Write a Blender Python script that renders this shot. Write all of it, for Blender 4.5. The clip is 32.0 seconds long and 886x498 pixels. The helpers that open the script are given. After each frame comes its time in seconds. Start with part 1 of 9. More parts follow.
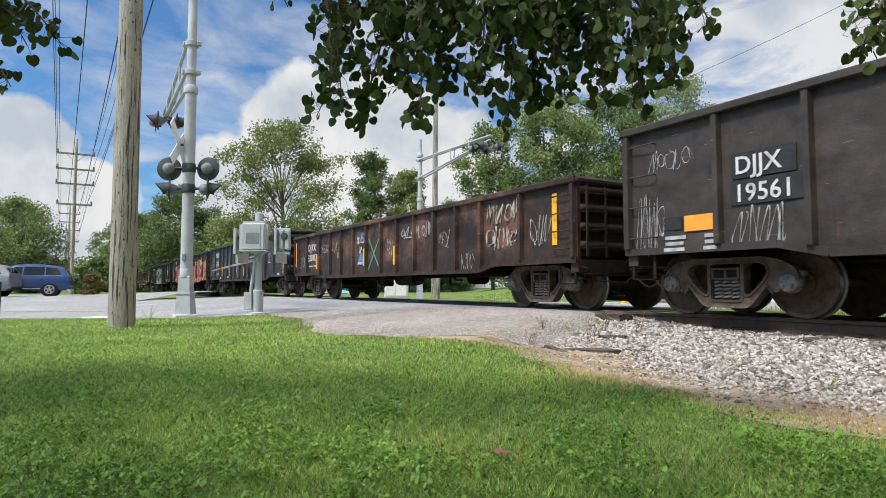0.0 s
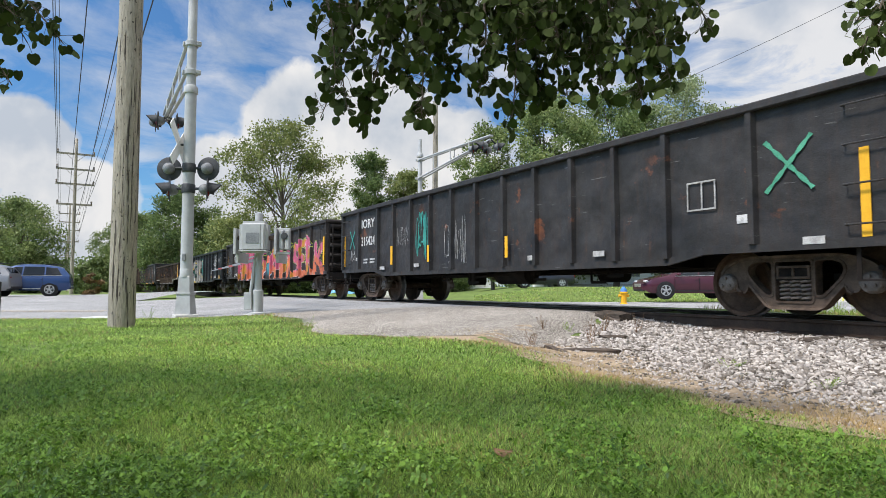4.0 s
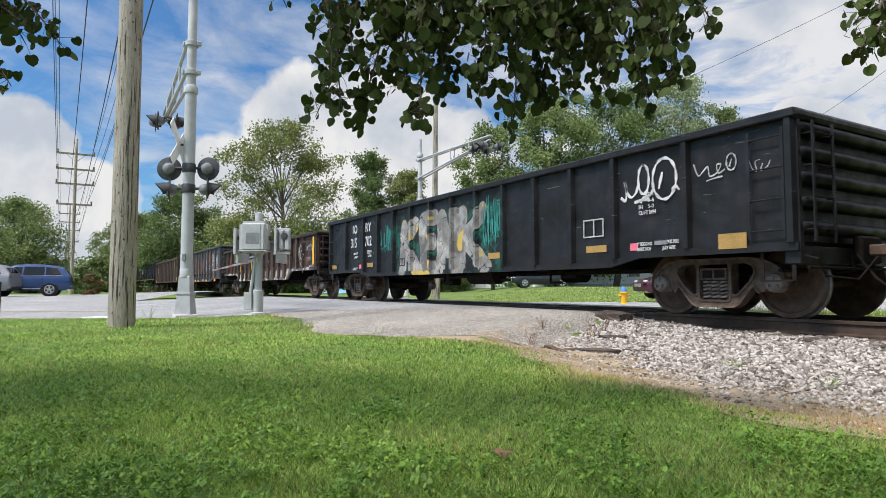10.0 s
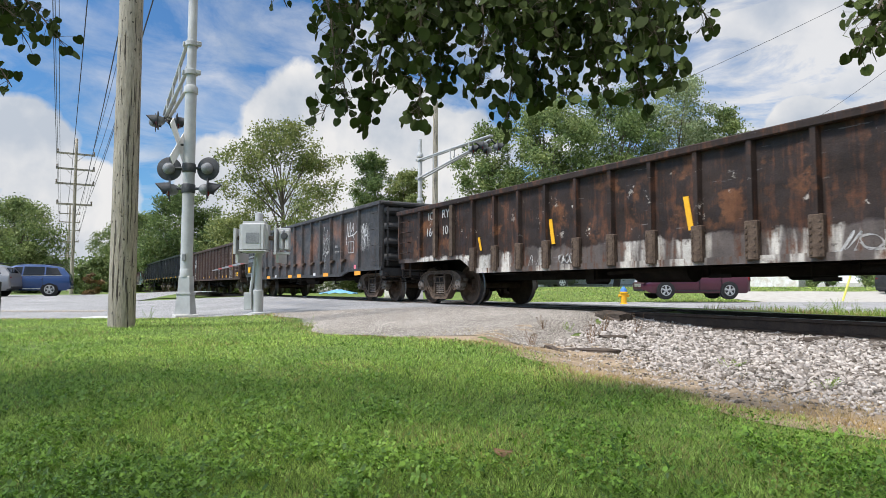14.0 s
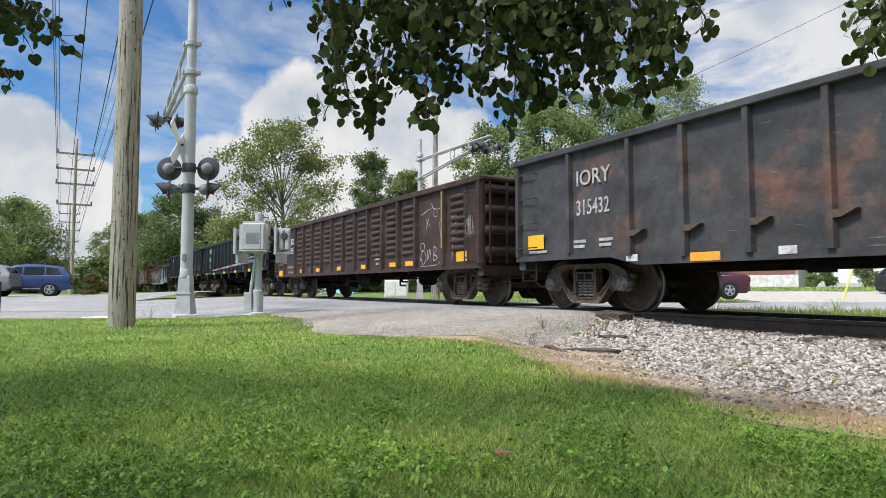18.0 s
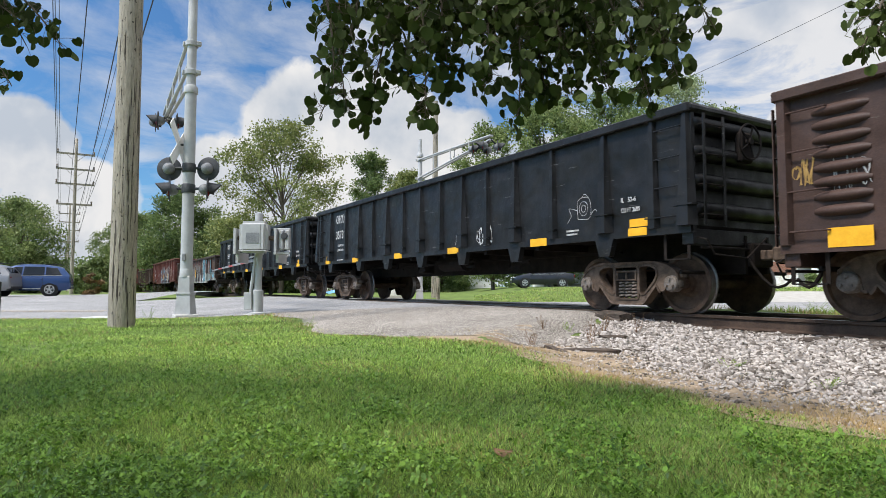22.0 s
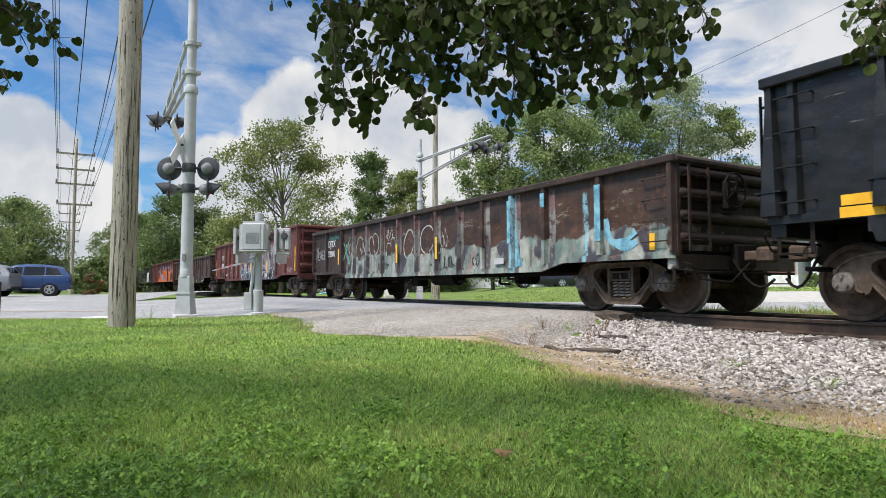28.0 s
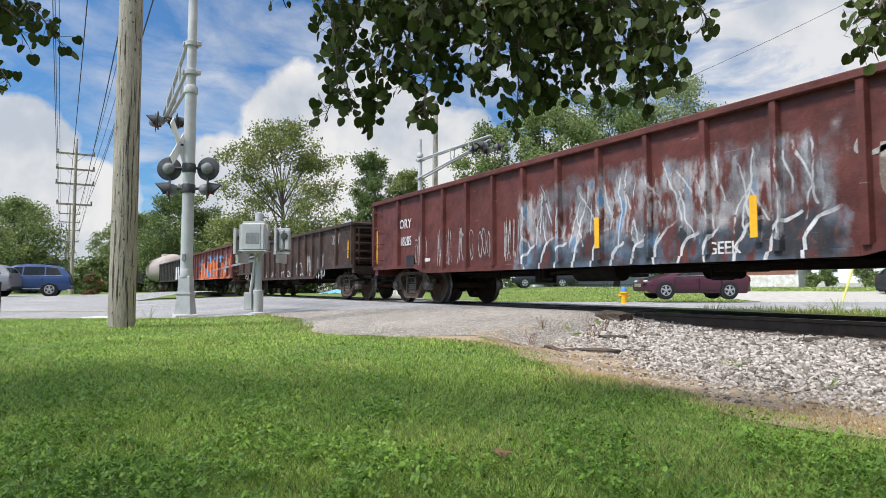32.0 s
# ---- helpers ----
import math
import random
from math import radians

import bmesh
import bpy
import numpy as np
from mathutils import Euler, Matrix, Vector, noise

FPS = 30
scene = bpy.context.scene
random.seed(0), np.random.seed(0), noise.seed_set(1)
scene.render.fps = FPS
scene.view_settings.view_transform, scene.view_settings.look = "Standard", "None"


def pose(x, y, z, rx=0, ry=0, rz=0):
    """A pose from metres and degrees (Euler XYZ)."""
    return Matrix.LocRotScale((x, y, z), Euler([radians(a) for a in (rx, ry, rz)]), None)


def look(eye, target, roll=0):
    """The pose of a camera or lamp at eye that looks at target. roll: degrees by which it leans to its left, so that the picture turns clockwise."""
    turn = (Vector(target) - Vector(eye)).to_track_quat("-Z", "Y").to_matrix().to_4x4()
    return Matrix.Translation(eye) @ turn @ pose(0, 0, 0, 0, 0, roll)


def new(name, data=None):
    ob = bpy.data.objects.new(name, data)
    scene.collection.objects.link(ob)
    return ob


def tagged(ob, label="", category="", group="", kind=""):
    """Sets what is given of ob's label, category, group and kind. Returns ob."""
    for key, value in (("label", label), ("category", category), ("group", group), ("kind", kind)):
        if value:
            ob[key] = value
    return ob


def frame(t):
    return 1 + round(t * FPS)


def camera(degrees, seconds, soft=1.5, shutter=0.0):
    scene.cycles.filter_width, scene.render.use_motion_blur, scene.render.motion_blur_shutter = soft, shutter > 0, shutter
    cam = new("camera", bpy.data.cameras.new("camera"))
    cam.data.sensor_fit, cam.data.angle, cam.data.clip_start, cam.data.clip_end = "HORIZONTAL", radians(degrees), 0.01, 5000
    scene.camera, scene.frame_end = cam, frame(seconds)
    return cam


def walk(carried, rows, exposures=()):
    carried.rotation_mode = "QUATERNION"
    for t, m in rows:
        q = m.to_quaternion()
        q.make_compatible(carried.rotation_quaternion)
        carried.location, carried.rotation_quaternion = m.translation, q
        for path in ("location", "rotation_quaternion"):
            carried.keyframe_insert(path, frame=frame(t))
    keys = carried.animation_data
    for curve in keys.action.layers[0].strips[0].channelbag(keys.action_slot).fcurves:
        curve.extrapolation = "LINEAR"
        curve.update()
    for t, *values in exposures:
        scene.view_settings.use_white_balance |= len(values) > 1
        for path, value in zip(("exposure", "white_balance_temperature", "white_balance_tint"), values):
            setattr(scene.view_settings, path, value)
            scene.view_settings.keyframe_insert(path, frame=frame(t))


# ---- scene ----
# The world's x runs along the track in the way the train goes, y across it away from the camera; z is 0 at the rail's top.
import itertools

cam = camera(70.96, 32.0, soft=0.7, shutter=0.08)
TURN, TILT, EYE_Z = radians(59.17), radians(3.504), 0.406
AHEAD = Vector((-math.sin(TURN), math.cos(TURN), 0))
ASIDE = Vector((math.cos(TURN), math.sin(TURN), 0))
EYE = look((0, 0, EYE_Z), (AHEAD.x * math.cos(TILT), AHEAD.y * math.cos(TILT), EYE_Z + math.sin(TILT)))
walk(cam, [(0, EYE), (32, EYE)])

TRACK_Y = 8.816          # the track's middle line
WHEEL_R = 0.457
# how far the train has gone, second by second at the rows
GONE = [(0, 0.0), (1.5, 8.1), (2.0, 10.65), (2.5, 13.5), (3.5, 18.9), (8, 43.2), (14, 75.6), (20, 108.0), (25.5, 137.7), (27.5, 148.65), (32, 173.9)]


def gone(t):
    for (t0, s0), (t1, s1) in zip(GONE, GONE[1:]):
        if t <= t1:
            return s0 + (s1 - s0) * (t - t0) / (t1 - t0)
    return GONE[-1][1]


def on_road(aside, ahead, z=0.0):
    """A place from metres along the road (the way that the camera's right points) and metres ahead of the camera."""
    p = ASIDE * aside + AHEAD * ahead
    return Vector((p.x, p.y, z))


# ---- light ----
world = bpy.data.worlds.new("sky")
scene.world = world
world.use_nodes = True
SUN_UP, SUN_ROUND = radians(56), radians(178)
sun = new("sun", bpy.data.lights.new("sun", "SUN"))
sun.data.energy, sun.data.angle, sun.data.color = 3.5, radians(9), (1.0, 0.945, 0.9)
SUN_WAY = Vector((math.sin(SUN_ROUND) * math.cos(SUN_UP), math.cos(SUN_ROUND) * math.cos(SUN_UP), math.sin(SUN_UP)))
sun.matrix_world = look(SUN_WAY * 50, (0, 0, 0))
scene.view_settings.exposure = 0.39


def build_sky():
    nt = world.node_tree
    nt.nodes.clear()
    n, l = nt.nodes.new, nt.links.new
    out, bg = n("ShaderNodeOutputWorld"), n("ShaderNodeBackground")
    sky = n("ShaderNodeTexSky")
    sky.sky_type, sky.sun_disc = "NISHITA", False
    sky.sun_elevation, sky.sun_rotation = SUN_UP, SUN_ROUND
    sky.air_density, sky.dust_density, sky.ozone_density = 1.0, 0.4, 2.0
    co = n("ShaderNodeTexCoord")
    sep = n("ShaderNodeSeparateXYZ")
    l(co.outputs["Generated"], sep.inputs[0])

    def math_(op, a, b=None, c=None):
        m = n("ShaderNodeMath")
        m.operation = op
        for i, v in enumerate((a, b, c)):
            if v is None:
                continue
            if isinstance(v, (int, float)):
                m.inputs[i].default_value = v
            else:
                l(v, m.inputs[i])
        return m.outputs[0]

    # clouds lie on a flat layer: the way is divided by its height
    zz = math_("MAXIMUM", math_("ADD", sep.outputs[2], 0.12), 0.02)
    flat = n("ShaderNodeCombineXYZ")
    l(math_("DIVIDE", sep.outputs[0], zz), flat.inputs[0])
    l(math_("DIVIDE", sep.outputs[1], zz), flat.inputs[1])
    high = n("ShaderNodeTexNoise")
    high.inputs["Scale"].default_value, high.inputs["Detail"].default_value = 1.9, 8
    high.inputs["Roughness"].default_value, high.inputs["Distortion"].default_value = 0.62, 0.5
    l(flat.outputs[0], high.inputs["Vector"])
    veil = n("ShaderNodeValToRGB")
    veil.color_ramp.elements[0].position, veil.color_ramp.elements[1].position = 0.42, 0.68
    l(high.outputs[0], veil.inputs[0])
    # heaped clouds low over the horizon
    low = n("ShaderNodeTexNoise")
    low.inputs["Scale"].default_value, low.inputs["Detail"].default_value = 7.0, 9
    low.inputs["Roughness"].default_value = 0.56
    l(co.outputs["Generated"], low.inputs["Vector"])
    heap_total = None
    for (px, py, pz), size in HEAPS:
        dot = n("ShaderNodeVectorMath")
        dot.operation = "DISTANCE"
        l(co.outputs["Generated"], dot.inputs[0])
        dot.inputs[1].default_value = (px, py, pz)
        near = math_("SUBTRACT", 1.0, math_("DIVIDE", dot.outputs["Value"], size))
        heap_total = near if heap_total is None else math_("MAXIMUM", heap_total, near)
    heap = math_("ADD", math_("MULTIPLY", heap_total, 0.8), math_("MULTIPLY", math_("SUBTRACT", low.outputs[0], 0.5), 0.75))
    hr = n("ShaderNodeValToRGB")
    hr.color_ramp.elements[0].position, hr.color_ramp.elements[1].position = 0.02, 0.12
    l(heap, hr.inputs[0])
    # the veil thickens to one side
    side = n("ShaderNodeVectorMath")
    side.operation = "DOT_PRODUCT"
    l(co.outputs["Generated"], side.inputs[0])
    side.inputs[1].default_value = tuple(ASIDE)
    thick = n("ShaderNodeMapRange")
    thick.inputs["From Min"].default_value, thick.inputs["From Max"].default_value = -0.45, 0.5
    thick.inputs["To Min"].default_value, thick.inputs["To Max"].default_value = 0.55, 1.5
    l(side.outputs["Value"], thick.inputs[0])
    veiled = math_("MINIMUM", math_("MULTIPLY", math_("ADD", veil.outputs[0], math_("MULTIPLY", math_("MAXIMUM", side.outputs["Value"], 0.0), 0.55)), thick.outputs[0]), 0.92)
    # and it closes overhead
    over = n("ShaderNodeMapRange")
    over.inputs["From Min"].default_value, over.inputs["From Max"].default_value = 0.42, 0.7
    over.inputs["To Max"].default_value = 0.85
    l(sep.outputs[2], over.inputs[0])
    cover = math_("MAXIMUM", math_("MAXIMUM", veiled, over.outputs[0]), hr.outputs[0])
    # shading inside the clouds: grey undersides
    under = n("ShaderNodeTexNoise")
    under.inputs["Scale"].default_value, under.inputs["Detail"].default_value = 8.0, 7
    l(co.outputs["Generated"], under.inputs["Vector"])
    ur = n("ShaderNodeValToRGB")
    ur.color_ramp.elements[0].position, ur.color_ramp.elements[1].position = 0.38, 0.6
    ur.color_ramp.elements[0].color, ur.color_ramp.elements[1].color = (0.4, 0.44, 0.5, 1), (0.645, 0.64, 0.64, 1)
    l(under.outputs[0], ur.inputs[0])
    gain = n("ShaderNodeMix")
    gain.data_type, gain.blend_type = "RGBA", "MULTIPLY"
    gain.inputs["Factor"].default_value = 1.0
    l(sky.outputs[0], gain.inputs["A"])
    gain.inputs["B"].default_value = (SKY_GAIN * 0.62, SKY_GAIN * 1.0, SKY_GAIN * 1.3, 1)
    mix = n("ShaderNodeMix")
    mix.data_type = "RGBA"
    l(cover, mix.inputs["Factor"])
    l(gain.outputs["Result"], mix.inputs["A"])
    l(ur.outputs[0], mix.inputs["B"])
    # thin cloud glows towards the hidden sun
    to_sun = n("ShaderNodeVectorMath")
    to_sun.operation = "DOT_PRODUCT"
    l(co.outputs["Generated"], to_sun.inputs[0])
    to_sun.inputs[1].default_value = tuple(SUN_WAY)
    glow = math_("ADD", 1.0, math_("MULTIPLY", math_("POWER", math_("MAXIMUM", to_sun.outputs["Value"], 0.0), 3.0), CLOUD_GLOW))
    lit = n("ShaderNodeVectorMath")
    lit.operation = "SCALE"
    l(mix.outputs["Result"], lit.inputs[0])
    l(glow, lit.inputs["Scale"])
    l(lit.outputs[0], bg.inputs[0])
    bg.inputs[1].default_value = 1.0
    l(bg.outputs[0], out.inputs[0])


def way_to(x, y):
    """A way out from the camera, in picture units from its middle (right and up, in focal lengths)."""
    v = AHEAD * (math.cos(TILT) - math.sin(TILT) * y) + ASIDE * x + Vector((0, 0, math.sin(TILT) + math.cos(TILT) * y))
    return v.normalized()


HEAPS = [(way_to(-0.2, 0.13), 0.16), (way_to(-0.1, 0.2), 0.1), (way_to(-0.03, 0.1), 0.15), (way_to(-0.33, 0.09), 0.11), (way_to(-0.68, 0.17), 0.075),
         (way_to(-0.6, 0.05), 0.1), (way_to(0.6, 0.16), 0.08), (way_to(-0.35, -0.02), 0.14)]
SKY_GAIN, CLOUD_GLOW = 0.079, 3.2
build_sky()
# ---- materials ----
def shader(name, rough=0.7, metal=0.0):
    m = bpy.data.materials.new(name)
    m.use_nodes = True
    b = m.node_tree.nodes["Principled BSDF"]
    b.inputs["Roughness"].default_value, b.inputs["Metallic"].default_value = rough, metal
    b.inputs["Specular IOR Level"].default_value = 0.25
    return m, m.node_tree, b


def noise_at(nt, vec, scale, detail=4, rough=0.6, stretch=None):
    if stretch:
        mp = nt.nodes.new("ShaderNodeMapping")
        mp.inputs["Scale"].default_value = stretch
        nt.links.new(vec, mp.inputs["Vector"])
        vec = mp.outputs[0]
    n = nt.nodes.new("ShaderNodeTexNoise")
    n.inputs["Scale"].default_value, n.inputs["Detail"].default_value, n.inputs["Roughness"].default_value = scale, detail, rough
    nt.links.new(vec, n.inputs["Vector"])
    return n.outputs[0]


def ramp(nt, fac, lo, hi, c0=(0, 0, 0), c1=(1, 1, 1)):
    r = nt.nodes.new("ShaderNodeValToRGB")
    r.color_ramp.elements[0].position, r.color_ramp.elements[1].position = lo, hi
    r.color_ramp.elements[0].color, r.color_ramp.elements[1].color = (*c0, 1), (*c1, 1)
    nt.links.new(fac, r.inputs[0])
    return r.outputs[0]


def blend(nt, fac, a, b, how="MIX"):
    m = nt.nodes.new("ShaderNodeMix")
    m.data_type, m.blend_type = "RGBA", how
    for key, v in (("Factor", fac), ("A", a), ("B", b)):
        s = next(i for i in m.inputs if i.enabled and i.name == key)
        if isinstance(v, (int, float)):
            s.default_value = v
        elif isinstance(v, tuple):
            s.default_value = (*v, 1)[:4]
        else:
            nt.links.new(v, s)
    return next(o for o in m.outputs if o.enabled)


def calc(nt, op, a, b=0.0):
    m = nt.nodes.new("ShaderNodeMath")
    m.operation = op
    for i, v in enumerate((a, b)):
        if isinstance(v, (int, float)):
            m.inputs[i].default_value = v
        else:
            nt.links.new(v, m.inputs[i])
    return m.outputs[0]


def bumped(nt, b, height, strength, distance=0.01):
    n = nt.nodes.new("ShaderNodeBump")
    n.inputs["Strength"].default_value, n.inputs["Distance"].default_value = strength, distance
    nt.links.new(height, n.inputs["Height"])
    nt.links.new(n.outputs[0], b.inputs["Normal"])


def coords(nt, kind="Object"):
    return nt.nodes.new("ShaderNodeTexCoord").outputs[kind]


def worn(name, col, col2, rough=0.7, metal=0.0, scale=6.0, fine=60.0, bump=0.2, spread=(0.35, 0.65), dist=0.01, stretch=None, rnd=0.0, grain=0.5):
    """A worn surface: two colours in patches, fine grain, and relief."""
    m, nt, b = shader(name, rough, metal)
    co = coords(nt)
    big = noise_at(nt, co, scale, 6, 0.62, stretch)
    small = noise_at(nt, co, fine, 3, 0.6, stretch)
    c = blend(nt, ramp(nt, big, *spread), col, col2)
    c = blend(nt, grain, c, ramp(nt, small, 0.3, 0.7, (0.55, 0.55, 0.55), (1.3, 1.3, 1.3)), "MULTIPLY")
    if rnd:
        info = nt.nodes.new("ShaderNodeObjectInfo")
        c = blend(nt, 1.0, c, ramp(nt, info.outputs["Random"], 0, 1, (1 - rnd,) * 3, (1 + rnd,) * 3), "MULTIPLY")
    nt.links.new(c, b.inputs["Base Color"])
    nt.links.new(ramp(nt, big, 0.2, 0.8, (rough - 0.1,) * 3, (min(1, rough + 0.15),) * 3), b.inputs["Roughness"])
    bumped(nt, b, blend(nt, 0.5, big, small), bump, dist)
    return m


M = {}
M["steel_dark"] = worn("dark_cast_steel", (0.035, 0.028, 0.023), (0.07, 0.052, 0.04), 0.8, 0.0, 8, 90, 0.3)
M["wheel"] = worn("rusty_wheel_steel", (0.06, 0.038, 0.027), (0.12, 0.078, 0.055), 0.8, 0.0, 7, 60, 0.2)
M["tread"] = worn("worn_wheel_rim", (0.14, 0.12, 0.11), (0.22, 0.2, 0.19), 0.35, 0.7, 9, 60, 0.1)
M["frame"] = worn("brown_cast_truck_steel", (0.062, 0.044, 0.033), (0.13, 0.094, 0.07), 0.85, 0.0, 9, 80, 0.3)
M["cap"] = worn("dusty_grey_bearing_cap", (0.085, 0.068, 0.055), (0.2, 0.17, 0.145), 0.8, 0.0, 11, 80, 0.2)
M["spring"] = worn("dusty_coil_steel", (0.13, 0.1, 0.08), (0.22, 0.18, 0.15), 0.7, 0.0, 12, 80, 0.1)
M["under"] = worn("black_underframe_steel", (0.01, 0.008, 0.007), (0.024, 0.019, 0.016), 0.85, 0.0, 5, 60, 0.2)
M["rail"] = worn("brown_rail_steel", (0.05, 0.034, 0.026), (0.085, 0.058, 0.043), 0.8, 0.0, 6, 70, 0.2)
M["rail_top"] = worn("shiny_rail_head", (0.22, 0.22, 0.23), (0.4, 0.4, 0.41), 0.3, 1.0, 12, 80, 0.05)
M["tie"] = worn("weathered_wooden_tie", (0.06, 0.05, 0.042), (0.13, 0.11, 0.09), 0.9, 0, 5, 60, 0.5)
M["yellow"] = worn("yellow_reflective_sheet", (0.66, 0.33, 0.015), (0.74, 0.4, 0.025), 0.5, 0, 6, 50, 0.05, grain=0.15)
M["white"] = worn("white_stencil_paint", (0.62, 0.61, 0.58), (0.8, 0.79, 0.76), 0.7, 0, 10, 60, 0.05, (0.25, 0.5), grain=0.2)
M["galv"] = worn("silver_painted_steel", (0.33, 0.329, 0.322), (0.44, 0.437, 0.427), 0.5, 0.0, 2.5, 50, 0.04, grain=0.1)
M["conc"] = worn("pale_concrete", (0.42, 0.4, 0.36), (0.55, 0.53, 0.49), 0.9, 0, 5, 50, 0.3)
M["asphalt"] = worn("grey_asphalt", (0.26, 0.26, 0.265), (0.34, 0.338, 0.335), 0.9, 0, 0.9, 90, 0.4)
M["apron"] = worn("old_gravelly_asphalt", (0.24, 0.225, 0.2), (0.36, 0.335, 0.3), 0.95, 0, 1.4, 45, 0.9, dist=0.02)
M["dirt"] = worn("sandy_soil", (0.2, 0.145, 0.095), (0.36, 0.28, 0.19), 0.95, 0, 2.5, 50, 0.6)
M["lawn"] = worn("lawn_ground", (0.09, 0.13, 0.03), (0.15, 0.21, 0.05), 0.95, 0, 1.2, 40, 0.6)
M["stone"] = worn("pale_ballast_stone", (0.3, 0.27, 0.25), (0.5, 0.46, 0.43), 0.9, 0, 9, 90, 0.3)
M["pole"] = worn("weathered_pole_wood", (0.23, 0.205, 0.175), (0.36, 0.325, 0.28), 0.9, 0, 3, 40, 0.6, stretch=(8, 8, 0.6))
M["black"] = worn("black_painted_metal", (0.02, 0.021, 0.022), (0.04, 0.04, 0.042), 0.5, 0.2, 6, 50, 0.1)


for key in ("steel_dark", "wheel", "frame", "under", "rail"):
    M[key].node_tree.nodes["Principled BSDF"].inputs["Specular IOR Level"].default_value = 0.1


def pole_wood():
    """Grey weathered timber: long dark checks, knots and fine grain."""
    m, nt, b = shader("weathered_pole_timber", 0.9)
    co = coords(nt)
    grain = noise_at(nt, co, 6, 8, 0.75, (9, 9, 0.9))
    check = noise_at(nt, co, 4, 6, 0.6, (8, 8, 0.28))
    speck = noise_at(nt, co, 26, 4, 0.6, (1, 1, 0.45))
    stain = noise_at(nt, co, 0.8, 4, 0.6)
    c = blend(nt, ramp(nt, grain, 0.3, 0.7), (0.2, 0.175, 0.14), (0.5, 0.45, 0.37))
    c = blend(nt, 0.7, c, ramp(nt, stain, 0.35, 0.65, (0.75, 0.72, 0.68), (1.1, 1.08, 1.05)), "MULTIPLY")
    c = blend(nt, ramp(nt, check, 0.575, 0.605), c, (0.055, 0.046, 0.038))
    c = blend(nt, ramp(nt, speck, 0.63, 0.67), c, (0.06, 0.05, 0.04))
    nt.links.new(c, b.inputs["Base Color"])
    bumped(nt, b, blend(nt, 0.5, grain, ramp(nt, check, 0.56, 0.61, (1, 1, 1), (0, 0, 0))), 1.0, 0.035)
    return m


M["pole"] = pole_wood()


def aggregate(name, dark, light, size, wear, depth=0.5):
    """Old asphalt: stones of mixed tone in a dark binder, worn in wide patches, with fine cracks."""
    m, nt, b = shader(name, 0.95)
    co = coords(nt)
    v = nt.nodes.new("ShaderNodeTexVoronoi")
    v.inputs["Scale"].default_value = size
    nt.links.new(co, v.inputs["Vector"])
    tone = nt.nodes.new("ShaderNodeSeparateColor")
    nt.links.new(v.outputs["Color"], tone.inputs[0])
    c = ramp(nt, tone.outputs[0], 0.0, 1.0, dark, light)
    c = blend(nt, ramp(nt, v.outputs["Distance"], 0.45, 0.75), c, tuple(0.6 * k for k in dark))
    patch = noise_at(nt, co, 0.5, 6, 0.65)
    c = blend(nt, 0.9, c, ramp(nt, patch, 0.35, 0.65, (1 - wear,) * 3, (1 + wear * 0.6,) * 3), "MULTIPLY")
    seam = noise_at(nt, co, 0.9, 8, 0.75)
    line = calc(nt, "LESS_THAN", calc(nt, "ABSOLUTE", calc(nt, "SUBTRACT", seam, 0.5)), 0.0035)
    c = blend(nt, calc(nt, "MULTIPLY", line, 0.6), c, tuple(0.4 * k for k in dark))
    nt.links.new(c, b.inputs["Base Color"])
    bumped(nt, b, v.outputs["Distance"], depth, 0.012)
    return m


M["apron"] = aggregate("gravelly_shoulder_asphalt", (0.17, 0.15, 0.125), (0.55, 0.5, 0.44), 55, 0.2, 0.8)
M["asphalt"] = aggregate("grey_road_asphalt", (0.25, 0.245, 0.24), (0.405, 0.4, 0.39), 70, 0.2, 0.3)
# ---- mesh helpers ----
def box(bm, x0, x1, y0, y1, z0, z1, bevel=0.0):
    r = bmesh.ops.create_cube(bm, size=1.0, matrix=Matrix.Translation(((x0 + x1) / 2, (y0 + y1) / 2, (z0 + z1) / 2)) @ Matrix.Diagonal((abs(x1 - x0), abs(y1 - y0), abs(z1 - z0), 1)))
    if bevel:
        edges = {e for v in r["verts"] for e in v.link_edges}
        bmesh.ops.bevel(bm, geom=list(edges), offset=bevel, segments=1, affect="EDGES")
    return bm


def rod(bm, p, q, r, seg=8, r2=None):
    p, q = Vector(p), Vector(q)
    d = q - p
    m = Matrix.Translation((p + q) / 2) @ d.to_track_quat("Z", "Y").to_matrix().to_4x4()
    bmesh.ops.create_cone(bm, cap_ends=True, segments=seg, radius1=r, radius2=r if r2 is None else r2, depth=d.length, matrix=m)
    return bm


def bar(bm, p, q, w, h):
    """A square bar from p to q."""
    p, q = Vector(p), Vector(q)
    d = q - p
    m = Matrix.Translation((p + q) / 2) @ d.to_track_quat("X", "Z").to_matrix().to_4x4()
    bmesh.ops.create_cube(bm, size=1.0, matrix=m @ Matrix.Diagonal((d.length, w, h, 1)))
    return bm


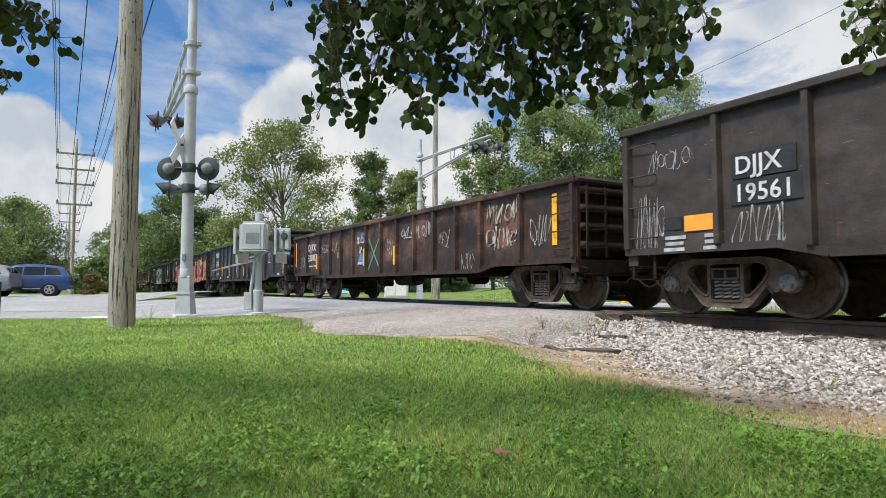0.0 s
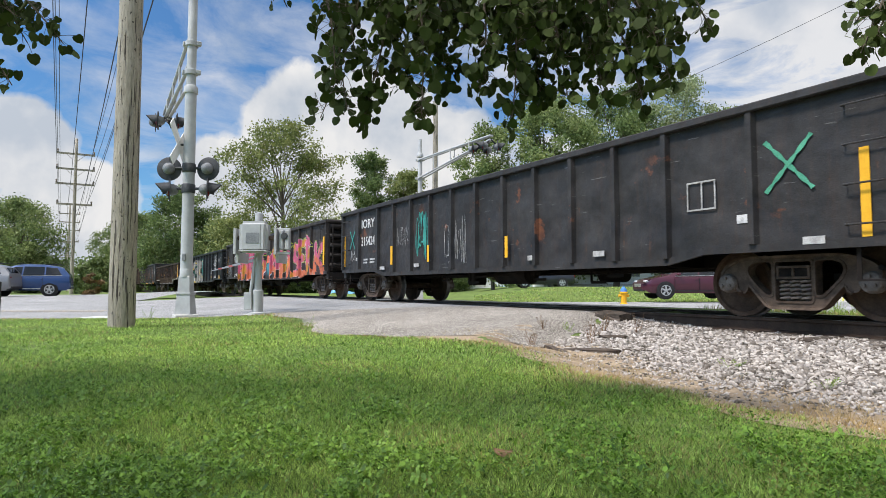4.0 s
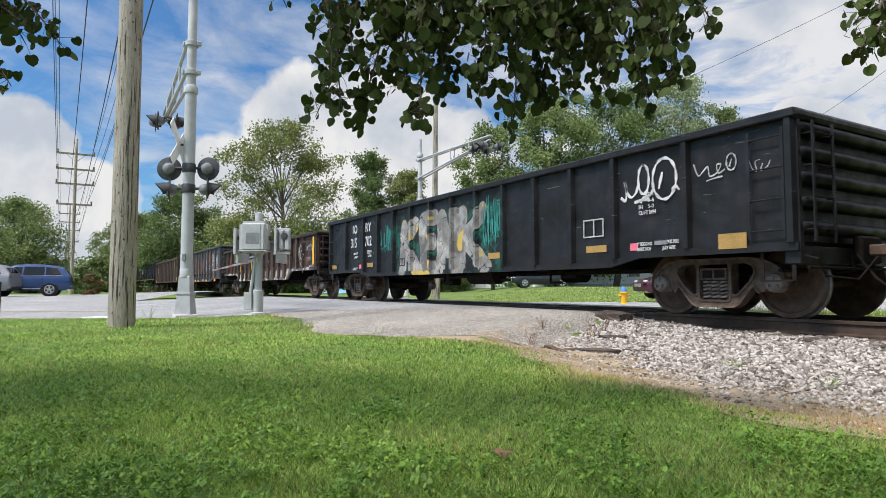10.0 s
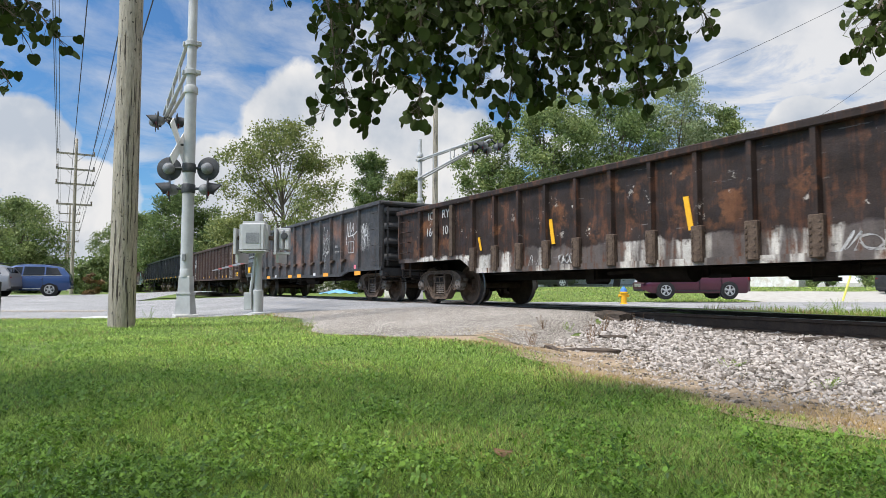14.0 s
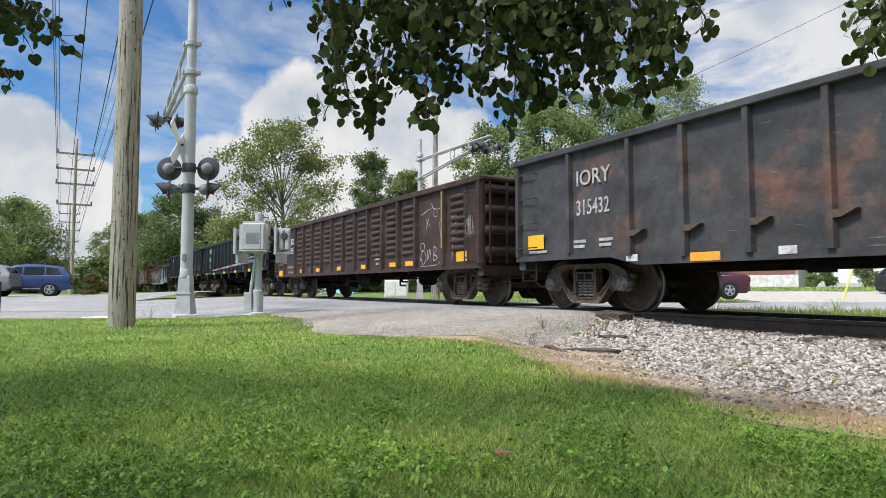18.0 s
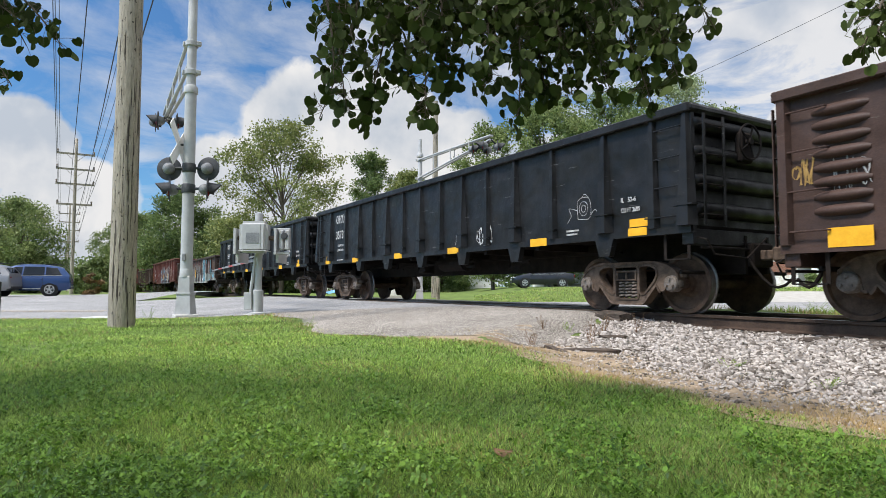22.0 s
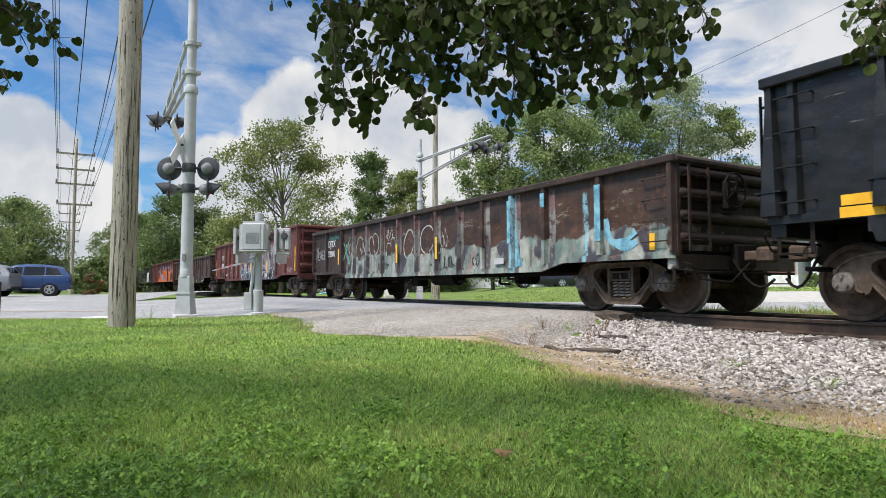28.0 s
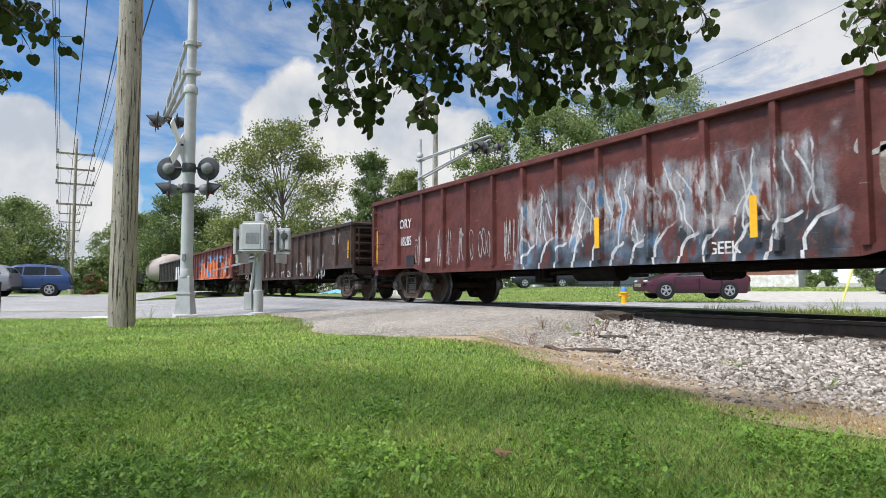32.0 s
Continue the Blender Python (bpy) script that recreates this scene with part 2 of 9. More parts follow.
def tube(bm, pts, r, seg=6):
    """A round bar through all the points, in one piece."""
    pts = [Vector(p) for p in pts]
    prev = None
    u = None
    for k, c in enumerate(pts):
        d = (pts[min(k + 1, len(pts) - 1)] - pts[max(k - 1, 0)]).normalized()
        u = d.orthogonal().normalized() if u is None else (u - d * u.dot(d)).normalized()
        w = d.cross(u)
        ring = [bm.verts.new(c + r * (math.cos(2 * math.pi * i / seg) * u + math.sin(2 * math.pi * i / seg) * w)) for i in range(seg)]
        if prev:
            for i in range(seg):
                bm.faces.new((prev[i], prev[(i + 1) % seg], ring[(i + 1) % seg], ring[i]))
        else:
            bm.faces.new(ring[::-1])
        prev = ring
    bm.faces.new(prev)
    return bm


def prism(bm, pts, y0, y1):
    """A plate of the outline pts (x, z), from y0 to y1."""
    lo = [bm.verts.new((x, y0, z)) for x, z in pts]
    hi = [bm.verts.new((x, y1, z)) for x, z in pts]
    bm.faces.new(lo)
    bm.faces.new(hi[::-1])
    n = len(pts)
    for i in range(n):
        bm.faces.new((lo[i], hi[i], hi[(i + 1) % n], lo[(i + 1) % n]))
    bmesh.ops.recalc_face_normals(bm, faces=bm.faces)
    return bm


def lathe(bm, prof, seg=24, axis="Z", at=(0, 0, 0)):
    """Turn the profile (radius, along) round an axis."""
    rings = []
    for r, h in prof:
        ring = []
        for i in range(seg):
            a = 2 * math.pi * i / seg
            c, s = r * math.cos(a), r * math.sin(a)
            v = {"Z": (c, s, h), "Y": (c, h, s), "X": (h, c, s)}[axis]
            ring.append(bm.verts.new((v[0] + at[0], v[1] + at[1], v[2] + at[2])))
        rings.append(ring)
    for a, b in zip(rings, rings[1:]):
        for i in range(seg):
            j = (i + 1) % seg
            bm.faces.new((a[i], a[j], b[j], b[i]))
    bm.faces.new(rings[0][::-1])
    bm.faces.new(rings[-1])
    bmesh.ops.recalc_face_normals(bm, faces=bm.faces)
    return bm


def mesh_of(name, bm, mats, smooth=None):
    me = bpy.data.meshes.new(name)
    if smooth is not None:
        for f in bm.faces:
            f.smooth = True
        for e in bm.edges:
            if len(e.link_faces) == 2 and e.calc_face_angle(0) > radians(smooth):
                e.smooth = False
    bm.to_mesh(me)
    bm.free()
    for m in (mats if isinstance(mats, (list, tuple)) else [mats]):
        me.materials.append(m)
    return me


def part(name, bm, material, parent, label="", smooth=None):
    """Links a bmesh, or a mesh that is shared, as one mesh object under a thing or under a part."""
    me = bm if isinstance(bm, bpy.types.Mesh) else mesh_of(name, bm, material, smooth)
    ob = new(name, me)
    ob.parent = parent
    if label:
        ob["label"] = label
    return ob


def thing(name, label, category, group="", m=None, kind=""):
    ob = tagged(new(name), label, category, group, kind)
    ob.empty_display_size = 0.3
    if m is not None:
        ob.matrix_world = m
    return ob


def solid(name, bm, material, label, category, group="", kind="", smooth=None, m=None):
    ob = tagged(new(name, mesh_of(name, bm, material, smooth)), label, category, group, kind)
    if m is not None:
        ob.matrix_world = m
    return ob


def B():
    return bmesh.new()


def raw_mesh(name, verts, faces, material, smooth=False):
    """A mesh from arrays: verts (n, 3), faces (m, k)."""
    verts, faces = np.asarray(verts, np.float32), np.asarray(faces, np.int32)
    me = bpy.data.meshes.new(name)
    k = faces.shape[1]
    me.vertices.add(len(verts))
    me.vertices.foreach_set("co", verts.ravel())
    me.loops.add(faces.size)
    me.loops.foreach_set("vertex_index", faces.ravel())
    me.polygons.add(len(faces))
    me.polygons.foreach_set("loop_start", np.arange(0, faces.size, k, dtype=np.int32))
    me.polygons.foreach_set("loop_total", np.full(len(faces), k, np.int32))
    if smooth:
        me.polygons.foreach_set("use_smooth", np.ones(len(faces), bool))
    me.update(calc_edges=True)
    me.validate()
    me.materials.append(material)
    return me
# ---- ground, road, track bed ----
def ease(v, lo, hi):
    t = np.clip((v - lo) / (hi - lo), 0, 1)
    return t * t * (3 - 2 * t)


def ahead_of(x, y):
    return x * AHEAD.x + y * AHEAD.y


def aside_of(x, y):
    return x * ASIDE.x + y * ASIDE.y


ROAD_NEAR, ROAD_FAR = 13.2, 28.0


def road_height(x, y):
    off = np.abs(y - TRACK_Y)
    return -0.26 + 0.245 * (1 - ease(off, 1.2, 8.0))


LAWN_X = [-40, -13.5, -10.8, -9.4, -8.0, -6.8, -6.0, -4.8, -3.4, -2.0, 0.0, 6.0, 60]
LAWN_Y = [3.6, 3.7, 3.7, 3.2, 3.1, 3.8, 4.3, 4.0, 3.35, 3.2, 3.1, 3.1, 3.1]


def lawn_edge(x):
    """How far the lawn reaches towards the track."""
    return np.interp(x, LAWN_X, LAWN_Y)


def apron_end(y):
    """Where the paved shoulder by the crossing ends, towards the ballast."""
    return np.interp(y, [3, 4.4, 6.3, 8.1], [-7.3, -6.0, -6.7, -7.75])


def land(x, y):
    """The height of the ground: lawn, road shoulder and track bed in one sheet."""
    x, y = np.asarray(x, float), np.asarray(y, float)
    off = np.abs(y - TRACK_Y)
    dep = ahead_of(x, y)
    base = np.where(y < TRACK_Y, -0.24, -0.2) + 0.015 * np.sin(x * 0.9 + y * 0.4) * np.sin(y * 0.7)
    edge = lawn_edge(x)
    bed = -0.235 - 0.11 * ease(off, 1.55, 3.4) - 0.03 * ease(off, 3.4, 4.4)
    w = np.where(y < TRACK_Y, ease(y, edge - 0.3, edge + 0.9), 1 - ease(off, 2.6, 4.2))
    z = base * (1 - w) + bed * w
    # the paved shoulder by the crossing swells to the rail
    v = np.clip((y - edge) / (7.9 - edge), 0, 1)
    swell = -0.25 + 0.22 * np.sin(v * np.pi / 2) ** 0.8
    m = (y > edge) * (y < TRACK_Y) * (1 - ease(x, apron_end(y) - 0.5, apron_end(y) + 0.1)) * ease(x, -30, -27)
    z = z * (1 - m) + np.maximum(z, swell) * m
    # towards the road the ground climbs to its height
    r = ease(dep, 10.8, ROAD_NEAR) * (1 - ease(dep, 29, 34))
    r = np.maximum(r, (off < 2.6) * ease(dep, 8.5, 12.0) * (1 - ease(dep, 29, 34)))
    z = z * (1 - r) + (road_height(x, y) - 0.006 - 0.03 * ease(dep, 13.4, 14.4) * (1 - ease(dep, 28.6, 29.2))) * r
    # beyond the road the ground climbs to the houses
    z = z + 0.62 * ease(dep, 29.5, 42) * ease(aside_of(x, y), 1, 8) * (1 - ease(dep, 200, 400))
    return z


def sheet(xs, ys, height, lift=0.0):
    X, Y = np.meshgrid(xs, ys, indexing="ij")
    V = np.stack([X, Y, height(X, Y) + lift], -1).reshape(-1, 3)
    n, m = len(xs), len(ys)
    I = np.arange(n * m).reshape(n, m)
    F = np.stack([I[:-1, :-1], I[1:, :-1], I[1:, 1:], I[:-1, 1:]], -1).reshape(-1, 4)
    return V, F


def spaced(*runs):
    out = []
    for a, b, step in runs:
        out += list(np.arange(a, b, step))
    return np.array(out + [runs[-1][1]])


xs = spaced((-3000, -400, 400), (-400, -60, 20), (-60, -20, 1.0), (-20, 6, 0.16), (6, 30, 2), (30, 400, 40), (400, 3000, 400))
ys = spaced((-3000, -400, 400), (-400, -30, 20), (-30, -6, 1.5), (-6, 14, 0.16), (14, 60, 1.5), (60, 400, 20), (400, 3000, 400))
V, F = sheet(xs, ys, land)
ground = tagged(new("ground", raw_mesh("ground", V, F, M["lawn"], True)), "grassy ground with a worn track bed", "ground", kind="structure")


def road_strip(name, aside, ahead, lift, material, label, step=0.4, height=road_height):
    A, D = np.meshgrid(spaced((aside[0], aside[1], step)), spaced((ahead[0], ahead[1], step)), indexing="ij")
    X, Y = A * ASIDE.x + D * AHEAD.x, A * ASIDE.y + D * AHEAD.y
    V = np.stack([X, Y, height(X, Y) + lift], -1).reshape(-1, 3)
    n, m = A.shape
    I = np.arange(n * m).reshape(n, m)
    F = np.stack([I[:-1, :-1], I[:-1, 1:], I[1:, 1:], I[1:, :-1]], -1).reshape(-1, 4)
    return tagged(new(name, raw_mesh(name, V, F, material, True)), label, "road", kind="structure")


road = road_strip("road", (-60, 70), (ROAD_NEAR, ROAD_FAR), 0.0, M["asphalt"], "grey worn asphalt road over the crossing")


def rail_object(name, y):
    """One rail with its foot, web and head."""
    prof = [(-0.07, -0.185), (0.07, -0.185), (0.07, -0.172), (0.012, -0.155), (0.01, -0.05), (0.035, -0.042), (0.036, -0.008), (0.03, 0), (-0.03, 0), (-0.036, -0.008), (-0.035, -0.042), (-0.01, -0.05),
            (-0.012, -0.155), (-0.07, -0.172)]
    bm = B()
    L = [bm.verts.new((-400, y + a, z)) for a, z in prof]
    R = [bm.verts.new((60, y + a, z)) for a, z in prof]
    for i in range(len(prof)):
        j = (i + 1) % len(prof)
        f = bm.faces.new((L[i], L[j], R[j], R[i]))
        f.material_index = 1 if i == 7 else 0
    bmesh.ops.recalc_face_normals(bm, faces=bm.faces)
    return bm


M["line_white"] = worn("worn_white_road_paint", (0.6, 0.59, 0.57), (0.44, 0.435, 0.42), 0.9, 0, 4, 60, 0.2)
M["line_yellow"] = worn("faded_yellow_road_paint", (0.6, 0.42, 0.2), (0.45, 0.38, 0.28), 0.9, 0, 3, 60, 0.2)
road_strip("road_marking", (-7.9, -7.0), (13.24, 14.2), 0.006, M["line_white"], "worn white stop line on the road")
for d in (17.0, 17.25):
    road_strip("road_marking", (-50, -9.3), (d, d + 0.13), 0.008, M["line_yellow"], "faded yellow centre line on the road")

track = thing("railway_track", "steel rails on wooden ties in pale ballast", "railway track", kind="structure")
for side in (-1, 1):
    part("rail", rail_object("rail", TRACK_Y + side * 0.7535), [M["rail"], M["rail_top"]], track)


# ties, under the open track
def tie_mesh():
    bm = box(B(), -0.115, 0.115, -1.3, 1.3, -0.17, 0.0, 0.012)
    return mesh_of("tie", bm, M["tie"])


TIE = tie_mesh()
for i in range(26):
    t = part("tie", TIE, None, track)
    t.location = (-7.2 + i * 0.52 + random.uniform(-0.03, 0.03), TRACK_Y + random.uniform(-0.03, 0.03), -0.19)
    t.rotation_euler = (0, 0, radians(random.uniform(-1, 1)))
PLATE = mesh_of("tie_plate", box(B(), -0.1, 0.1, -0.17, 0.17, 0, 0.012), M["rail"])
for i in range(26):
    for s in (-1, 1):
        p = part("tie_plate", PLATE, None, track)
        p.location = (-7.2 + i * 0.52, TRACK_Y + s * 0.7535, -0.192)

# dark planks along the rails in the crossing
def plank_mesh(n, w):
    bm = box(B(), -1.2, 1.2, -w / 2, w / 2, -0.26, 0, 0.015)
    return mesh_of(n, bm, M["tie"])


PLANK, WIDE = plank_mesh("plank", 0.34), plank_mesh("plank", 0.58)
for i in range(8):
    for y, me in ((-1.0, PLANK), (-0.34, WIDE), (0.34, WIDE), (1.0, PLANK)):
        p = part("plank", me, None, track, "dark weathered crossing plank")
        p.location = (-8.85 - i * 2.42, TRACK_Y + y, random.uniform(-0.03, -0.012))

# the paved shoulder
def shoulder():
    us, vs = np.linspace(0, 1, 60), np.linspace(0, 1, 30)
    U, Vv = np.meshgrid(us, vs, indexing="ij")
    Y0 = 3.2 + Vv * (7.72 - 3.2)
    X = -15.5 + U * (apron_end(Y0) + 15.5) + 0.12 * np.sin(Y0 * 5) * U
    Y = np.maximum(lawn_edge(X) - 0.05 + 0.12 * np.sin(X * 3.1), 0) * (1 - Vv) + 7.72 * Vv
    Z = land(X, Y) + 0.012
    I = np.arange(U.size).reshape(U.shape)
    F = np.stack([I[:-1, :-1], I[1:, :-1], I[1:, 1:], I[:-1, 1:]], -1).reshape(-1, 4)
    return tagged(new("pavement", raw_mesh("pavement", np.stack([X, Y, Z], -1).reshape(-1, 3), F, M["apron"], True)), "old gravelly asphalt shoulder beside the crossing", "pavement", kind="structure")


shoulder()


def soil():
    """The bare sandy strip between lawn and ballast."""
    xs = spaced((-7.4, 8, 0.15))
    vs = np.linspace(-0.25, 1.6, 14)
    X, Vv = np.meshgrid(xs, vs, indexing="ij")
    Y = lawn_edge(X) + Vv + 0.08 * np.sin(X * 4.3)
    Z = land(X, Y) + 0.006
    I = np.arange(X.size).reshape(X.shape)
    F = np.stack([I[:-1, :-1], I[1:, :-1], I[1:, 1:], I[:-1, 1:]], -1).reshape(-1, 4)
    return tagged(new("ground", raw_mesh("soil", np.stack([X, Y, Z], -1).reshape(-1, 3), F, M["dirt"], True)), "bare sandy strip with dry grass", "ground", kind="structure")


soil()
# ---- grass, stones ----
def foliage(name, dark, light, glow=0.35, rough=0.5):
    """Leaves: each island its own green; some light comes through."""
    m, nt, b = shader(name, rough)
    geo = nt.nodes.new("ShaderNodeNewGeometry")
    c = ramp(nt, geo.outputs["Random Per Island"], 0.0, 1.0, dark, light)
    patch = noise_at(nt, coords(nt), 0.7, 4, 0.6)
    c = blend(nt, 1.0, c, ramp(nt, patch, 0.35, 0.65, (0.68, 0.76, 0.62), (1.2, 1.12, 1.0)), "MULTIPLY")
    nt.links.new(c, b.inputs["Base Color"])
    b.inputs["Specular IOR Level"].default_value = 0.3
    tr = nt.nodes.new("ShaderNodeBsdfTranslucent")
    nt.links.new(c, tr.inputs[0])
    mx = nt.nodes.new("ShaderNodeMixShader")
    mx.inputs[0].default_value = glow
    nt.links.new(b.outputs[0], mx.inputs[1])
    nt.links.new(tr.outputs[0], mx.inputs[2])
    nt.links.new(mx.outputs[0], nt.nodes["Material Output"].inputs[0])
    return m


M["grass"] = foliage("grass_blades", (0.033, 0.07, 0.015), (0.54, 0.74, 0.2), 0.4)
M["straw"] = foliage("dry_grass_blades", (0.3, 0.22, 0.1), (0.5, 0.38, 0.2), 0.2)
M["pale_grass"] = foliage("bleached_grass_blades", (0.3, 0.33, 0.12), (0.5, 0.52, 0.24), 0.3)
M["clover"] = foliage("clover_leaves", (0.04, 0.1, 0.016), (0.25, 0.43, 0.065), 0.32)
M["weed"] = foliage("tall_weeds", (0.15, 0.24, 0.04), (0.38, 0.5, 0.14), 0.4)
rng = np.random.default_rng(7)


def blades(name, X, Y, height, width, lean, material, label, z=None):
    """Grass: each blade three bent triangles."""
    n = len(X)
    Z = land(X, Y) if z is None else z
    # neighbours lean much the same way
    a, b = rng.uniform(0, 2 * np.pi, n), 5 * np.sin(X * 2.1 + 1.7 * np.sin(Y * 1.3)) + 4 * np.sin(Y * 3.1 + X) + rng.normal(0, 2.2, n)
    side = np.stack([np.cos(a), np.sin(a), np.zeros(n)], -1) * (width / 2)[:, None]
    tip = np.stack([np.cos(b) * lean, np.sin(b) * lean, np.ones(n)], -1) * height[:, None]
    base = np.stack([X, Y, Z - 0.005], -1)
    mid = base + tip * [0.4, 0.4, 0.62]
    V = np.stack([base - side, base + side, mid - side * 0.75, mid + side * 0.75, base + tip], 1).reshape(-1, 3)
    k = (np.arange(n) * 5)[:, None]
    F = np.concatenate([k + [0, 1, 3], k + [0, 3, 2], k + [2, 3, 4]], 1).reshape(-1, 3)
    return tagged(new(name, raw_mesh(name, V, F, material, False)), label, "grass", kind="stuff")


def wedge(n, d0, d1, power=1.0, left=-0.78, right=0.78):
    """Places in front of the camera, thinning out with the distance."""
    u = rng.random(n)
    d = (d0 ** (1 - power) + u * (d1 ** (1 - power) - d0 ** (1 - power))) ** (1 / (1 - power)) if power != 1 else d0 * (d1 / d0) ** u
    s = d * rng.uniform(left, right, n)
    return s * ASIDE.x + d * AHEAD.x, s * ASIDE.y + d * AHEAD.y, d


def patchy(X, Y, f=1.0, k=0):
    return 0.5 + 0.25 * np.sin(X * 1.7 * f + 1.3 * k + 2 * np.sin(Y * 0.9 * f)) + 0.25 * np.sin(Y * 2.3 * f + k + 1.5 * np.sin(X * 1.1 * f))


X, Y, D = wedge(520000, 1.3, 13.8, 1.12)
keep = (Y < lawn_edge(X) + 0.08 * np.sin(X * 9) + rng.normal(0, 0.06, len(X))) & (D < ROAD_NEAR + 0.06 + rng.normal(0, 0.09, len(X)))
X, Y, D = X[keep], Y[keep], D[keep]
tall = 0.6 + 0.8 * patchy(X, Y)
dry = rng.random(len(X)) < 0.03 + 0.6 * np.exp(-((lawn_edge(X) - Y) / 0.35) ** 2) * (0.4 + 0.6 * patchy(X, Y, 2.2, 2)) + 0.12 * (patchy(X, Y, 1.3, 3) > 0.75) + 0.35 * (D > ROAD_NEAR - 0.35)
H = (0.012 + 0.034 * rng.random(len(X)) ** 1.5) * tall
W = np.maximum(0.003, D * 0.001) * rng.uniform(0.8, 1.4, len(X))
L = rng.uniform(0.2, 1.3, len(X))
g = ~dry
blades("grass", X[g], Y[g], H[g], W[g], L[g], M["grass"], "mown green lawn grass")
blades("grass", X[dry], Y[dry], H[dry], W[dry], L[dry], M["straw"], "dry straw-coloured grass at the lawn's edge")

# the lawn goes on round and behind the camera
n = 90000
R, A = 11.0 * np.sqrt(rng.random(n)), rng.uniform(0, 2 * np.pi, n)
X, Y = R * np.cos(A), R * np.sin(A)
D = ahead_of(X, Y)
keep = (Y < lawn_edge(X) + rng.normal(0, 0.06, n)) & ((D < 1.3) | (np.abs(aside_of(X, Y)) > 0.76 * D))
X, Y = X[keep], Y[keep]
n = len(X)
blades("grass", X, Y, rng.uniform(0.02, 0.06, n), rng.uniform(0.005, 0.009, n), rng.uniform(0.1, 0.9, n), M["grass"], "mown green lawn grass under the tree")

# sparse dry grass on the sandy strip
X, Y, D = wedge(60000, 2.0, 11.0, 1.1, 0.0, 0.8)
v = Y - lawn_edge(X)
keep = (v > 0) & (v < 1.5) & (X > -7) & (rng.random(len(X)) < (1.1 - v / 1.5) * (patchy(X, Y, 2.1, 5) ** 1.5))
X, Y, D = X[keep], Y[keep], D[keep]
blades("grass", X, Y, rng.uniform(0.02, 0.07, len(X)), np.maximum(0.003, D * 0.0006), rng.uniform(0.3, 1.2, len(X)), M["straw"], "sparse dry grass on sandy soil")

# grass beyond the track
X, Y, D = wedge(90000, 9.0, 40.0, 1.0, 0.05, 0.8)
keep = (Y > TRACK_Y + 2.3 + 0.3 * patchy(X, Y, 1.5)) & ~((aside_of(X, Y) > 14.4) & (aside_of(X, Y) < 26.2) & (D > ROAD_FAR) & (D < 36.2)) & ((D < ROAD_NEAR - 0.3) | (D > ROAD_FAR + 0.3))
X, Y, D = X[keep], Y[keep], D[keep]
near = D < ROAD_NEAR
pale = near & (rng.random(len(X)) < 0.45 + 0.45 * (Y < TRACK_Y + 3.0))
blades("grass", X[pale], Y[pale], rng.uniform(0.05, 0.13, pale.sum()), D[pale] * 0.0007, rng.uniform(0.3, 1.0, pale.sum()), M["straw"], "dry pale grass beside the rails")
near = near & ~pale
blades("grass", X[near], Y[near], rng.uniform(0.06, 0.2, near.sum()) * (0.5 + patchy(X[near], Y[near])), D[near] * 0.0009, rng.uniform(0.1, 0.8, near.sum()), M["weed"], "rough green grass beyond the rails")
far = ~near & (rng.random(len(X)) < 0.55)
straw = ~near & ~far & ~pale
blades("grass", X[straw], Y[straw], rng.uniform(0.04, 0.09, straw.sum()), D[straw] * 0.0012, rng.uniform(0.1, 0.8, straw.sum()), M["pale_grass"], "sun-bleached mown grass beyond the road")
far = far & ~pale
blades("grass", X[far], Y[far], rng.uniform(0.05, 0.1, far.sum()), D[far] * 0.0012, rng.uniform(0.1, 0.8, far.sum()), M["grass"], "mown grass beyond the road")

# low broad-leaved weeds
def low_leaves():
    X, Y, D = wedge(130000, 1.3, 9.5, 1.2)
    keep = (Y < lawn_edge(X) - 0.3) & (rng.random(len(X)) < (2.2 * patchy(X, Y, 3.4, 1) ** 2.5 + 1.2 * patchy(X, Y, 9.0, 4) ** 4) * (0.4 + 0.6 * (aside_of(X, Y) < -0.2)) * (1.2 - D / 9.5))
    X, Y = X[keep], Y[keep]
    n = len(X)
    Z = land(X, Y) + rng.uniform(0.02, 0.055, n)
    r = rng.uniform(0.003, 0.0075, n) * (1 + 0.9 * (rng.random(n) < 0.16))
    turn, tx, ty = rng.uniform(0, 7, n), rng.uniform(-0.9, 0.9, n), rng.uniform(-0.9, 0.9, n)
    Vs = []
    for leaf in range(3):
        a = turn + leaf * 2.094 + rng.uniform(-0.5, 0.5, n)
        dx, dy = np.cos(a), np.sin(a)
        k = rng.uniform(0.6, 1.25, n)
        dip = rng.uniform(-0.7, 0.5, n)
        pts = []
        for u, w in ((0.1, 0.0), (0.7, 0.5), (1.3, 0.42), (1.75, 0.0), (1.3, -0.42), (0.7, -0.5)):
            px, py = r * k * (u * dx - w * dy), r * k * (u * dy + w * dx)
            pts.append(np.stack([X + px, Y + py, Z + px * tx + py * ty + r * dip * u * u * 0.5 + r * abs(w) * 0.35], -1))
        Vs.append(np.stack(pts, 1))
    V = np.stack(Vs, 1).reshape(-1, 3)
    return tagged(new("clover", raw_mesh("clover", V, np.arange(len(V)).reshape(-1, 6), M["clover"])), "bright green low weed leaves in the lawn", "weeds", kind="stuff")


low_leaves()


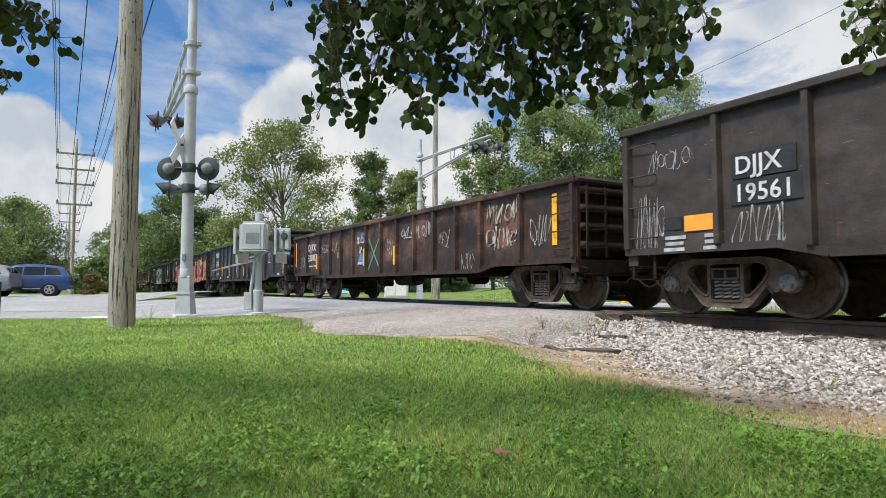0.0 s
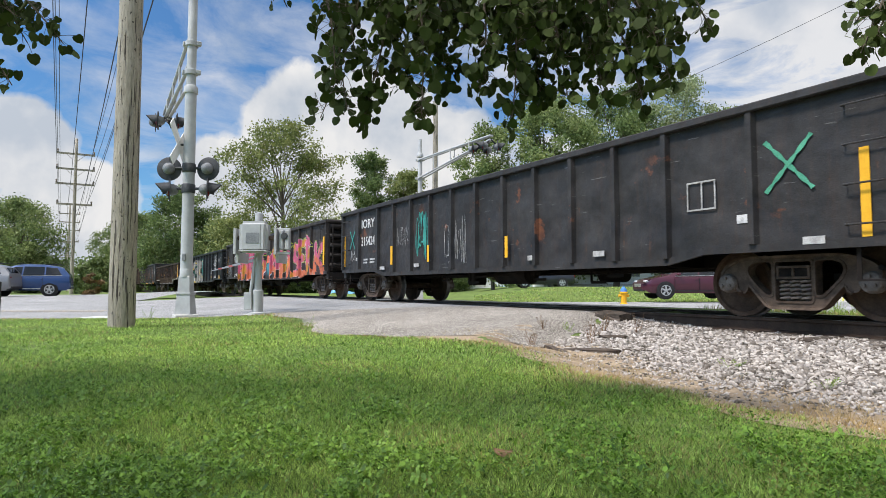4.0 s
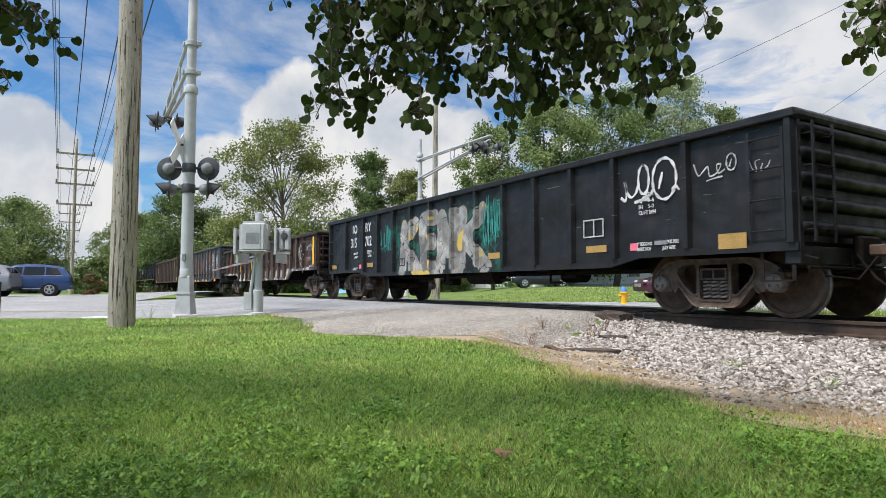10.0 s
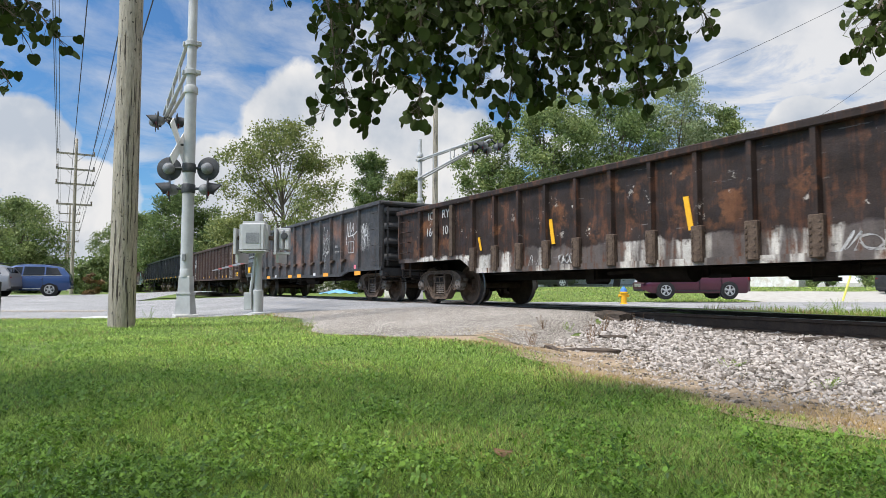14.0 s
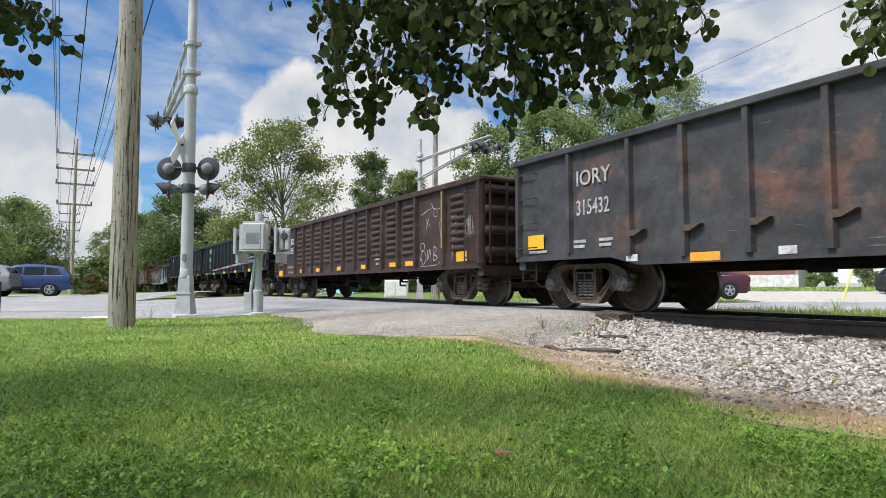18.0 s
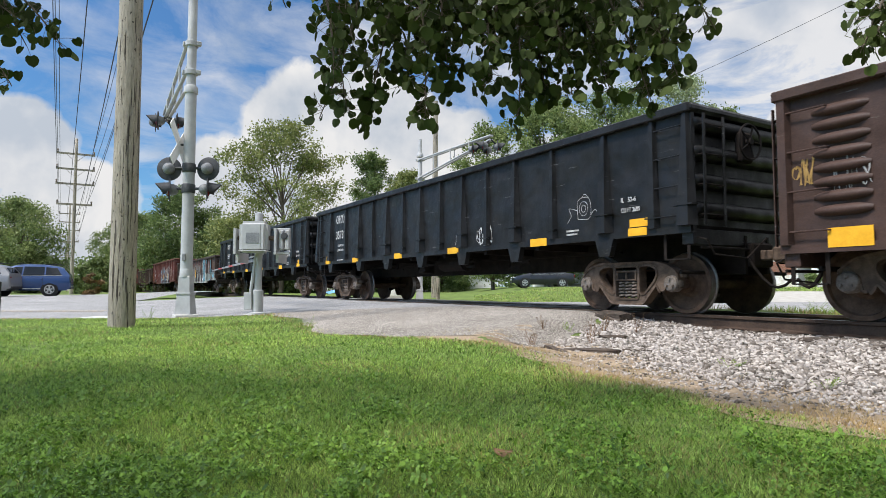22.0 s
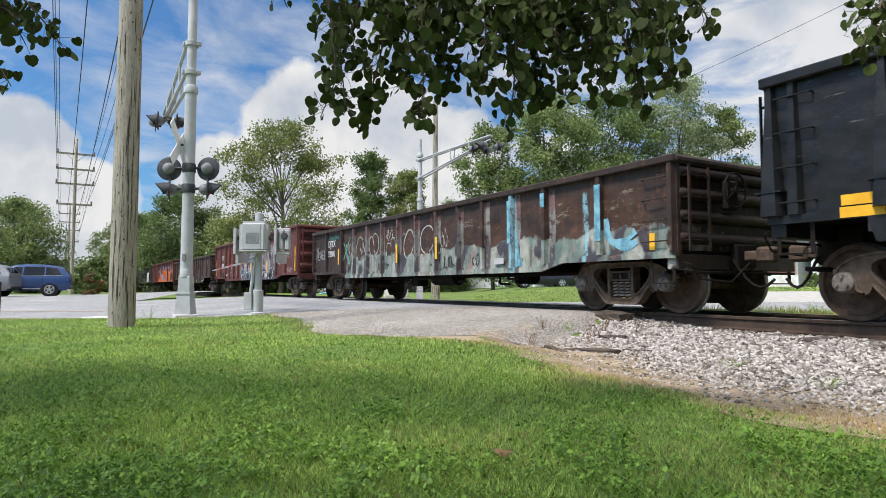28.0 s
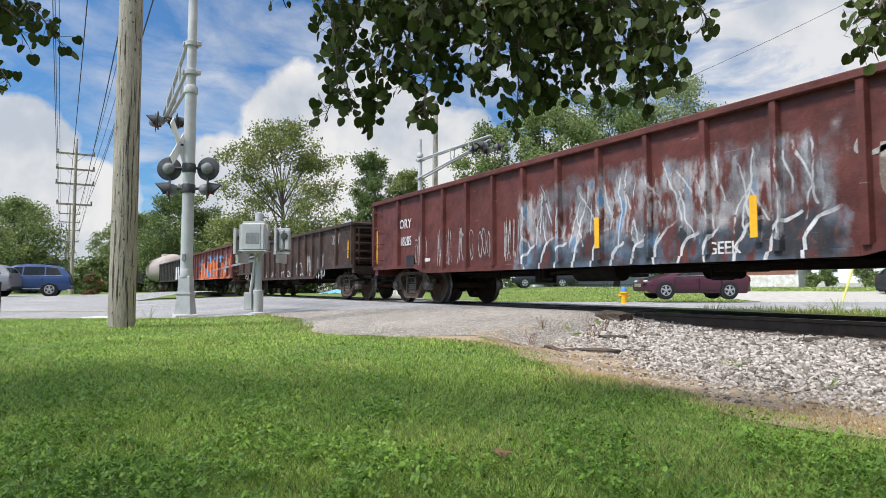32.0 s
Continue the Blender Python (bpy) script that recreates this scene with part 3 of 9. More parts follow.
def ballast():
    """Broken stones: skewed, chipped blocks."""
    cube = np.array(list(itertools.product((-1, 1), repeat=3)), float) * 0.8
    tri = np.array([(0, 1, 3), (0, 3, 2), (4, 6, 7), (4, 7, 5), (0, 4, 5), (0, 5, 1), (2, 3, 7), (2, 7, 6), (0, 2, 6), (0, 6, 4), (1, 5, 7), (1, 7, 3)])
    n = 98000
    X, Y = rng.uniform(-7.9, 5.5, n), rng.uniform(3.3, 8.15, n)
    v = Y - lawn_edge(X)
    dens = ease(v + 0.25 * (patchy(X, Y, 1.6, 4) - 0.5), 0.6, 1.55) * (X > apron_end(Y) + 0.05)
    dens = np.maximum(dens, (0.05 + 0.3 * patchy(X, Y, 2.7, 6) ** 2) * (v > 0.05) * (X > apron_end(Y)))
    keep = (rng.random(n) < dens) & (X < 1.5 + Y * 0.3)
    X, Y = X[keep], Y[keep]
    n = len(X)
    size = rng.uniform(0.009, 0.028, n) * (0.55 + 0.6 * ease(Y - lawn_edge(X), 0.5, 2.6))
    Z = land(X, Y) + size * rng.uniform(0.1, 0.8, n)
    P = (cube[None] * rng.uniform(0.55, 1.15, (n, 8, 1)) + rng.normal(0, 0.27, (n, 8, 3))) * size[:, None, None] * np.stack([rng.uniform(0.9, 1.5, n), rng.uniform(0.7, 1.1, n), rng.uniform(0.55, 0.9, n)], -1)[:, None]
    e = rng.uniform(-1.2, 1.2, n)
    c, s = np.cos(e)[:, None], np.sin(e)[:, None]
    P = np.stack([P[..., 0], P[..., 1] * c - P[..., 2] * s, P[..., 1] * s + P[..., 2] * c], -1)
    a = rng.uniform(0, 7, n)
    c, s = np.cos(a)[:, None], np.sin(a)[:, None]
    P = np.stack([P[..., 0] * c - P[..., 1] * s, P[..., 0] * s + P[..., 1] * c, P[..., 2] + 0.35 * P[..., 0] * rng.uniform(-1, 1, (n, 1))], -1)
    V = (P + np.stack([X, Y, Z], -1)[:, None]).reshape(-1, 3)
    F = (tri[None] + (np.arange(n) * 8)[:, None, None]).reshape(-1, 3)
    return tagged(new("ballast", raw_mesh("ballast", V, F, M["stones"])), "pale grey-pink crushed stone ballast", "ballast", kind="stuff")


def stones_material():
    m, nt, b = shader("crushed_stone", 0.9)
    geo = nt.nodes.new("ShaderNodeNewGeometry")
    c = ramp(nt, geo.outputs["Random Per Island"], 0.0, 1.0, (0.1, 0.082, 0.066), (0.54, 0.49, 0.44))
    fine = noise_at(nt, coords(nt), 70, 4, 0.6)
    c = blend(nt, 0.6, c, ramp(nt, fine, 0.3, 0.7, (0.6, 0.6, 0.6), (1.2, 1.2, 1.2)), "MULTIPLY")
    nt.links.new(c, b.inputs["Base Color"])
    bumped(nt, b, fine, 0.4, 0.01)
    return m


M["stones"] = stones_material()
ballast()
# ---- trees and the far side ----
M["bark"] = worn("grey_brown_bark", (0.09, 0.07, 0.055), (0.16, 0.13, 0.1), 0.95, 0, 4, 40, 0.8, stretch=(3, 3, 0.5))
M["leaf_dark"] = foliage("dark_green_leaves", (0.062, 0.1, 0.035), (0.215, 0.28, 0.105), 0.35)
M["leaf_mid"] = foliage("green_leaves", (0.085, 0.125, 0.044), (0.28, 0.34, 0.14), 0.35)
M["leaf_yellow"] = foliage("yellow_green_leaves", (0.11, 0.135, 0.042), (0.28, 0.31, 0.115), 0.3)
M["leaf_silver"] = foliage("silvery_green_leaves", (0.16, 0.2, 0.1), (0.38, 0.43, 0.27), 0.3)
M["leaf_dry"] = foliage("reddish_dry_leaves", (0.12, 0.06, 0.03), (0.22, 0.14, 0.06), 0.2)


def limb_mesh(bm, p, q, r0, r1, bend=0.1, steps=4, seg=7):
    p, q = Vector(p), Vector(q)
    off = Vector((random.uniform(-1, 1), random.uniform(-1, 1), random.uniform(-0.3, 0.6))) * (q - p).length * bend
    pts = [p.lerp(q, k / steps) + off * math.sin(math.pi * k / steps) for k in range(steps + 1)]
    rings = []
    for k, c in enumerate(pts):
        d = (pts[min(k + 1, steps)] - pts[max(k - 1, 0)]).normalized()
        u = d.orthogonal().normalized()
        w = d.cross(u)
        r = r0 + (r1 - r0) * k / steps
        rings.append([bm.verts.new(c + r * (math.cos(2 * math.pi * i / seg) * u + math.sin(2 * math.pi * i / seg) * w)) for i in range(seg)])
    for a, b in zip(rings, rings[1:]):
        for i in range(seg):
            bm.faces.new((a[i], a[(i + 1) % seg], b[(i + 1) % seg], b[i]))
    return pts


def leaf_cloud(centres, radii, count, size, seed, flat=0.75):
    """Many small leaves in clumps: bent four-sided pieces."""
    r = np.random.default_rng(seed)
    centres, radii = np.asarray(centres), np.asarray(radii)
    which = r.choice(len(centres), count, p=radii ** 2 / (radii ** 2).sum())
    d = r.normal(size=(count, 3))
    d /= np.linalg.norm(d, axis=1)[:, None]
    rad = radii[which] * r.random(count) ** 0.45 * (1 + 0.25 * r.normal(size=count))
    P = centres[which] + d * rad[:, None] * [1, 1, flat]
    a = r.normal(size=(count, 3))
    a /= np.linalg.norm(a, axis=1)[:, None]
    b = np.cross(a, r.normal(size=(count, 3)))
    b /= np.linalg.norm(b, axis=1)[:, None]
    s = (size * r.uniform(0.6, 1.4, count))[:, None]
    V = np.stack([P - a * s, P - b * s * 0.55, P + a * s, P + b * s * 0.55], 1).reshape(-1, 3)
    return V, np.arange(count * 4).reshape(-1, 4)


def tree(aside, ahead, height, width, leaves, label, seed, count=9500, size=0.175, low=0.18, airy=False, trunk_r=0.2, clumps=110, name="tree"):
    random.seed(seed)
    foot = on_road(aside, ahead)
    foot.z = float(land(foot.x, foot.y)) - 0.05
    t = thing(name, label, "tree", "trees beyond the track", Matrix.Translation(foot))
    bm = B()
    limb_mesh(bm, (0, 0, 0), (0, 0, height * 0.55), trunk_r, trunk_r * 0.55, 0.04, 5, 9)
    centres, radii = [], []
    for k in range(clumps):
        u = random.random()
        z = height * (low + (0.97 - low) * u)
        env = width / 2 * (math.sin(math.pi * min(1, 0.12 + 0.86 * u)) ** 0.45)
        a, rr = random.uniform(0, 2 * math.pi), env * random.uniform(0.2, 0.95)
        c = Vector((rr * math.cos(a), rr * math.sin(a), z))
        centres.append(c)
        radii.append(random.uniform(0.085, 0.16) * width * (0.75 if airy else 1.0) * (1.15 - 0.35 * u))
        if k % (4 if airy else 5) == 0:
            z0 = max(height * 0.15, z - rr * 0.9 - height * 0.06)
            limb_mesh(bm, (0, 0, min(z0, height * 0.5)), c, trunk_r * 0.32, trunk_r * 0.08, 0.08, 4, 5)
    part("trunk", bm, M["bark"], t, smooth=60)
    V, F = leaf_cloud(centres, radii, int(count * 1.9), size * 0.78, seed)
    part("crown", raw_mesh("crown", V, F, leaves), None, t)
    return t


def tree_at(px, top, half, ahead, leaves, label, seed, **k):
    """A tree by its direction: px and half in picture steps across, top in steps up."""
    aside = (px - 784) / 1100 * ahead
    height = 0.4 + (508 - top) / 1100 * ahead + 0.2
    return tree(aside, ahead, height, 2 * half / 1100 * ahead, leaves, label, seed, **k)


tree_at(35, 352, 85, 78, M["leaf_mid"], "dense green broadleaf tree", 11, count=17100, low=0.04)
tree_at(-30, 380, 70, 62, M["leaf_mid"], "broad green tree by the parking lot", 12, count=11400, low=0.04)
tree_at(58, 428, 28, 66, M["leaf_mid"], "low green tree by the parking lot", 30, count=9500, low=0.02)
tree_at(212, 392, 52, 92, M["leaf_mid"], "green tree behind the train", 13, count=11400, low=0.03)
tree_at(172, 456, 26, 90, M["leaf_dark"], "low dark green tree behind the train", 33, count=7600, low=0.03)
tree_at(250, 372, 60, 84, M["leaf_mid"], "green tree behind the train", 14, count=11400, low=0.03)
tree_at(322, 330, 80, 74, M["leaf_dark"], "dense dark green tree behind the train", 15, count=20900, low=0.05)
tree_at(405, 385, 75, 68, M["leaf_mid"], "green tree behind the train", 16, count=15200, low=0.04)
tree_at(497, 212, 140, 62, M["leaf_yellow"], "tall airy tree with thin foliage", 17, count=17100, size=0.17, low=0.14, airy=True, clumps=120, trunk_r=0.28)
tree_at(520, 410, 85, 66, M["leaf_dark"], "low dense green tree behind the train", 18, count=15200, low=0.02)
tree_at(655, 266, 66, 76, M["leaf_dark"], "dense dark green broadleaf tree", 19, count=19000, low=0.08)
tree_at(620, 400, 60, 74, M["leaf_mid"], "low green tree behind the train", 31, count=9500, low=0.02)
tree_at(722, 298, 56, 72, M["leaf_yellow"], "bright yellow-green broadleaf tree", 20, count=13300, low=0.08)
tree_at(785, 390, 50, 74, M["leaf_mid"], "low green broadleaf tree", 32, count=8550, low=0.02)
tree_at(872, 222, 85, 60, M["leaf_mid"], "green broadleaf tree behind the signal", 21, count=17100, low=0.1)
tree_at(975, 172, 115, 58, M["leaf_mid"], "large green broadleaf tree", 22, count=24700, low=0.1, trunk_r=0.35)
tree_at(1090, 160, 115, 62, M["leaf_dark"], "large dark green broadleaf tree", 23, count=22800, low=0.1, trunk_r=0.35)
tree_at(1205, 145, 105, 64, M["leaf_silver"], "large silvery green tree", 24, count=24700, low=0.08, trunk_r=0.35)
tree_at(1280, 190, 72, 66, M["leaf_mid"], "fresh green broadleaf tree", 25, count=17100, low=0.08)
tree_at(1360, 300, 60, 80, M["leaf_mid"], "green tree behind the houses", 26, count=9500, low=0.05)
tree_at(1500, 330, 90, 90, M["leaf_mid"], "green tree behind the houses", 27, count=11400, low=0.05)
tree_at(150, 468, 32, 60, M["leaf_mid"], "overgrown green shrub by the road", 40, count=7600, size=0.14, low=0.02, clumps=20, trunk_r=0.05, name="shrub")
tree_at(163, 482, 18, 52, M["leaf_dry"], "reddish dry shrub by the road", 41, count=2850, size=0.1, low=0.02, clumps=14, trunk_r=0.03, name="shrub")


def wood_backdrop():
    """A far belt of woods that closes the view."""
    r = np.random.default_rng(5)
    cs, rs = [], []
    for a in np.linspace(-1.3, 1.3, 160):
        d = 150 + 12 * r.random()
        for z in (1.5, 4.0, 6.5):
            p = on_road(math.tan(a * 0.75) * d, d)
            cs.append((p.x, p.y, z + r.normal() * 0.6))
            rs.append(r.uniform(2.2, 3.4))
    V, F = leaf_cloud(cs, rs, 26000, 0.5, 6)
    tagged(new("woods", raw_mesh("woods", V, F, M["leaf_dark"])), "far belt of green woods", "woods", kind="stuff")


wood_backdrop()
# ---- odds and ends by the track ----
def chunk(name, at, size, yaw, material, label, cat):
    """A split, uneven lump of timber."""
    bm = box(B(), -size[0] / 2, size[0] / 2, -size[1] / 2, size[1] / 2, 0, size[2])
    bmesh.ops.subdivide_edges(bm, edges=list(bm.edges), cuts=3, use_grid_fill=True)
    for v in bm.verts:
        v.co += Vector((random.uniform(-1, 1), random.uniform(-1, 1), random.uniform(-1, 1))) * min(size) * 0.16
    z = float(land(at[0], at[1]))
    return solid(name, bm, material, label, cat, m=pose(at[0], at[1], z - 0.01, random.uniform(-6, 6), random.uniform(-6, 6), yaw))


random.seed(21)
M["rotten"] = worn("rotten_dark_timber", (0.05, 0.038, 0.03), (0.12, 0.095, 0.075), 0.95, 0, 7, 50, 0.6)
M["dead"] = foliage("dead_reddish_weeds", (0.14, 0.06, 0.035), (0.26, 0.16, 0.09), 0.15)
chunk("timber_scrap", (-6.05, 6.3), (0.36, 0.2, 0.06), 20, M["rotten"], "dark broken timber scrap on the ballast", "scrap")
chunk("timber_scrap", (-5.35, 5.2), (0.75, 0.08, 0.05), 8, M["rotten"], "long rotten timber splinter on the ballast", "scrap")
chunk("timber_scrap", (-5.75, 5.0), (0.5, 0.06, 0.04), -14, M["rotten"], "thin rotten timber splinter on the ballast", "scrap")
chunk("timber_scrap", (-5.0, 5.6), (0.4, 0.05, 0.04), 30, M["rotten"], "thin rotten timber splinter on the ballast", "scrap")
chunk("timber_scrap", (-7.3, 7.58), (0.5, 0.3, 0.14), 4, M["rotten"], "broken end of a dark crossing timber", "scrap")
for i, (x, y) in enumerate(((-4.0, 7.35), (-3.1, 7.3), (-2.2, 7.3), (-1.3, 7.25))):
    chunk("timber_scrap", (x, y), (0.55, 0.22, 0.05), 90 + random.uniform(-8, 8), M["rotten"], "dark exposed tie end in the ballast", "scrap")


def weed_tuft(at, height, n, material, label, seed, spread=0.12):
    """A tuft of thin stalks with small leaves, from one root."""
    r = random.Random(seed)
    z = float(land(*at))
    t = thing("weed", label, "weed", "weeds by the track", Matrix.Translation((at[0], at[1], z)))
    bm = B()
    tips = []
    for k in range(n):
        q = Vector((r.uniform(-1, 1) * spread, r.uniform(-1, 1) * spread, height * r.uniform(0.5, 1.0)))
        limb_mesh(bm, (r.uniform(-0.02, 0.02), r.uniform(-0.02, 0.02), -0.02), q, 0.0035, 0.0012, 0.12, 3, 4)
        tips += [q * u for u in (0.45, 0.6, 0.75, 0.9, 1.0)]
    tagged(part("stalk", bm, M["dead"] if material is M["dead"] else M["weed"], t), kind="stuff")
    V, F = leaf_cloud(tips, [0.02] * len(tips), len(tips) * 2, 0.007, seed)
    tagged(part("leaf_tuft", raw_mesh("leaf_tuft", V, F, material), None, t), kind="stuff")


for k, (x, y, hgt, n) in enumerate(((-6.55, 6.6, 0.34, 9), (-6.35, 6.2, 0.3, 8), (-6.2, 5.0, 0.2, 9), (-6.7, 5.6, 0.22, 7), (-5.9, 5.75, 0.26, 6), (-6.1, 6.8, 0.3, 7))):
    weed_tuft((x, y), hgt, n, M["dead"], "dry reddish weed growing at the ballast's edge", 300 + k)
for k, (x, y, hgt, n) in enumerate(((-6.75, 6.1, 0.16, 8), (-3.6, 5.2, 0.12, 8), (-2.6, 4.9, 0.1, 7), (-9.8, 3.3, 0.2, 8), (-12.2, 1.2, 0.3, 8))):
    weed_tuft((x, y), hgt, n, M["weed"], "small green weed among the stones", 320 + k)
# a tall tuft beyond the rails
for k in range(7):
    p = on_road((1440 + 12 * k - 784) / 1100 * 14.5, 14.5 + 0.2 * (k % 3))
    weed_tuft((p.x, p.y), random.uniform(0.25, 0.45), 12, M["weed"], "tall green weeds beyond the rails", 340 + k, 0.2)
# a fallen leaf on the lawn
p = on_road(0.22, 2.35)
bm = B()
vs = [bm.verts.new((0.042 * math.cos(a) * (1 + 0.3 * math.sin(3 * a)), 0.03 * math.sin(a), 0.012 * math.sin(2 * a) + 0.012)) for a in [2 * math.pi * k / 12 for k in range(12)]]
bm.faces.new(vs)
bmesh.ops.solidify(bm, geom=list(bm.faces), thickness=0.002)
solid("fallen_leaf", bm, M["dead"], "curled brown fallen leaf on the lawn", "leaf", m=Matrix.Translation((p.x, p.y, float(land(p.x, p.y)) + 0.035)))
# ---- poles, wires and crossing signals ----
def at_px(px, ahead, z=0.0):
    return on_road((px - 784) / 1100 * ahead, ahead, z)


def foot_at(px, ahead, lift=0.0):
    p = at_px(px, ahead)
    p.z = float(land(p.x, p.y)) + lift
    return p


M["insul"] = worn("brown_insulator", (0.12, 0.09, 0.07), (0.2, 0.16, 0.13), 0.4, 0, 6, 40, 0.05)
M["wire"] = worn("dark_cable", (0.03, 0.03, 0.032), (0.05, 0.05, 0.05), 0.6, 0.2, 6, 40, 0.05)
M["signal_grey"] = worn("grey_signal_paint", (0.035, 0.036, 0.038), (0.07, 0.071, 0.073), 0.6, 0.0, 7, 50, 0.08)
M["lens_red"] = worn("dark_red_lens", (0.12, 0.01, 0.01), (0.18, 0.02, 0.02), 0.2, 0, 20, 60, 0.05)
M["lens_back"] = worn("grey_lamp_housing", (0.15, 0.153, 0.156), (0.24, 0.243, 0.247), 0.5, 0.0, 8, 50, 0.05)
M["red"] = worn("red_reflective_band", (0.28, 0.04, 0.035), (0.36, 0.07, 0.06), 0.5, 0, 6, 40, 0.05)

POLES = [(-11.15, 0.7), (-65.0, 0.0), (-119.0, -0.6), (-173.0, -1.2), (-227.0, -1.8)]
ARMS = [(12.8, 1.5), (11.4, 1.52), (10.05, 1.52), (8.2, 1.4)]


def utility_pole(x, y, height, r0, near=False):
    z = float(land(x, y))
    p = thing("utility_pole", "tall weathered wooden pole with long checks" if near else "wooden power pole with four crossarms", "utility pole", "poles along the line", Matrix.Translation((x, y, z - 0.1)))
    bm = B()
    n = 28
    rings = []
    for k in range(14):
        h = height * k / 13
        r = r0 * (1 - 0.32 * k / 13)
        ring = []
        for i in range(n):
            a = 2 * math.pi * i / n
            rr = r * (1 + 0.012 * math.sin(5 * a + k) + (-0.05 if i in (6, 19) else 0))
            ring.append(bm.verts.new((rr * math.cos(a) + 0.006 * h, rr * math.sin(a), h)))
        rings.append(ring)
    for a, b in zip(rings, rings[1:]):
        for i in range(n):
            bm.faces.new((a[i], a[(i + 1) % n], b[(i + 1) % n], b[i]))
    bm.faces.new(rings[-1])
    part("pole", bm, M["pole"], p, smooth=40)
    for h, half in ARMS:
        part("crossarm", box(B(), -0.06, 0.06, -half, half, h - 0.08, h + 0.08), M["pole"], p)
        for s in (-1, 1):
            part("brace", bar(B(), (0.05, s * half * 0.5, h - 0.05), (0.05, 0, h - 0.75), 0.03, 0.03), M["pole"], p)
            part("insulator", lathe(B(), [(0.05, h + 0.08), (0.09, h + 0.12), (0.05, h + 0.2), (0.09, h + 0.26), (0.05, h + 0.36)], 10, "Z", (0, s * half * 0.95, 0)), M["insul"], p)
    return p


for i, (x, y) in enumerate(POLES):
    utility_pole(x, y, 14.2, 0.2 if i == 0 else 0.165, i == 0)


def cable(pts, r):
    bm = B()
    return tube(bm, pts, r, 5)


def wire_run(label, p, q, sag, r, steps=18):
    p, q = Vector(p), Vector(q)
    pts = [p.lerp(q, k / steps) - Vector((0, 0, sag * 4 * (k / steps) * (1 - k / steps))) for k in range(steps + 1)]
    solid("power_cable", cable(pts, r), M["wire"], label, "cable", "overhead cables")


LINES = [(12.76, 1.25), (12.76, -1.25), (11.41, 1.33), (11.41, -1.33), (10.06, 1.33), (10.06, -1.33), (8.1, 0.9), (8.1, -0.5), (7.0, 0.15)]
for h, off in LINES:
    for (x0, y0), (x1, y1) in zip(POLES[:3], POLES[1:4]):
        wire_run("thin dark overhead power cable between poles", (x0, y0 + off, h - 0.3), (x1, y1 + off, h - 0.3), 0.7, 0.014)

# a service cable across the upper right, and one beyond
wire_run("thin dark service cable crossing the sky", at_px(1150, 22, 0.4 + (508 - 163) / 1100 * 22), at_px(1640, 16, 0.4 + (508 + 70) / 1100 * 16), 0.1, 0.007)
wire_run("thin dark service cable crossing the sky", at_px(1380, 40, 0.4 + (508 - 250) / 1100 * 40), at_px(1620, 34, 0.4 + (508 - 90) / 1100 * 34), 0.2, 0.012)


def flasher(parent, at, yaw, back=True):
    """One crossing lamp: round backing plate, lamp housing, lens and hood, facing its own +x turned by yaw."""
    bm = lathe(B(), [(0.25, -0.02), (0.262, -0.012), (0.262, 0.0), (0.14, 0.004)], 28, "X")
    f = part("light_backing", bm, M["signal_grey"], parent, "round grey backing plate", smooth=40)
    f.matrix_local = Matrix.Translation(at) @ Matrix.Rotation(radians(yaw), 4, "Z")
    part("lamp_housing", lathe(B(), [(0.125, -0.02), (0.13, -0.07), (0.1, -0.14), (0.05, -0.18)], 20, "X"), M["lens_back"], f, smooth=40)
    part("lens", lathe(B(), [(0.15, 0.004), (0.15, 0.03), (0.1, 0.05), (0.02, 0.058)], 20, "X"), M["lens_red"], f, smooth=40)
    bm = B()
    seg = 14
    A, C = [], []
    for i in range(seg + 1):
        a = radians(-20 + 220 * i / seg)
        y, z = 0.165 * math.cos(a), 0.165 * math.sin(a)
        A.append(bm.verts.new((0.0, y, z)))
        C.append(bm.verts.new((0.14 + 0.16 * max(0, math.sin(a)), y * 0.96, z - 0.035)))
    for i in range(seg):
        bm.faces.new((A[i], A[i + 1], C[i + 1], C[i]))
    part("hood", bm, M["signal_grey"], f, smooth=40)
    return f


AHEAD_DEG = math.degrees(math.atan2(AHEAD.y, AHEAD.x))
ALONG = math.degrees(math.atan2(ASIDE.y, ASIDE.x))


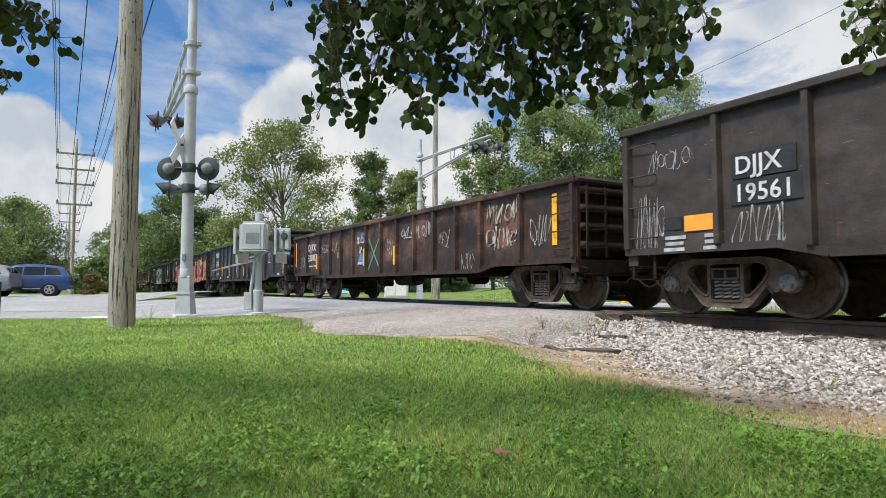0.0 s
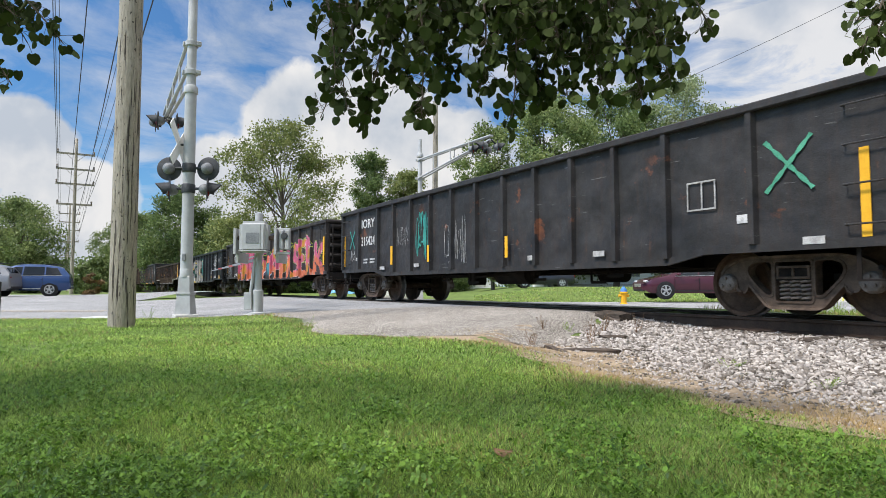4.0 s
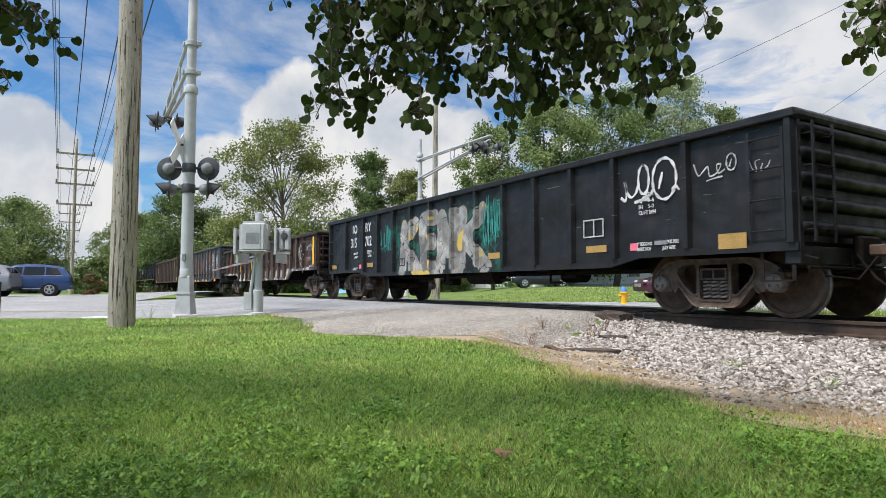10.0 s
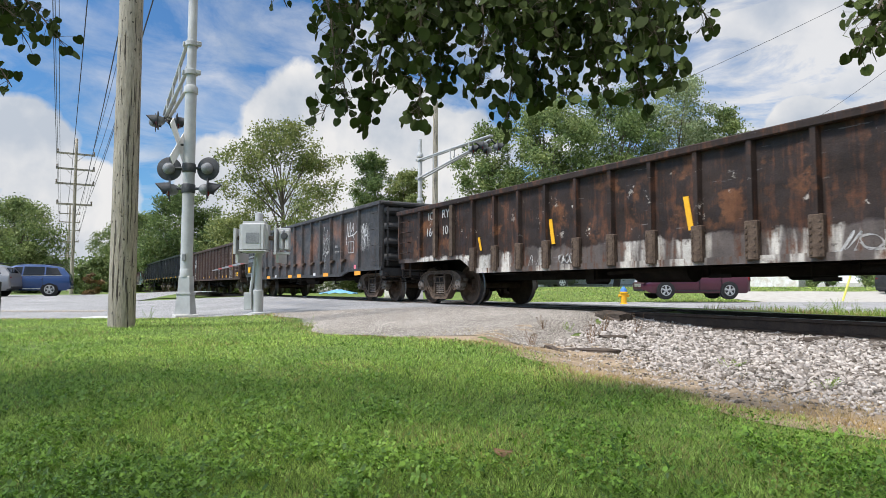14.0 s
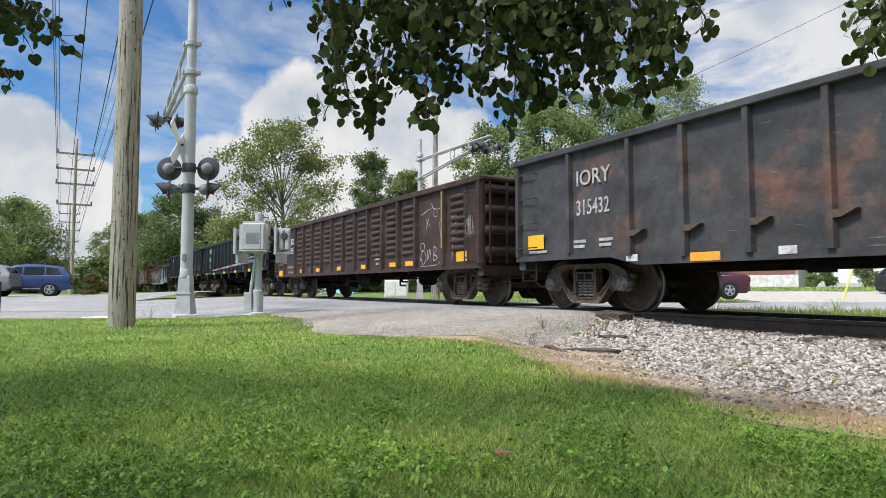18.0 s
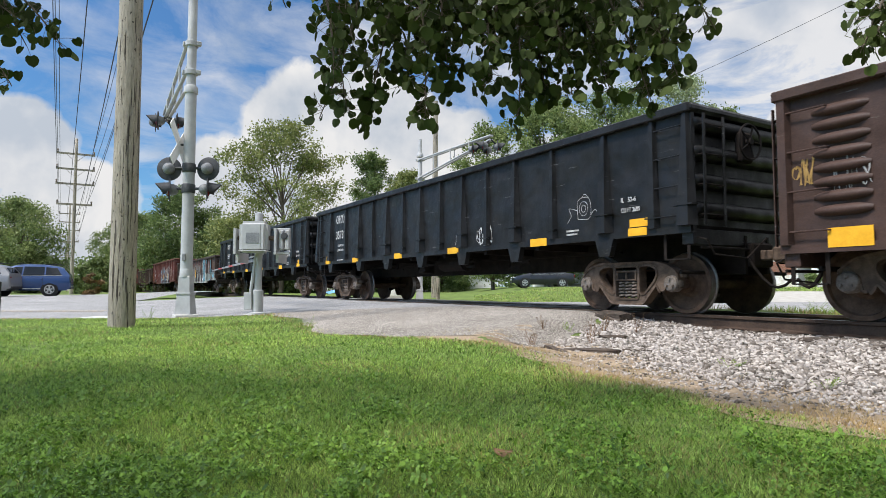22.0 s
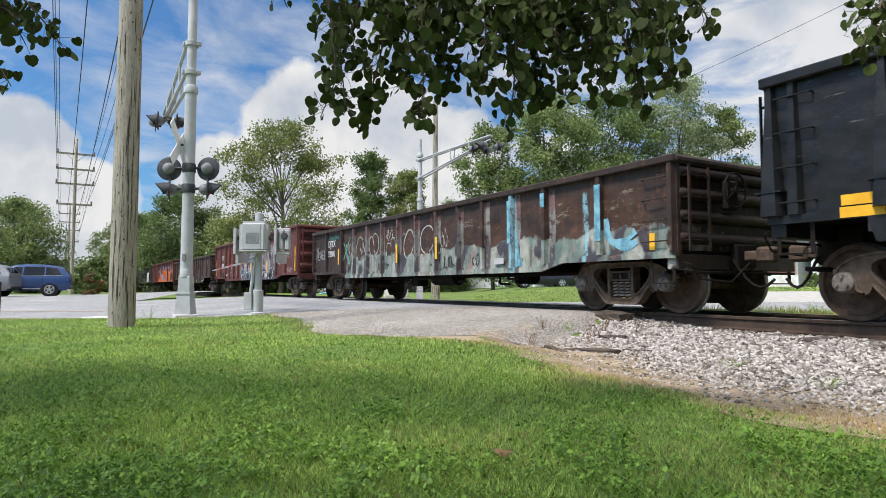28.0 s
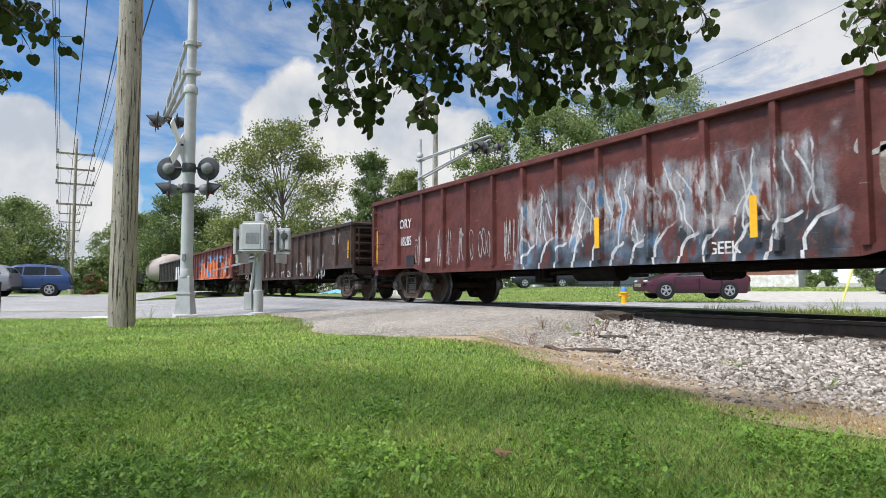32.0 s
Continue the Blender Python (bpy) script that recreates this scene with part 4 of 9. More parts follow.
def cantilever(name, foot, arm_deg, arm_len, z_hi, z_lo, z_tip, top, mast_r, label, tip_lights, mast_lights):
    s = thing(name, label, "crossing signal", "crossing signals", Matrix.Translation(foot))
    # foundation, cast junction base
    part("foundation", box(B(), -0.24, 0.24, -0.24, 0.24, -0.4, -0.01, 0.02), M["conc"], s, "pale concrete foundation")
    bm = B()
    V = []
    for z, w in ((-0.01, 0.172), (0.4, 0.14), (0.42, 0.155), (0.46, 0.155), (0.465, 0.13), (0.8, 0.118), (0.82, 0.11)):
        V.append([bm.verts.new((x * w, y * w, z)) for x, y in ((-1, -1), (1, -1), (1, 1), (-1, 1))])
    for a, b in zip(V, V[1:]):
        for i in range(4):
            bm.faces.new((a[i], a[(i + 1) % 4], b[(i + 1) % 4], b[i]))
    bm.faces.new(V[-1])
    base = part("junction_base", bm, M["galv"], s)
    for q in range(4):
        bm = box(B(), -0.105, 0.105, -0.172, -0.162, 0.06, 0.34, 0.004)
        bm.transform(Matrix.Rotation(radians(90 * q), 4, "Z") @ Matrix.Rotation(radians(-6), 4, "X"))
        part("base_door", bm, M["galv"], base)
    base.rotation_euler = (0, 0, radians(AHEAD_DEG))
    part("access_cover", box(B(), -0.165, -0.13, -0.04, 0.04, 1.15, 1.3, 0.01), M["lens_back"], s).rotation_euler = (0, 0, radians(AHEAD_DEG))
    part("mast_sleeve", lathe(B(), [(mast_r * 1.06, 0.8), (mast_r * 1.06, 0.95), (mast_r, 0.97)], 24), M["galv"], s, smooth=40)
    part("mast", lathe(B(), [(mast_r, 0.9), (mast_r * 0.95, top * 0.62)], 24), M["galv"], s, smooth=40)
    part("upper_mast", lathe(B(), [(mast_r * 0.8, top * 0.62), (mast_r * 0.74, top * 0.9), (mast_r * 0.6, top * 0.905), (mast_r * 0.58, top)], 24), M["galv"], s, smooth=40)
    for z in (top * 0.62, top * 0.9):
        part("collar", lathe(B(), [(mast_r * 1.12, z - 0.09), (mast_r * 1.15, z - 0.07), (mast_r * 1.15, z + 0.05), (mast_r * 0.9, z + 0.09)], 24), M["galv"], s, smooth=40)
    # the arm: two flattened tubes that meet at the tip, with struts
    d = Vector((math.cos(radians(arm_deg)), math.sin(radians(arm_deg)), 0))
    tip = d * arm_len + Vector((0, 0, z_tip))
    off = d.cross(Vector((0, 0, 1))) * 0.1
    for o in (off, -off):
        part("arm_upper", rod(B(), Vector((0, 0, z_hi)) + o, tip + Vector((0, 0, 0.1)) + o * 0.5, 0.042, 10), M["galv"], s, smooth=40)
        part("arm_lower", rod(B(), Vector((0, 0, z_lo)) + o, tip - Vector((0, 0, 0.06)) + o * 0.5, 0.042, 10), M["galv"], s, smooth=40)
        for k in (0.25, 0.5, 0.75):
            part("strut", rod(B(), Vector((0, 0, z_hi)).lerp(tip + Vector((0, 0, 0.12)), k) + o, Vector((0, 0, z_lo)).lerp(tip - Vector((0, 0, 0.1)), k) + o, 0.025, 8), M["galv"], s)
    for z in (z_hi, z_lo):
        part("clamp", lathe(B(), [(mast_r * 1.0, z - 0.06), (mast_r * 1.08, z - 0.05), (mast_r * 1.08, z + 0.05), (mast_r * 1.0, z + 0.06)], 20), M["galv"], s, smooth=40)
        for q in (0, 180):
            e = Matrix.Rotation(radians(q + ALONG), 3, "Z") @ Vector((mast_r * 1.2, 0, z))
            part("clamp_bolt", box(B(), e.x - 0.05, e.x + 0.05, e.y - 0.05, e.y + 0.05, z - 0.05, z + 0.05, 0.012), M["galv"], s)
    side = Vector((-d.y, d.x, 0))
    for k, (along, across, dz, yaw) in enumerate(tip_lights):
        c = tip - d * along + side * across + Vector((0, 0, dz))
        part("bracket", rod(B(), tip - d * along + Vector((0, 0, -0.05)), c, 0.03, 8), M["signal_grey"], s)
        flasher(s, c, yaw)
    for z, pairs in mast_lights:
        a = Vector((ASIDE.x, ASIDE.y, 0))
        part("crossarm", rod(B(), a * -0.5 + Vector((0, 0, z + 0.02)), a * 0.5 + Vector((0, 0, z + 0.02)), 0.03, 8), M["signal_grey"], s)
        part("arm_clamp", lathe(B(), [(mast_r * 1.08, z - 0.08), (mast_r * 1.12, z - 0.07), (mast_r * 1.12, z + 0.1), (mast_r * 1.0, z + 0.12)], 20), M["signal_grey"], s, smooth=40)
        for across, yaw in pairs:
            flasher(s, a * across + Vector((0, 0, z)), yaw)
            part("light_bracket", rod(B(), a * across + Vector((0, 0, z - 0.2)), a * across + Vector((0, 0, z + 0.25)), 0.022, 8), M["signal_grey"], s)
    if mast_lights:
        # the crossed boards face along the road
        a = Vector((ASIDE.x, ASIDE.y, 0))
        for k, tilt in enumerate((45, -45)):
            bm = box(B(), -0.006, 0.006, -0.61, 0.61, -0.115, 0.115)
            bm.transform(Matrix.Translation(a * (-0.2 - 0.02 * k) + Vector((0, 0, 3.72))) @ Matrix.Rotation(radians(ALONG), 4, "Z") @ Matrix.Rotation(radians(tilt), 4, "X"))
            part("crossbuck_board", bm, M["white"], s, "white crossbuck board")
        part("crossbuck_bracket", rod(B(), a * -0.1 + Vector((0, 0, 3.72)), a * -0.24 + Vector((0, 0, 3.72)), 0.025, 8), M["signal_grey"], s)
    return s


back_deg = AHEAD_DEG + 180
f1 = at_px(330, 13.6, -0.17)
cantilever("crossing_signal", f1, 180, 4.4, 6.0, 5.35, 5.35, 8.0, 0.129, "tall silver cantilever crossing signal on a concrete base",
           [(0.0, 0.25, -0.15, ALONG + 24), (0.1, -0.25, -0.15, ALONG + 204), (0.45, 0.25, -0.2, ALONG + 200), (0.5, -0.25, -0.2, ALONG + 20)],
           [(3.18, [(-0.43, AHEAD_DEG + 8), (0.43, AHEAD_DEG - 8)]), (2.72, [(-0.42, ALONG + 204), (0.42, ALONG + 20)])])
f2 = foot_at(743, 28.0)
cantilever("crossing_signal", f2, 0, 5.6, 6.35, 5.5, 6.2, 7.3, 0.13, "silver cantilever crossing signal beyond the track",
           [(0.0, 0.3, -0.3, ALONG), (0.1, -0.3, -0.3, ALONG + 180), (0.7, 0.3, -0.3, ALONG + 170), (0.8, -0.3, -0.3, ALONG - 10)], [])


M["silver"] = worn("bright_silver_paint", (0.35, 0.35, 0.345), (0.45, 0.448, 0.44), 0.45, 0.0, 2.5, 50, 0.04, grain=0.1)


def gate(foot):
    """The gate drive on its post, with the lowered arm over the road."""
    g = thing("crossing_gate", "silver gate drive on a post with lowered arm", "crossing gate", "", Matrix.Translation(foot))
    part("foundation", box(B(), -0.26, 0.26, -0.26, 0.26, -0.3, -0.01, 0.02), M["conc"], g, "pale concrete foundation")
    T = Matrix.Rotation(radians(AHEAD_DEG - 90), 4, "Z")  # local x runs along the road, local y ahead

    def loc(name, bm, mat, label="", smooth=None):
        bm.transform(T)
        return part(name, bm, mat, g, label, smooth)

    loc("post_shoe", lathe(B(), [(0.2, -0.01), (0.2, 0.02), (0.125, 0.04), (0.12, 0.5), (0.1, 0.52)], 12), M["silver"], smooth=30)
    loc("conduit_box", box(B(), -0.26, -0.09, -0.14, 0.02, 0.09, 0.46, 0.01), M["silver"])
    loc("conduit", rod(B(), (-0.13, -0.08, 0.46), (-0.05, -0.06, 1.2), 0.035, 8), M["silver"], smooth=40)
    loc("post", lathe(B(), [(0.085, 0.1), (0.085, 2.18), (0.05, 2.2)], 18), M["silver"], smooth=40)
    case = box(B(), -0.3, 0.3, -0.45, -0.1, 1.3, 1.97)
    bmesh.ops.bevel(case, geom=list(case.edges), offset=0.07, segments=3, affect="EDGES")
    loc("drive_case", case, M["silver"], "rounded silver drive case", 35)
    loc("case_seam", box(B(), 0.16, 0.166, -0.456, -0.1, 1.36, 1.9), M["lens_back"])
    loc("case_lip", box(B(), -0.3, 0.3, -0.46, -0.09, 1.33, 1.35, 0.005), M["silver"])
    loc("hinge_pin", rod(B(), (-0.36, -0.25, 1.62), (0.42, -0.25, 1.62), 0.05, 12), M["frame"], smooth=40)
    # channel arms on both ends of the shaft, with weights
    for s, xx in ((-1, -0.4), (1, 0.46)):
        loc("channel_arm", prism(B(), [(xx - 0.02, 1.28), (xx + 0.03, 1.28), (xx + 0.03, 1.82), (xx - 0.02, 1.82)], -0.4, -0.08), M["silver"])
        loc("channel_arm", prism(B(), [(xx - 0.03, 1.1), (xx + 0.03, 1.1), (xx + 0.03, 1.32), (xx - 0.03, 1.32)], -0.2, 0.5), M["silver"])
    for zz in (1.3, 1.8):
        loc("bracket_bar", box(B(), 0.4, 0.75, -0.3, -0.22, zz - 0.03, zz + 0.03, 0.008), M["silver"])
    for k in range(2):
        loc("counterweight", box(B(), 0.52 + 0.13 * k, 0.62 + 0.13 * k, -0.34, -0.18, 1.36, 1.78, 0.02), M["silver"])
    loc("bracket_eye", lathe(B(), [(0.05, -0.36), (0.075, -0.355), (0.075, -0.34), (0.05, -0.335)], 14, "Y", (0.64, 0, 1.66)), M["signal_grey"])
    loc("sight_window", box(B(), -0.14, 0.14, -0.456, -0.452, 1.5, 1.72, 0.0), M["lens_back"])
    # the arm itself, in red and white bands, along the track
    at = Vector((-0.2, -0.05, 1.16))
    for k in range(12):
        p = Vector((-0.3 - 0.45 * k, 0.12, 1.2 - 0.012 * k))
        bm = box(B(), p.x - 0.45, p.x, p.y - 0.02, p.y + 0.02, p.z - 0.032 + 0.0015 * k, p.z + 0.032 - 0.0015 * k)
        part("arm_band", bm, M["lens_back"] if k % 3 else M["red"], g)
    part("arm_support", bar(B(), (0.0, 0.1, 1.3), (-1.6, 0.12, 1.26), 0.03, 0.03), M["silver"], g)
    return g


gate(at_px(457, 13.5, -0.17))

# white equipment cabinet beyond the track, a rusty post beside it
def cabinet(foot):
    c = thing("equipment_cabinet", "white metal railway equipment cabinet beyond the track", "cabinet", "", Matrix.Translation(foot) @ Matrix.Rotation(radians(AHEAD_DEG - 90), 4, "Z"))
    part("body", box(B(), -0.55, 0.55, -0.35, 0.35, 0.08, 0.9, 0.03), M["white"], c)
    part("door", box(B(), -0.5, -0.02, -0.375, -0.352, 0.14, 0.84, 0.01), M["white"], c)
    part("door", box(B(), 0.02, 0.5, -0.375, -0.352, 0.14, 0.84, 0.01), M["white"], c)
    part("plinth", box(B(), -0.6, 0.6, -0.4, 0.4, -0.15, 0.08), M["conc"], c)


cabinet(foot_at(702, 30.0))
solid("marker_post", rod(B(), (0, 0, -0.2), (0, 0, 1.1), 0.1, 12), M["pole"], "rusty brown wooden marker post", "post", m=Matrix.Translation(foot_at(775, 30.5)))
solid("utility_pole", rod(B(), (0, 0, -0.2), (0.1, 0, 11.5), 0.19, 14, 0.14), M["pole"], "weathered wooden pole beyond the track", "utility pole", "poles along the line", m=Matrix.Translation(foot_at(769, 36)))
solid("bollard", rod(B(), (0, 0, -0.1), (0, 0, 0.75), 0.07, 14), M["black"], "dark round bollard at the lawn's edge", "bollard", m=Matrix.Translation(foot_at(-4, 11.8)))

def hydrant(foot):
    h = thing("fire_hydrant", "yellow fire hydrant with a blue cap", "fire hydrant", "", Matrix.Translation(foot))
    m = worn("blue_enamel", (0.05, 0.16, 0.4), (0.08, 0.22, 0.5), 0.5, 0, 6, 40, 0.05)
    part("barrel", lathe(B(), [(0.15, -0.1), (0.15, 0.05), (0.11, 0.07), (0.11, 0.45), (0.16, 0.46), (0.16, 0.5), (0.13, 0.52)], 16), M["yellow"], h, smooth=40)
    part("bonnet", lathe(B(), [(0.13, 0.52), (0.12, 0.6), (0.07, 0.68), (0.03, 0.7), (0.03, 0.76)], 16), m, h, "blue bonnet", smooth=40)
    for a in (0, 90, 180):
        v = Matrix.Rotation(radians(a + AHEAD_DEG - 90), 3, "Z") @ Vector((1, 0, 0))
        part("outlet", rod(B(), v * 0.09 + Vector((0, 0, 0.36)), v * 0.2 + Vector((0, 0, 0.36)), 0.06, 12), M["yellow"], h)


hydrant(foot_at(1103, 24.6))

# ---- parked cars ----
def glass(name, tint):
    m, nt, b = shader(name, 0.04)
    b.inputs["Base Color"].default_value = (*tint, 1)
    b.inputs["Specular IOR Level"].default_value = 0.8
    return m


M["glass_dark"] = glass("dark_car_glass", (0.02, 0.025, 0.03))
M["tyre"] = worn("black_rubber", (0.015, 0.015, 0.015), (0.03, 0.03, 0.03), 0.85, 0, 8, 60, 0.2)
M["alloy"] = worn("silver_alloy", (0.5, 0.5, 0.5), (0.65, 0.65, 0.65), 0.3, 0.8, 8, 40, 0.02)
M["tail_red"] = worn("red_tail_lens", (0.2, 0.012, 0.015), (0.26, 0.02, 0.02), 0.2, 0, 20, 60, 0.02)
M["lamp_clear"] = worn("clear_lamp_lens", (0.55, 0.56, 0.57), (0.7, 0.71, 0.72), 0.1, 0.2, 20, 60, 0.02)


def car_paint(name, col):
    m, nt, b = shader(name, 0.35, 0.2)
    c = blend(nt, ramp(nt, noise_at(nt, coords(nt), 2.0, 4), 0.3, 0.7), col, tuple(0.85 * v for v in col))
    nt.links.new(c, b.inputs["Base Color"])
    b.inputs["Coat Weight"].default_value = 0.8
    return m


def wheel_parts(car, x, y, r):
    s = -1 if y < 0 else 1
    w = part("wheel", lathe(B(), [(r * 0.55, -0.1), (r * 0.97, -0.1), (r, -0.06), (r, 0.06), (r * 0.97, 0.1), (r * 0.55, 0.1)], 24, "Y"), M["tyre"], car, "black tyre on an alloy rim", smooth=40)
    w.location = (x, y, r)
    bm = lathe(B(), [(r * 0.68, s * 0.06), (r * 0.7, s * 0.105), (r * 0.62, s * 0.105), (r * 0.58, s * 0.07)], 24, "Y")
    for k in range(5):
        a = radians(72 * k + 18)
        for da in (-0.16, 0.16):
            bar(bm, (0, s * 0.095, 0), (r * 0.64 * math.cos(a + da), s * 0.1, r * 0.64 * math.sin(a + da)), 0.03, 0.035)
    part("rim", bm, M["alloy"], w)
    part("hub", rod(B(), (0, s * 0.05, 0), (0, s * 0.115, 0), 0.06, 12), M["alloy"], w)


def car_shell(stations):
    """A car's painted shell, lofted from cross sections (x, bottom, belt, top, half width, half width of the roof)."""
    bm = B()
    rings = []
    for x, zb, zm, zt, w, wt in stations:
        side = [(w * 0.9, zb), (w * 0.985, zb + 0.1), (w, zb + (zm - zb) * 0.55), (w * 0.985, zm - 0.05), (w * 0.955, zm), (wt * 1.04, zm + (zt - zm) * 0.86), (wt * 0.9, zm + (zt - zm) * 0.97), (wt * 0.5, zt + 0.012), (0, zt + 0.018)]
        ring = [(-y, z) for y, z in side] + [(y, z) for y, z in side[-2::-1]]
        rings.append([bm.verts.new((x, y, z)) for y, z in ring])
    n = len(rings[0])
    for a, b in zip(rings, rings[1:]):
        for i in range(n):
            j = (i + 1) % n
            bm.faces.new((a[i], a[j], b[j], b[i]))
    bm.faces.new(rings[0])
    bm.faces.new(rings[-1][::-1])
    bmesh.ops.recalc_face_normals(bm, faces=bm.faces)
    return bm


def parked_car(label, foot, yaw, mat, suv, length):
    c = thing("parked_car", label, "car", "parked cars", Matrix.Translation(foot) @ Matrix.Rotation(radians(yaw), 4, "Z"))
    L, W = length, 1.84
    h = L / 2
    r = 0.36 if suv else 0.325
    if suv:
        base, T = 0.3, [(-1.0, 0.75, 0.78), (-0.985, 1.0, 0.84), (-0.965, 1.2, 0.9), (-0.85, 1.56, 0.92), (-0.74, 1.67, 0.92), (-0.45, 1.77, 0.92), (-0.1, 1.78, 0.92), (0.1, 1.73, 0.92), (0.2, 1.64, 0.92), (0.47, 1.17, 0.92), (0.6, 1.11, 0.92), (0.86, 1.03, 0.9), (0.96, 0.9, 0.82), (1.0, 0.72, 0.7)]
        belt, roof_w = 1.1, 0.67
    else:
        base, T = 0.2, [(-1.0, 0.72, 0.74), (-0.985, 0.9, 0.8), (-0.93, 1.0, 0.86), (-0.74, 1.06, 0.88), (-0.58, 1.2, 0.89), (-0.4, 1.36, 0.9), (-0.2, 1.43, 0.9), (0.0, 1.44, 0.9), (0.14, 1.4, 0.9), (0.22, 1.34, 0.9), (0.5, 1.0, 0.9), (0.62, 0.94, 0.89), (0.86, 0.82, 0.86), (0.95, 0.72, 0.78), (1.0, 0.6, 0.66)]
        belt, roof_w = 0.93, 0.62
    xs = [k * h for k, _, _ in T]
    tops, wides = [z for _, z, _ in T], [w for _, _, w in T]
    roof_at = lambda x: float(np.interp(x, xs, tops))
    belt_at = lambda x: min(belt + 0.04 * (-x / h), roof_at(x) - 0.03)
    top_w = lambda x: float(np.interp(roof_at(x), [belt + 0.05, belt + 0.4], [0.8, roof_w]))
    ST = [(x, base + (0.12 if abs(x) > 0.94 * h else 0.0), belt_at(x), roof_at(x), float(np.interp(x, xs, wides)) * W / 1.84, top_w(x)) for x in sorted(set(xs + list(np.linspace(-0.9 * h, 0.85 * h, 15))))]
    part("body", car_shell(ST), mat, c, smooth=38)

    def pane(x0, x1, x2, x3, s, name="side_window"):
        """Side glass from belt (x0 to x1) to roof edge (x2 to x3), just proud of the shell."""
        def on(x, v):
            zm, zt, w = belt_at(x) + 0.035, roof_at(x), float(np.interp(x, xs, wides)) * W / 1.84
            z = zm + (zm + (zt - zm) * 0.8 - zm) * v
            y = w * 0.955 + (top_w(x) * 1.04 - w * 0.955) * ((z - belt_at(x)) / max(0.02, (zt - belt_at(x)) * 0.86)) + 0.012
            return (x, s * y, z)
        bm = B()
        prev = None
        for k in range(7):
            u = k / 6
            lo, hi = x0 + (x1 - x0) * u, x2 + (x3 - x2) * u
            cur = [bm.verts.new(on(lo + (hi - lo) * v, v)) for v in (0, 0.5, 1)]
            if prev:
                for q in range(2):
                    bm.faces.new((prev[q], cur[q], cur[q + 1], prev[q + 1]))
            prev = cur
        bmesh.ops.solidify(bm, geom=list(bm.faces), thickness=0.01)
        bmesh.ops.recalc_face_normals(bm, faces=bm.faces)
        return part(name, bm, M["glass_dark"], c, "dark tinted window")

    def screen(x0, x1, name):
        """Wind screen or rear glass, across the shell from x0 to x1."""
        bm = B()
        prev = None
        for k in range(6):
            x = x0 + (x1 - x0) * k / 5
            z = roof_at(x) + 0.03
            wt = top_w(x) * 0.97
            cur = [bm.verts.new((x, wt * v, z - 0.02 * v * v - (0.035 if abs(v) > 0.9 else 0))) for v in (-1, -0.6, 0, 0.6, 1)]
            if prev:
                for q in range(4):
                    bm.faces.new((prev[q], cur[q], cur[q + 1], prev[q + 1]))
            prev = cur
        bmesh.ops.solidify(bm, geom=list(bm.faces), thickness=0.01)
        bmesh.ops.recalc_face_normals(bm, faces=bm.faces)
        return part(name, bm, M["glass_dark"], c, "dark glass")

    if suv:
        screen(0.235 * h, 0.45 * h, "windscreen")
        screen(-0.955 * h, -0.86 * h, "rear_window")
        cuts = [(-0.82, -0.5, -0.72, -0.5), (-0.47, -0.06, -0.47, -0.08), (-0.03, 0.4, -0.05, 0.17)]
    else:
        screen(0.25 * h, 0.48 * h, "windscreen")
        screen(-0.7 * h, -0.44 * h, "rear_window")
        cuts = [(-0.62, -0.48, -0.45, -0.43), (-0.46, -0.04, -0.4, -0.06), (-0.01, 0.42, -0.03, 0.18)]
    for s in (-1, 1):
        for q in cuts:
            pane(*(v * h for v in q), s)
        part("window_trim", bar(B(), (cuts[0][0] * h, s * (W / 2 * 0.945 + 0.01), belt_at(cuts[0][0] * h) + 0.02), (cuts[-1][1] * h, s * (W / 2 * 0.945 + 0.01), belt_at(cuts[-1][1] * h) + 0.02), 0.012, 0.02), M["alloy"], c, "bright window trim")
        for x in (-0.29 * L, 0.3 * L):
            part("wheel_arch", rod(B(), (x, s * (W / 2 - 0.25), r), (x, s * (W / 2 - 0.005), r), r + 0.06, 24), M["tyre"], c)
            wheel_parts(c, x, s * (W / 2 - 0.085), r)
        part("mirror", box(B(), 0.33 * h, 0.4 * h, s * (W / 2 * 0.95), s * (W / 2 + 0.16), belt + 0.02, belt + 0.15, 0.04), mat, c)
        for x in (-0.42 * h, 0.02 * h):
            part("door_handle", box(B(), x - 0.08, x + 0.08, s * (W / 2 - 0.02), s * (W / 2 + 0.018), belt - 0.16, belt - 0.13, 0.006), mat, c)
        for x in (-0.44 * h, -0.03 * h, 0.43 * h):
            part("door_seam", box(B(), x - 0.004, x + 0.004, s * (W / 2 - 0.03), s * (W / 2 - 0.002 + 0.006), base + 0.12, belt - 0.08), M["black"], c)
        part("tail_light", box(B(), -h * 0.985, -h * 0.985 + 0.3, s * (W / 2 - 0.32), s * (W / 2 - 0.085), belt - 0.17, belt - 0.03, 0.03), M["tail_red"], c, "red tail light")
        part("headlight", box(B(), h - 0.46, h - 0.08, s * (W / 2 - 0.45), s * (W / 2 - 0.12), 0.88 if suv else 0.66, 0.97 if suv else 0.76, 0.03), M["lamp_clear"], c, "clear headlight")
        part("sill_trim", box(B(), -0.2 * L, 0.2 * L, s * (W / 2 - 0.06), s * (W / 2 + 0.004), base + 0.08, base + 0.12), M["alloy"] if suv else M["black"], c)
        if suv:
            part("roof_rail", bar(B(), (-0.8 * h, s * 0.6, 1.79), (0.08 * h, s * 0.6, 1.81), 0.04, 0.03), M["black"], c)
    part("front_bumper", box(B(), h - 0.12, h + 0.01, -0.62, 0.62, base + 0.08, base + 0.2, 0.03), M["black"], c)
